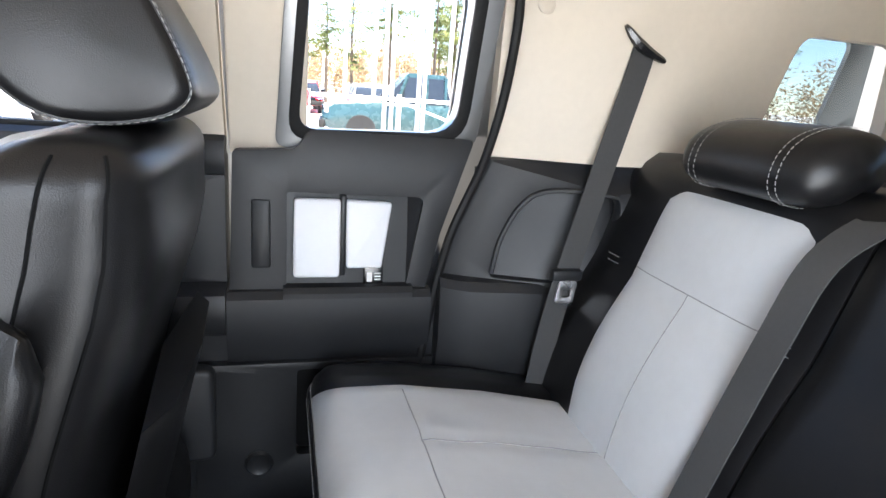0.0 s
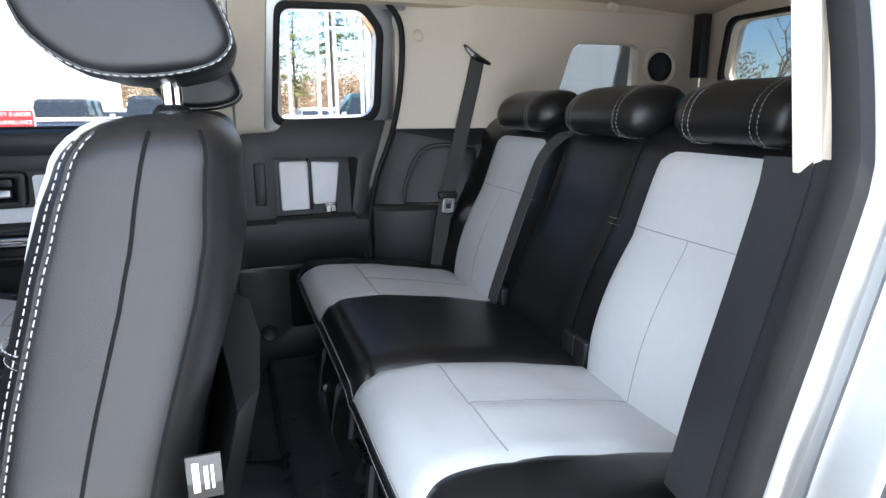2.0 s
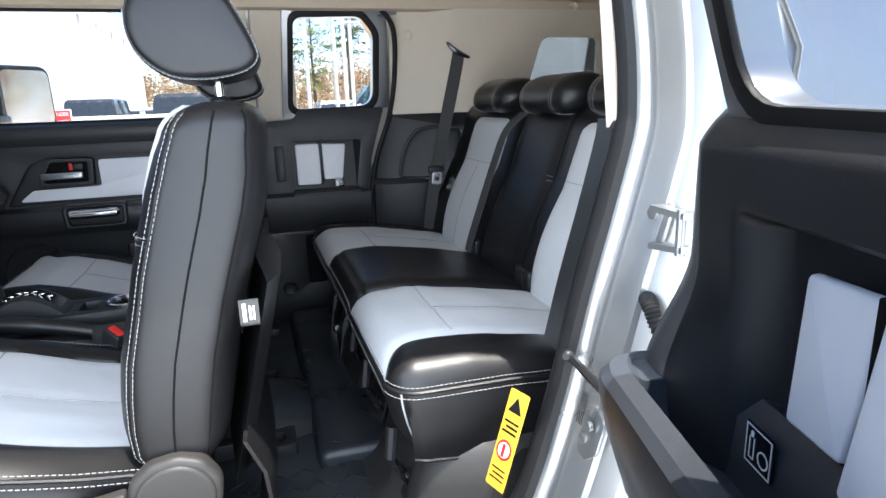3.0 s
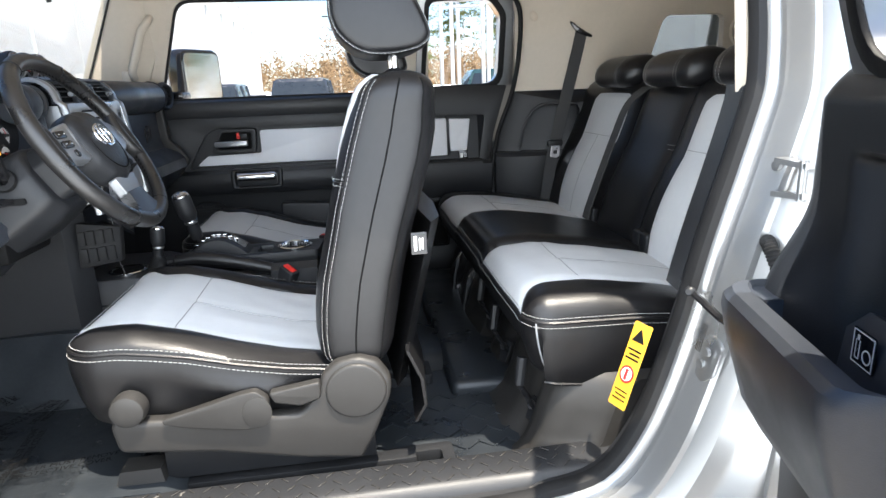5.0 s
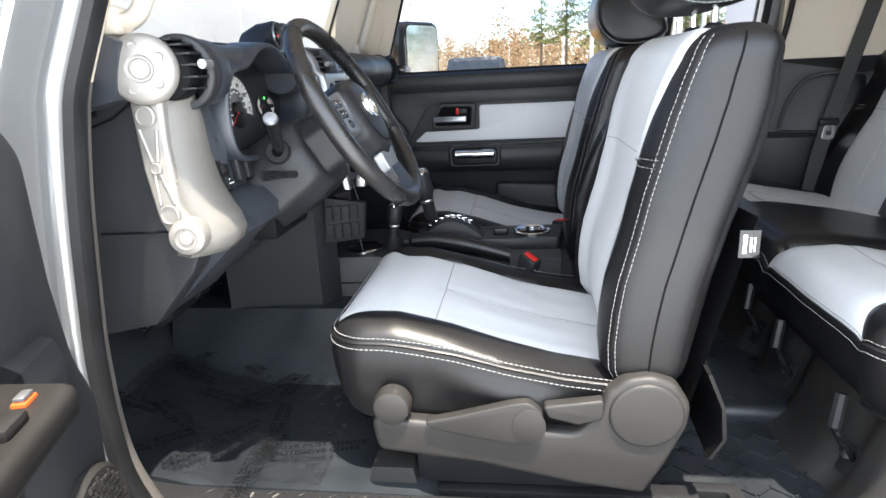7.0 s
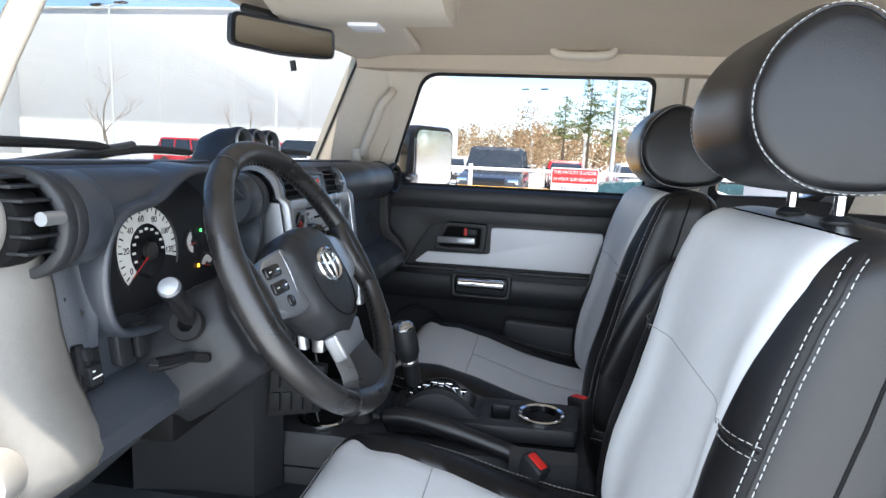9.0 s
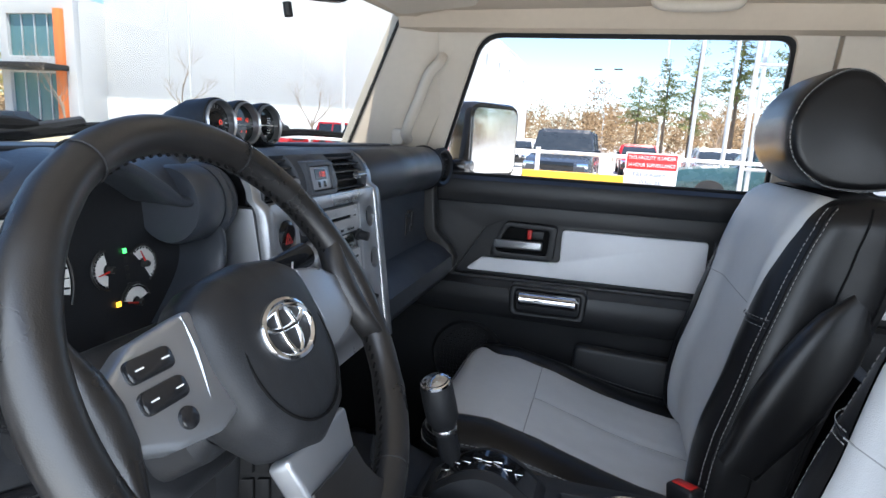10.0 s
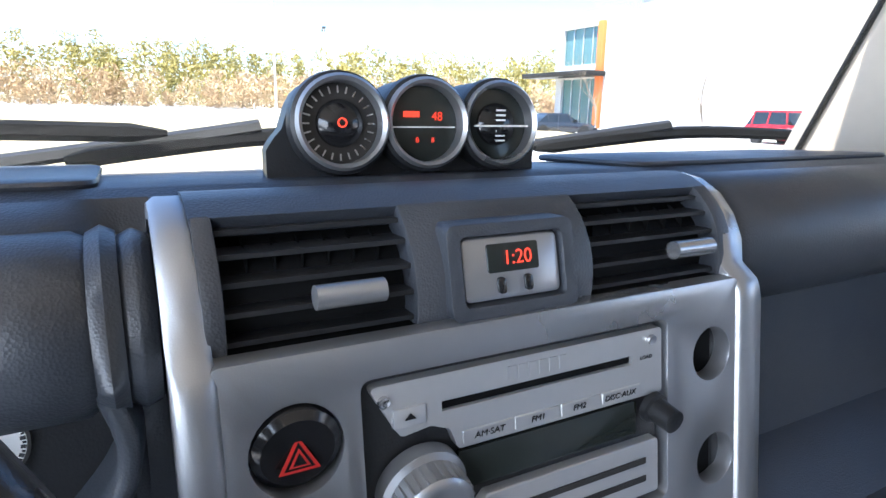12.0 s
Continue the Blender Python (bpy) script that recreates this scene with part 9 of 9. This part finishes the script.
def car(name, label, x, y, yaw, paint, kind="suv", scale=1.0):
    """A parked vehicle, 4.8 m long, nose along its local +x."""
    c = thing(name, label, "parked car", (x, y, GROUND), group="parked cars")
    M = pose(x, y, GROUND, 0, 0, yaw) @ Matrix.Scale(scale, 4)

    def cp(nm, bm, m, lab=""):
        bm.transform(M)
        return at(c, part(nm, bm, m, None, lab))
    hood, top2, W = (1.08, 1.80, 0.95) if kind != "sedan" else (0.92, 1.46, 0.9)
    rows = []
    for xx, zl, zh, wk in ((-2.40, 0.45, hood - 0.18, 0.90), (-2.32, 0.32, hood - 0.02, 0.98), (-1.2, 0.30, hood, 1.0), (0.6, 0.30, hood, 1.0), (1.1, 0.30, hood - 0.03, 1.0), (2.1, 0.34, hood - 0.14, 0.97), (2.38, 0.45, hood - 0.30, 0.88)):
        rows.append([(xx, s * W * wk * k, z) for s, k, z in ((-1, 0.96, zl), (-1, 1.0, zl + 0.2), (-1, 1.0, zh - 0.15), (-1, 0.92, zh), (1, 0.92, zh), (1, 1.0, zh - 0.15), (1, 1.0, zl + 0.2), (1, 0.96, zl))])
    cp("body", loft(rows), paint)
    xr = {"suv": (-2.25, -1.9, 0.30, 0.95), "sedan": (-1.75, -1.1, 0.35, 1.05), "pickup": (-0.75, -0.6, 0.35, 0.95)}[kind]
    cab = []
    for z, e in ((hood - 0.03, 0), (hood + 0.12, 0.2), (top2 - 0.10, 0.92), (top2, 1.05)):
        xa, xb = xr[0] + (xr[1] - xr[0]) * e, xr[3] + (xr[2] - xr[3]) * e
        wk = W * (0.93 - 0.16 * e)
        cab.append([(xa, -wk, z), (xb, -wk, z), (xb + 0.03, 0, z), (xb, wk, z), (xa, wk, z), (xa - 0.02, 0, z)])
    cp("glasshouse", loft(cab[:3]), M_CGLASS, "dark tinted glass")
    cp("car_roof", loft(cab[2:]), paint)
    for xx in (xr[1], 0.5 * (xr[1] + xr[2]), xr[2]):
        for s in (-1, 1):
            cp("pillar", tube([(xx + (0.25 if xx == xr[2] else 0), s * W * 0.925, hood - 0.02), (xx, s * W * 0.79, top2 - 0.06)], 0.045, n=6), paint)
    if kind == "pickup":
        # near-black sheet on the closed body paints the shaded depth of the bed
        cp("bed_well", box(-2.25, -0.85, -0.8, 0.8, hood - 0.02, hood + 0.004, bev=0), M_DARK)
    for xx in (-1.45, 1.45):
        for s in (-1, 1):
            wv = cp("tyre", lathe([(0.24, -0.11), (0.36, -0.11), (0.375, -0.06), (0.375, 0.06), (0.36, 0.11), (0.24, 0.11)], facing((xx, s * (W - 0.10), 0.375), (0, s, 0)), n=24), M_TYRE)
            cp("rim", lathe([(0.25, 0.05), (0.23, 0.09), (0.06, 0.07), (0.01, 0.08)], facing((xx, s * (W - 0.10), 0.375), (0, s, 0)), n=16), M_RIM)
    for s in (-1, 1):
        cp("headlamp", box(2.22, 2.34, s * 0.72 - 0.15, s * 0.72 + 0.15, hood - 0.34, hood - 0.20, bev=0.03), M_CHROME)
        cp("tail_lamp", box(-2.42, -2.36, s * 0.78 - 0.10, s * 0.78 + 0.10, hood - 0.36, hood - 0.10, bev=0.02), M_LAMP)
        cp("door_mirror", box(0.72, 0.86, s * (W + 0.05) - 0.09, s * (W + 0.05) + 0.09, hood + 0.02, hood + 0.16, bev=0.03), M_GLOSS)
    cp("grille", box(2.35, 2.40, -0.5, 0.5, hood - 0.40, hood - 0.18, bev=0.02), M_GLOSS)
    cp("bumper", box(2.30, 2.47, -0.88, 0.88, 0.38, 0.58, bev=0.05), M_SHIELD)
    cp("bumper", box(-2.50, -2.32, -0.88, 0.88, 0.40, 0.60, bev=0.05), M_CHROME)
    return c


PW = mat("paint_white", (0.75, 0.75, 0.75), 0.25, coat=0.5)
PK = mat("paint_dark", (0.03, 0.035, 0.045), 0.2, coat=0.6)
PG = mat("paint_green", (0.03, 0.07, 0.075), 0.25, coat=0.6)
PR = mat("paint_red", (0.50, 0.015, 0.02), 0.25, coat=0.6)
PS = mat("paint_silver", (0.42, 0.43, 0.44), 0.25, metal=0.5, coat=0.6)
car("parked_suv", "dark suv parked nose-in behind the fence", -1.45, 18.0, -92, PK, "suv")
car("parked_pickup", "dark green pickup parked behind the fence", 3.7, 15.2, 176, PG, "pickup")
car("parked_pickup", "white pickup parked across the lot", -6.3, 15.0, -100, PW, "pickup")
car("parked_suv", "dark grey suv parked in the row", -5.2, 24.0, -92, PK, "suv")
car("parked_car", "silver car parked in a far row", 3.8, 24, -88, PS, "sedan")
car("parked_car", "red car parked in a far row", 1.2, 30, -88, PR, "sedan")
car("parked_car", "white car parked in a far row", -4.5, 29, -92, PW, "sedan")
car("parked_car", "dark car parked in a far row", 6.6, 27, -90, PK, "sedan")
car("parked_suv", "red suv parked by the warehouse", -19.4, 30.6, -14, PR, "suv")
car("parked_suv", "red suv parked by the entrance", -15.2, 33.0, -14, PR, "suv")
car("parked_car", "dark blue car parked by the warehouse", -31.5, 25.0, 80, PK, "sedan")
car("parked_pickup", "white pickup parked by the warehouse", -34.0, 22.5, 15, PW, "pickup")
car("parked_car", "white car parked near the entrance", -39.5, 23.5, 20, PW, "sedan")
car("parked_car", "red car parked near the entrance", -43.0, 26.0, 60, PR, "sedan")
# white enclosed trailer
tr2 = thing("box_trailer", "white enclosed trailer with black trim", "trailer", (4.6, 9.3, GROUND))
at(tr2, part("trailer_box", box(3.6, 7.4, 8.4, 10.6, 0.35, 2.55, bev=0.06, seg=3), M_WALL))
at(tr2, part("trailer_door", box(3.9, 4.7, 8.375, 8.40, 0.45, 2.35, bev=0.01), M_WALLW))
for zz in (0.8, 1.3, 1.8):
    at(tr2, part("door_hinge", box(3.84, 3.98, 8.36, 8.38, zz, zz + 0.12, bev=0.01), M_GLOSS))
at(tr2, part("trailer_stripe", box(3.1, 7.4, 8.385, 8.40, 0.60, 0.72, bev=0), M_GLOSS))
at(tr2, part("door_bar", tube([(4.62, 8.35, 0.5), (4.62, 8.35, 2.3)], 0.02, n=6), M_GLOSS))
for xx in (5.0, 5.8):
    at(tr2, part("trailer_wheel", lathe([(0.2, -0.1), (0.33, -0.1), (0.34, 0), (0.33, 0.1), (0.2, 0.1)], facing((xx, 8.55, GROUND + 0.34), (0, -1, 0)), n=20), M_TYRE))


# trees
def conifer_mesh(seed, h, bare=0.25):
    rnd2 = random.Random(seed)
    trunk = tube([(0, 0, -0.1), (rnd2.uniform(-0.1, 0.1), rnd2.uniform(-0.1, 0.1), h * 0.5), (rnd2.uniform(-0.2, 0.2), 0, h)], [0.018 * h, 0.011 * h, 0.002 * h], n=6)
    verts, faces = [], []
    z = h * bare
    while z < h:
        k = (h - z) / (h * (1 - bare))
        L = (0.05 + 0.19 * k ** 0.8) * h * rnd2.uniform(0.65, 1.15)
        for _ in range(rnd2.randint(3, 5)):
            a = rnd2.uniform(0, 6.283)
            droop = rnd2.uniform(-0.15, 0.35)
            if rnd2.random() < 0.18:
                continue
            n = max(3, int(L / 0.22))
            for i in range(n):
                t = (i + 1) / n
                c = Vector((math.cos(a) * L * t, math.sin(a) * L * t, z + L * t * droop - 0.15 * L * t * t))
                for _ in range(4):
                    o = c + Vector((rnd2.gauss(0, 0.13), rnd2.gauss(0, 0.13), rnd2.gauss(0, 0.08))) * (0.6 + 0.05 * h)
                    d = Vector((rnd2.gauss(0, 1), rnd2.gauss(0, 1), rnd2.gauss(0, 0.6))).normalized() * rnd2.uniform(0.12, 0.30)
                    e = d.orthogonal().normalized() * 0.05
                    b = len(verts)
                    verts += [o - d - e * 0.3, o + e, o + d, o - e]
                    faces.append((b, b + 1, b + 2, b + 3))
        z += h * 0.035
    me = bpy.data.meshes.new("crown")
    me.from_pydata([tuple(v) for v in verts], [], faces)
    me.materials.append(M_NEEDLE)
    return trunk, me


def bare_mesh(seed, h, depth=5):
    rnd2 = random.Random(seed)
    bm = bmesh.new()

    def grow(p, d, L, r, lv):
        q = p + d * L
        mid = p + d * L * 0.5 + Vector((rnd2.gauss(0, 0.04), rnd2.gauss(0, 0.04), 0)) * L
        add(bm, tube([p, mid, q], [r, r * 0.85, r * 0.68], n=5 if lv > 3 else 3))
        if lv == 0:
            return
        for _ in range(rnd2.randint(2, 3) if lv < depth else 3):
            nd = (d + Vector((rnd2.gauss(0, 0.42), rnd2.gauss(0, 0.42), rnd2.gauss(0.12, 0.25)))).normalized()
            grow(p + d * L * rnd2.uniform(0.6, 1.0), nd, L * rnd2.uniform(0.55, 0.8), r * 0.55, lv - 1)
    grow(Vector((0, 0, -0.1)), Vector((0, 0, 1)), h * 0.27, h * 0.010, depth)
    return bm


def tree_thing(name, label, trunk, crown, x, y, s, rot, wood=None):
    t = thing(name, label, "tree", (x, y, GROUND), group="trees")
    M = pose(0, 0, 0, 0, 0, rot) @ Matrix.Scale(s, 4)
    trunk.transform(M)
    part("trunk", trunk, wood or M_BARK, t)
    if crown is not None:
        crown.transform(M)
        o = new("crown", crown)
        o.parent = t
    return t


rt = random.Random(11)
pines, bares = [], []
for k in range(3):
    tk, cr = conifer_mesh(k + 1, 12.0, 0.30 + 0.1 * k)
    pines.append(tree_thing("pine_tree", "tall dark green pine at the lot's edge", tk, cr, 16 + 5 * k, 58, 1.0, 0))
for k in range(3):
    bares.append(tree_thing("bare_tree", "leafless brown tree at the lot's edge", bare_mesh(40 + k, 9.0, 6), None, 8 + 6 * k, 50, 1.0, 0, M_TWIG))
# tall pines and bare trees standing over the brush beyond the fence
for x, y, s, kind in ((1.6, 46, 0.52, 0), (3.3, 44, 0.60, 0), (5.2, 45, 0.72, 0), (6.6, 42, 0.66, 1), (7.7, 44, 0.78, 0), (9.2, 43, 0.70, 1), (10.6, 42, 0.78, 0), (12.5, 44, 0.8, 0), (14.5, 42, 0.75, 1), (0.2, 50, 0.50, 1), (-1.5, 52, 0.48, 1), (-3.5, 55, 0.45, 1)):
    copy_thing((pines if kind == 0 else bares)[int(x * 7) % 3], pose(x, y, GROUND, 0, 0, x * 77) @ Matrix.Scale(s, 4))
# pipe frame standing behind the fence
gf = thing("goal_gantry", "tall galvanised pipe gantry behind the fence", "gantry", (2.7, 12, GROUND))
for x, y in ((2.35, 12.0), (3.05, 12.0), (2.6, 12.6), (3.3, 12.6)):
    at(gf, part("post", tube([(x, y, GROUND), (x, y, 5.2)], 0.045, n=8), M_POLE))
for z in (0.95, 2.9, 5.0):
    at(gf, part("crossbar", tube([(2.35, 12.0, z), (3.05, 12.0, z)], 0.03, n=6), M_POLE))
# rows at the passenger's side
for i in range(46):
    d = rt.uniform(46, 75)
    phi = radians(rt.uniform(-78, 1))
    x, y = -d * math.sin(phi), d * math.cos(phi)
    if -8 > math.degrees(phi):
        src = rt.choice(pines if rt.random() < 0.62 else bares)
        copy_thing(src, pose(x, y, GROUND, 0, 0, rt.uniform(0, 360)) @ Matrix.Scale(rt.uniform(0.6, 1.15), 4))
# young bare trees by the warehouse and a yellowing one
for x, y, s in ((-27.5, 33.5, 0.95), (-16.8, 31.0, 0.80), (-33.5, 30.0, 0.85), (-14.0, 30.5, 0.62), (-46, 27, 0.9), (-50, 22, 0.8)):
    copy_thing(rt.choice(bares), pose(x, y, GROUND, 0, 0, rt.uniform(0, 360)) @ Matrix.Scale(s, 4))
# rear quarter: bare trees close behind the tailgate
for x, y, s in ((16, 9, 1.0), (20, 4, 1.1), (24, 12, 1.2), (19, 16, 1.0), (27, 6, 1.2), (30, -6, 1.1)):
    copy_thing(rt.choice(bares), pose(x, y, GROUND, 0, 0, rt.uniform(0, 360)) @ Matrix.Scale(s, 4))


def woods(name, label, material, phis, dist, hs, count, leaf, seed, clump=1.0):
    """Far woods: thousands of small leaves gathered in crowns along an arc."""
    r3 = np.random.RandomState(seed)
    n = count
    ph = np.radians(r3.uniform(phis[0], phis[1], n))
    dd = r3.uniform(dist[0], dist[1], n)
    top = hs[0] + (hs[1] - hs[0]) * r3.rand(n)
    verts, faces = [], []
    for i in range(n):
        cx, cy = -dd[i] * math.sin(ph[i]), dd[i] * math.cos(ph[i])
        base = GROUND + max(0, dd[i] - 25) * 0.012 * max(0, -cx / dd[i])
        m = 130
        w = clump * top[i] * 0.22
        zz = r3.rand(m) ** 0.8
        rad = w * np.sqrt(np.maximum(0.05, 1 - (zz - 0.25) ** 2 * 1.6)) * r3.rand(m) ** 0.5
        aa = r3.rand(m) * 6.283
        for j in range(m):
            o = Vector((cx + rad[j] * math.cos(aa[j]), cy + rad[j] * math.sin(aa[j]), base + 0.3 + top[i] * zz[j]))
            d = Vector(r3.normal(size=3)).normalized() * leaf * (0.6 + r3.rand())
            e = d.orthogonal().normalized() * leaf * 0.45
            b = len(verts)
            verts += [tuple(o - d), tuple(o + e), tuple(o + d), tuple(o - e)]
            faces.append((b, b + 1, b + 2, b + 3))
    me = bpy.data.meshes.new(name)
    me.from_pydata(verts, [], faces)
    me.materials.append(material)
    return tagged(new(name, me), label, "woods", kind="stuff")


# paler than the near needles and brush: distance haze mixed into the colours
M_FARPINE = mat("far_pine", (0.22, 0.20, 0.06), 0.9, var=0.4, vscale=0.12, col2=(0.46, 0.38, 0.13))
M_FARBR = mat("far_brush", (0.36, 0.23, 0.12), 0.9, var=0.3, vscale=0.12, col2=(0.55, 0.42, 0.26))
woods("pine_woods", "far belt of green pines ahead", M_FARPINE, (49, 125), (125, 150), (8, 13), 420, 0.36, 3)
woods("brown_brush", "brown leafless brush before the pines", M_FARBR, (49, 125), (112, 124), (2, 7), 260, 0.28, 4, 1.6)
woods("far_woods", "low brown woods on the skyline", M_BRUSH, (-40, 12), (120, 150), (5, 9), 330, 0.30, 5, 1.3)
woods("side_brush", "brown undergrowth below the pines", M_BRUSH, (-80, 2), (48, 72), (2, 6.5), 300, 0.15, 6, 1.3)
woods("rear_woods", "bare woods behind the car", M_BRUSH, (-150, -80), (70, 110), (5, 10), 260, 0.4, 7, 1.2)
woods("left_woods", "woods on the far side of the lot", M_NEEDLE, (125, 210), (110, 150), (7, 12), 260, 0.55, 8)


# ---- small pieces hang on the part that carries them ----
NEST = (
    (("headrest_stitching", "headrest_seam", "headrest_post", "post_collar"), "headrest"),
    (("stitching", "seam"), "backrest"),
    (("height_knob", "height_lever", "lever_pad", "recline_lever", "recliner_hub"), "side_shield"),
    (("piping", "cushion_stitching"), "cushion"),
    (("panel_seam",), "back_panel"),
    (("tag_mark",), "cover_tag"),
    (("hazard_triangle",), "hazard_button"), (("defrost_mark",), "defrost_button"),
    (("radio_top", "radio_slot", "radio_low", "radio_groove", "radio_display", "radio_text", "button_strip", "maker_mark", "radio_screw", "eject_button", "eject_mark", "volume_knob", "knob_ribs", "tune_knob"), "radio_body"),
    (("clock_face", "clock_display", "clock_digits", "clock_button"), "clock_bezel"),
    (("dial_ring", "dial_ticks", "dial_number", "dial_hub", "needle"), "dial_face"),
    (("heater_grip", "heater_arc"), "heater_dial"),
    (("hub_dimple",), "grab_hub"), (("arm_boss", "arm_rib"), "grab_arm"),
    (("gauge_ring", "gauge_face", "gauge_globe", "compass_ticks", "compass_mark", "gauge_digits", "gauge_bars", "gauge_line", "level_line", "level_marks"), "gauge_barrel"),
    (("rim_lacing", "rim_seam"), "rim"), (("pad_groove", "emblem", "emblem_inner", "emblem_bar"), "hub_pad"), (("wheel_button", "button_mark"), "spoke"),
    (("handle_well", "door_handle", "lock_button", "lock_mark"), "handle_bezel"), (("grip_well", "grip", "grip_slot"), "grip_cup"),
    (("grille_rings", "grille_weave"), "speaker_grille"), (("window_seal", "window_pane"), "window_frame"),
    (("cup_mark",), "cup_label"), (("sign_band", "sign_text"), "sign_board"),
    (("hinge_bolt", "hinge_arm", "hinge_pin"), "hinge"), (("label_disc", "label_disc_inner", "label_bar", "label_triangle", "label_lines"), "warning_label"),
    (("headlamp", "tail_lamp", "grille", "bumper", "door_mirror"), "body"), (("rim",), "tyre"), (("pillar",), "glasshouse"),
    (("lamp_head",), "arm"), (("door_hinge", "door_bar"), "trailer_door"), (("mullion",), "pane"),
    (("buckle_button",), "buckle_body"), (("pad_ribs",), "pedal_pad"), (("tongue_cover",), "belt_tongue"),
)
bpy.context.view_layer.update()
stem = lambda o: o.name.split(".")[0]
centre = lambda o: o.matrix_world @ (sum((Vector(c) for c in o.bound_box), Vector()) / 8)
for top_thing in [o for o in scene.objects if o.parent is None and o.children]:
    kids = [k for k in top_thing.children if k.type == "MESH"]
    spots = {k: centre(k) for k in kids}
    for small, big in NEST:
        hosts = [k for k in kids if stem(k) == big and k.parent == top_thing]
        if not hosts:
            continue
        for k in kids:
            if stem(k) in small and k.parent == top_thing and not k.children:
                host = min(hosts, key=lambda h: (spots[h] - spots[k]).length)
                world_m = k.matrix_world.copy()
                k.parent = host
                k.matrix_parent_inverse = host.matrix_world.inverted()
                k.matrix_basis = world_m
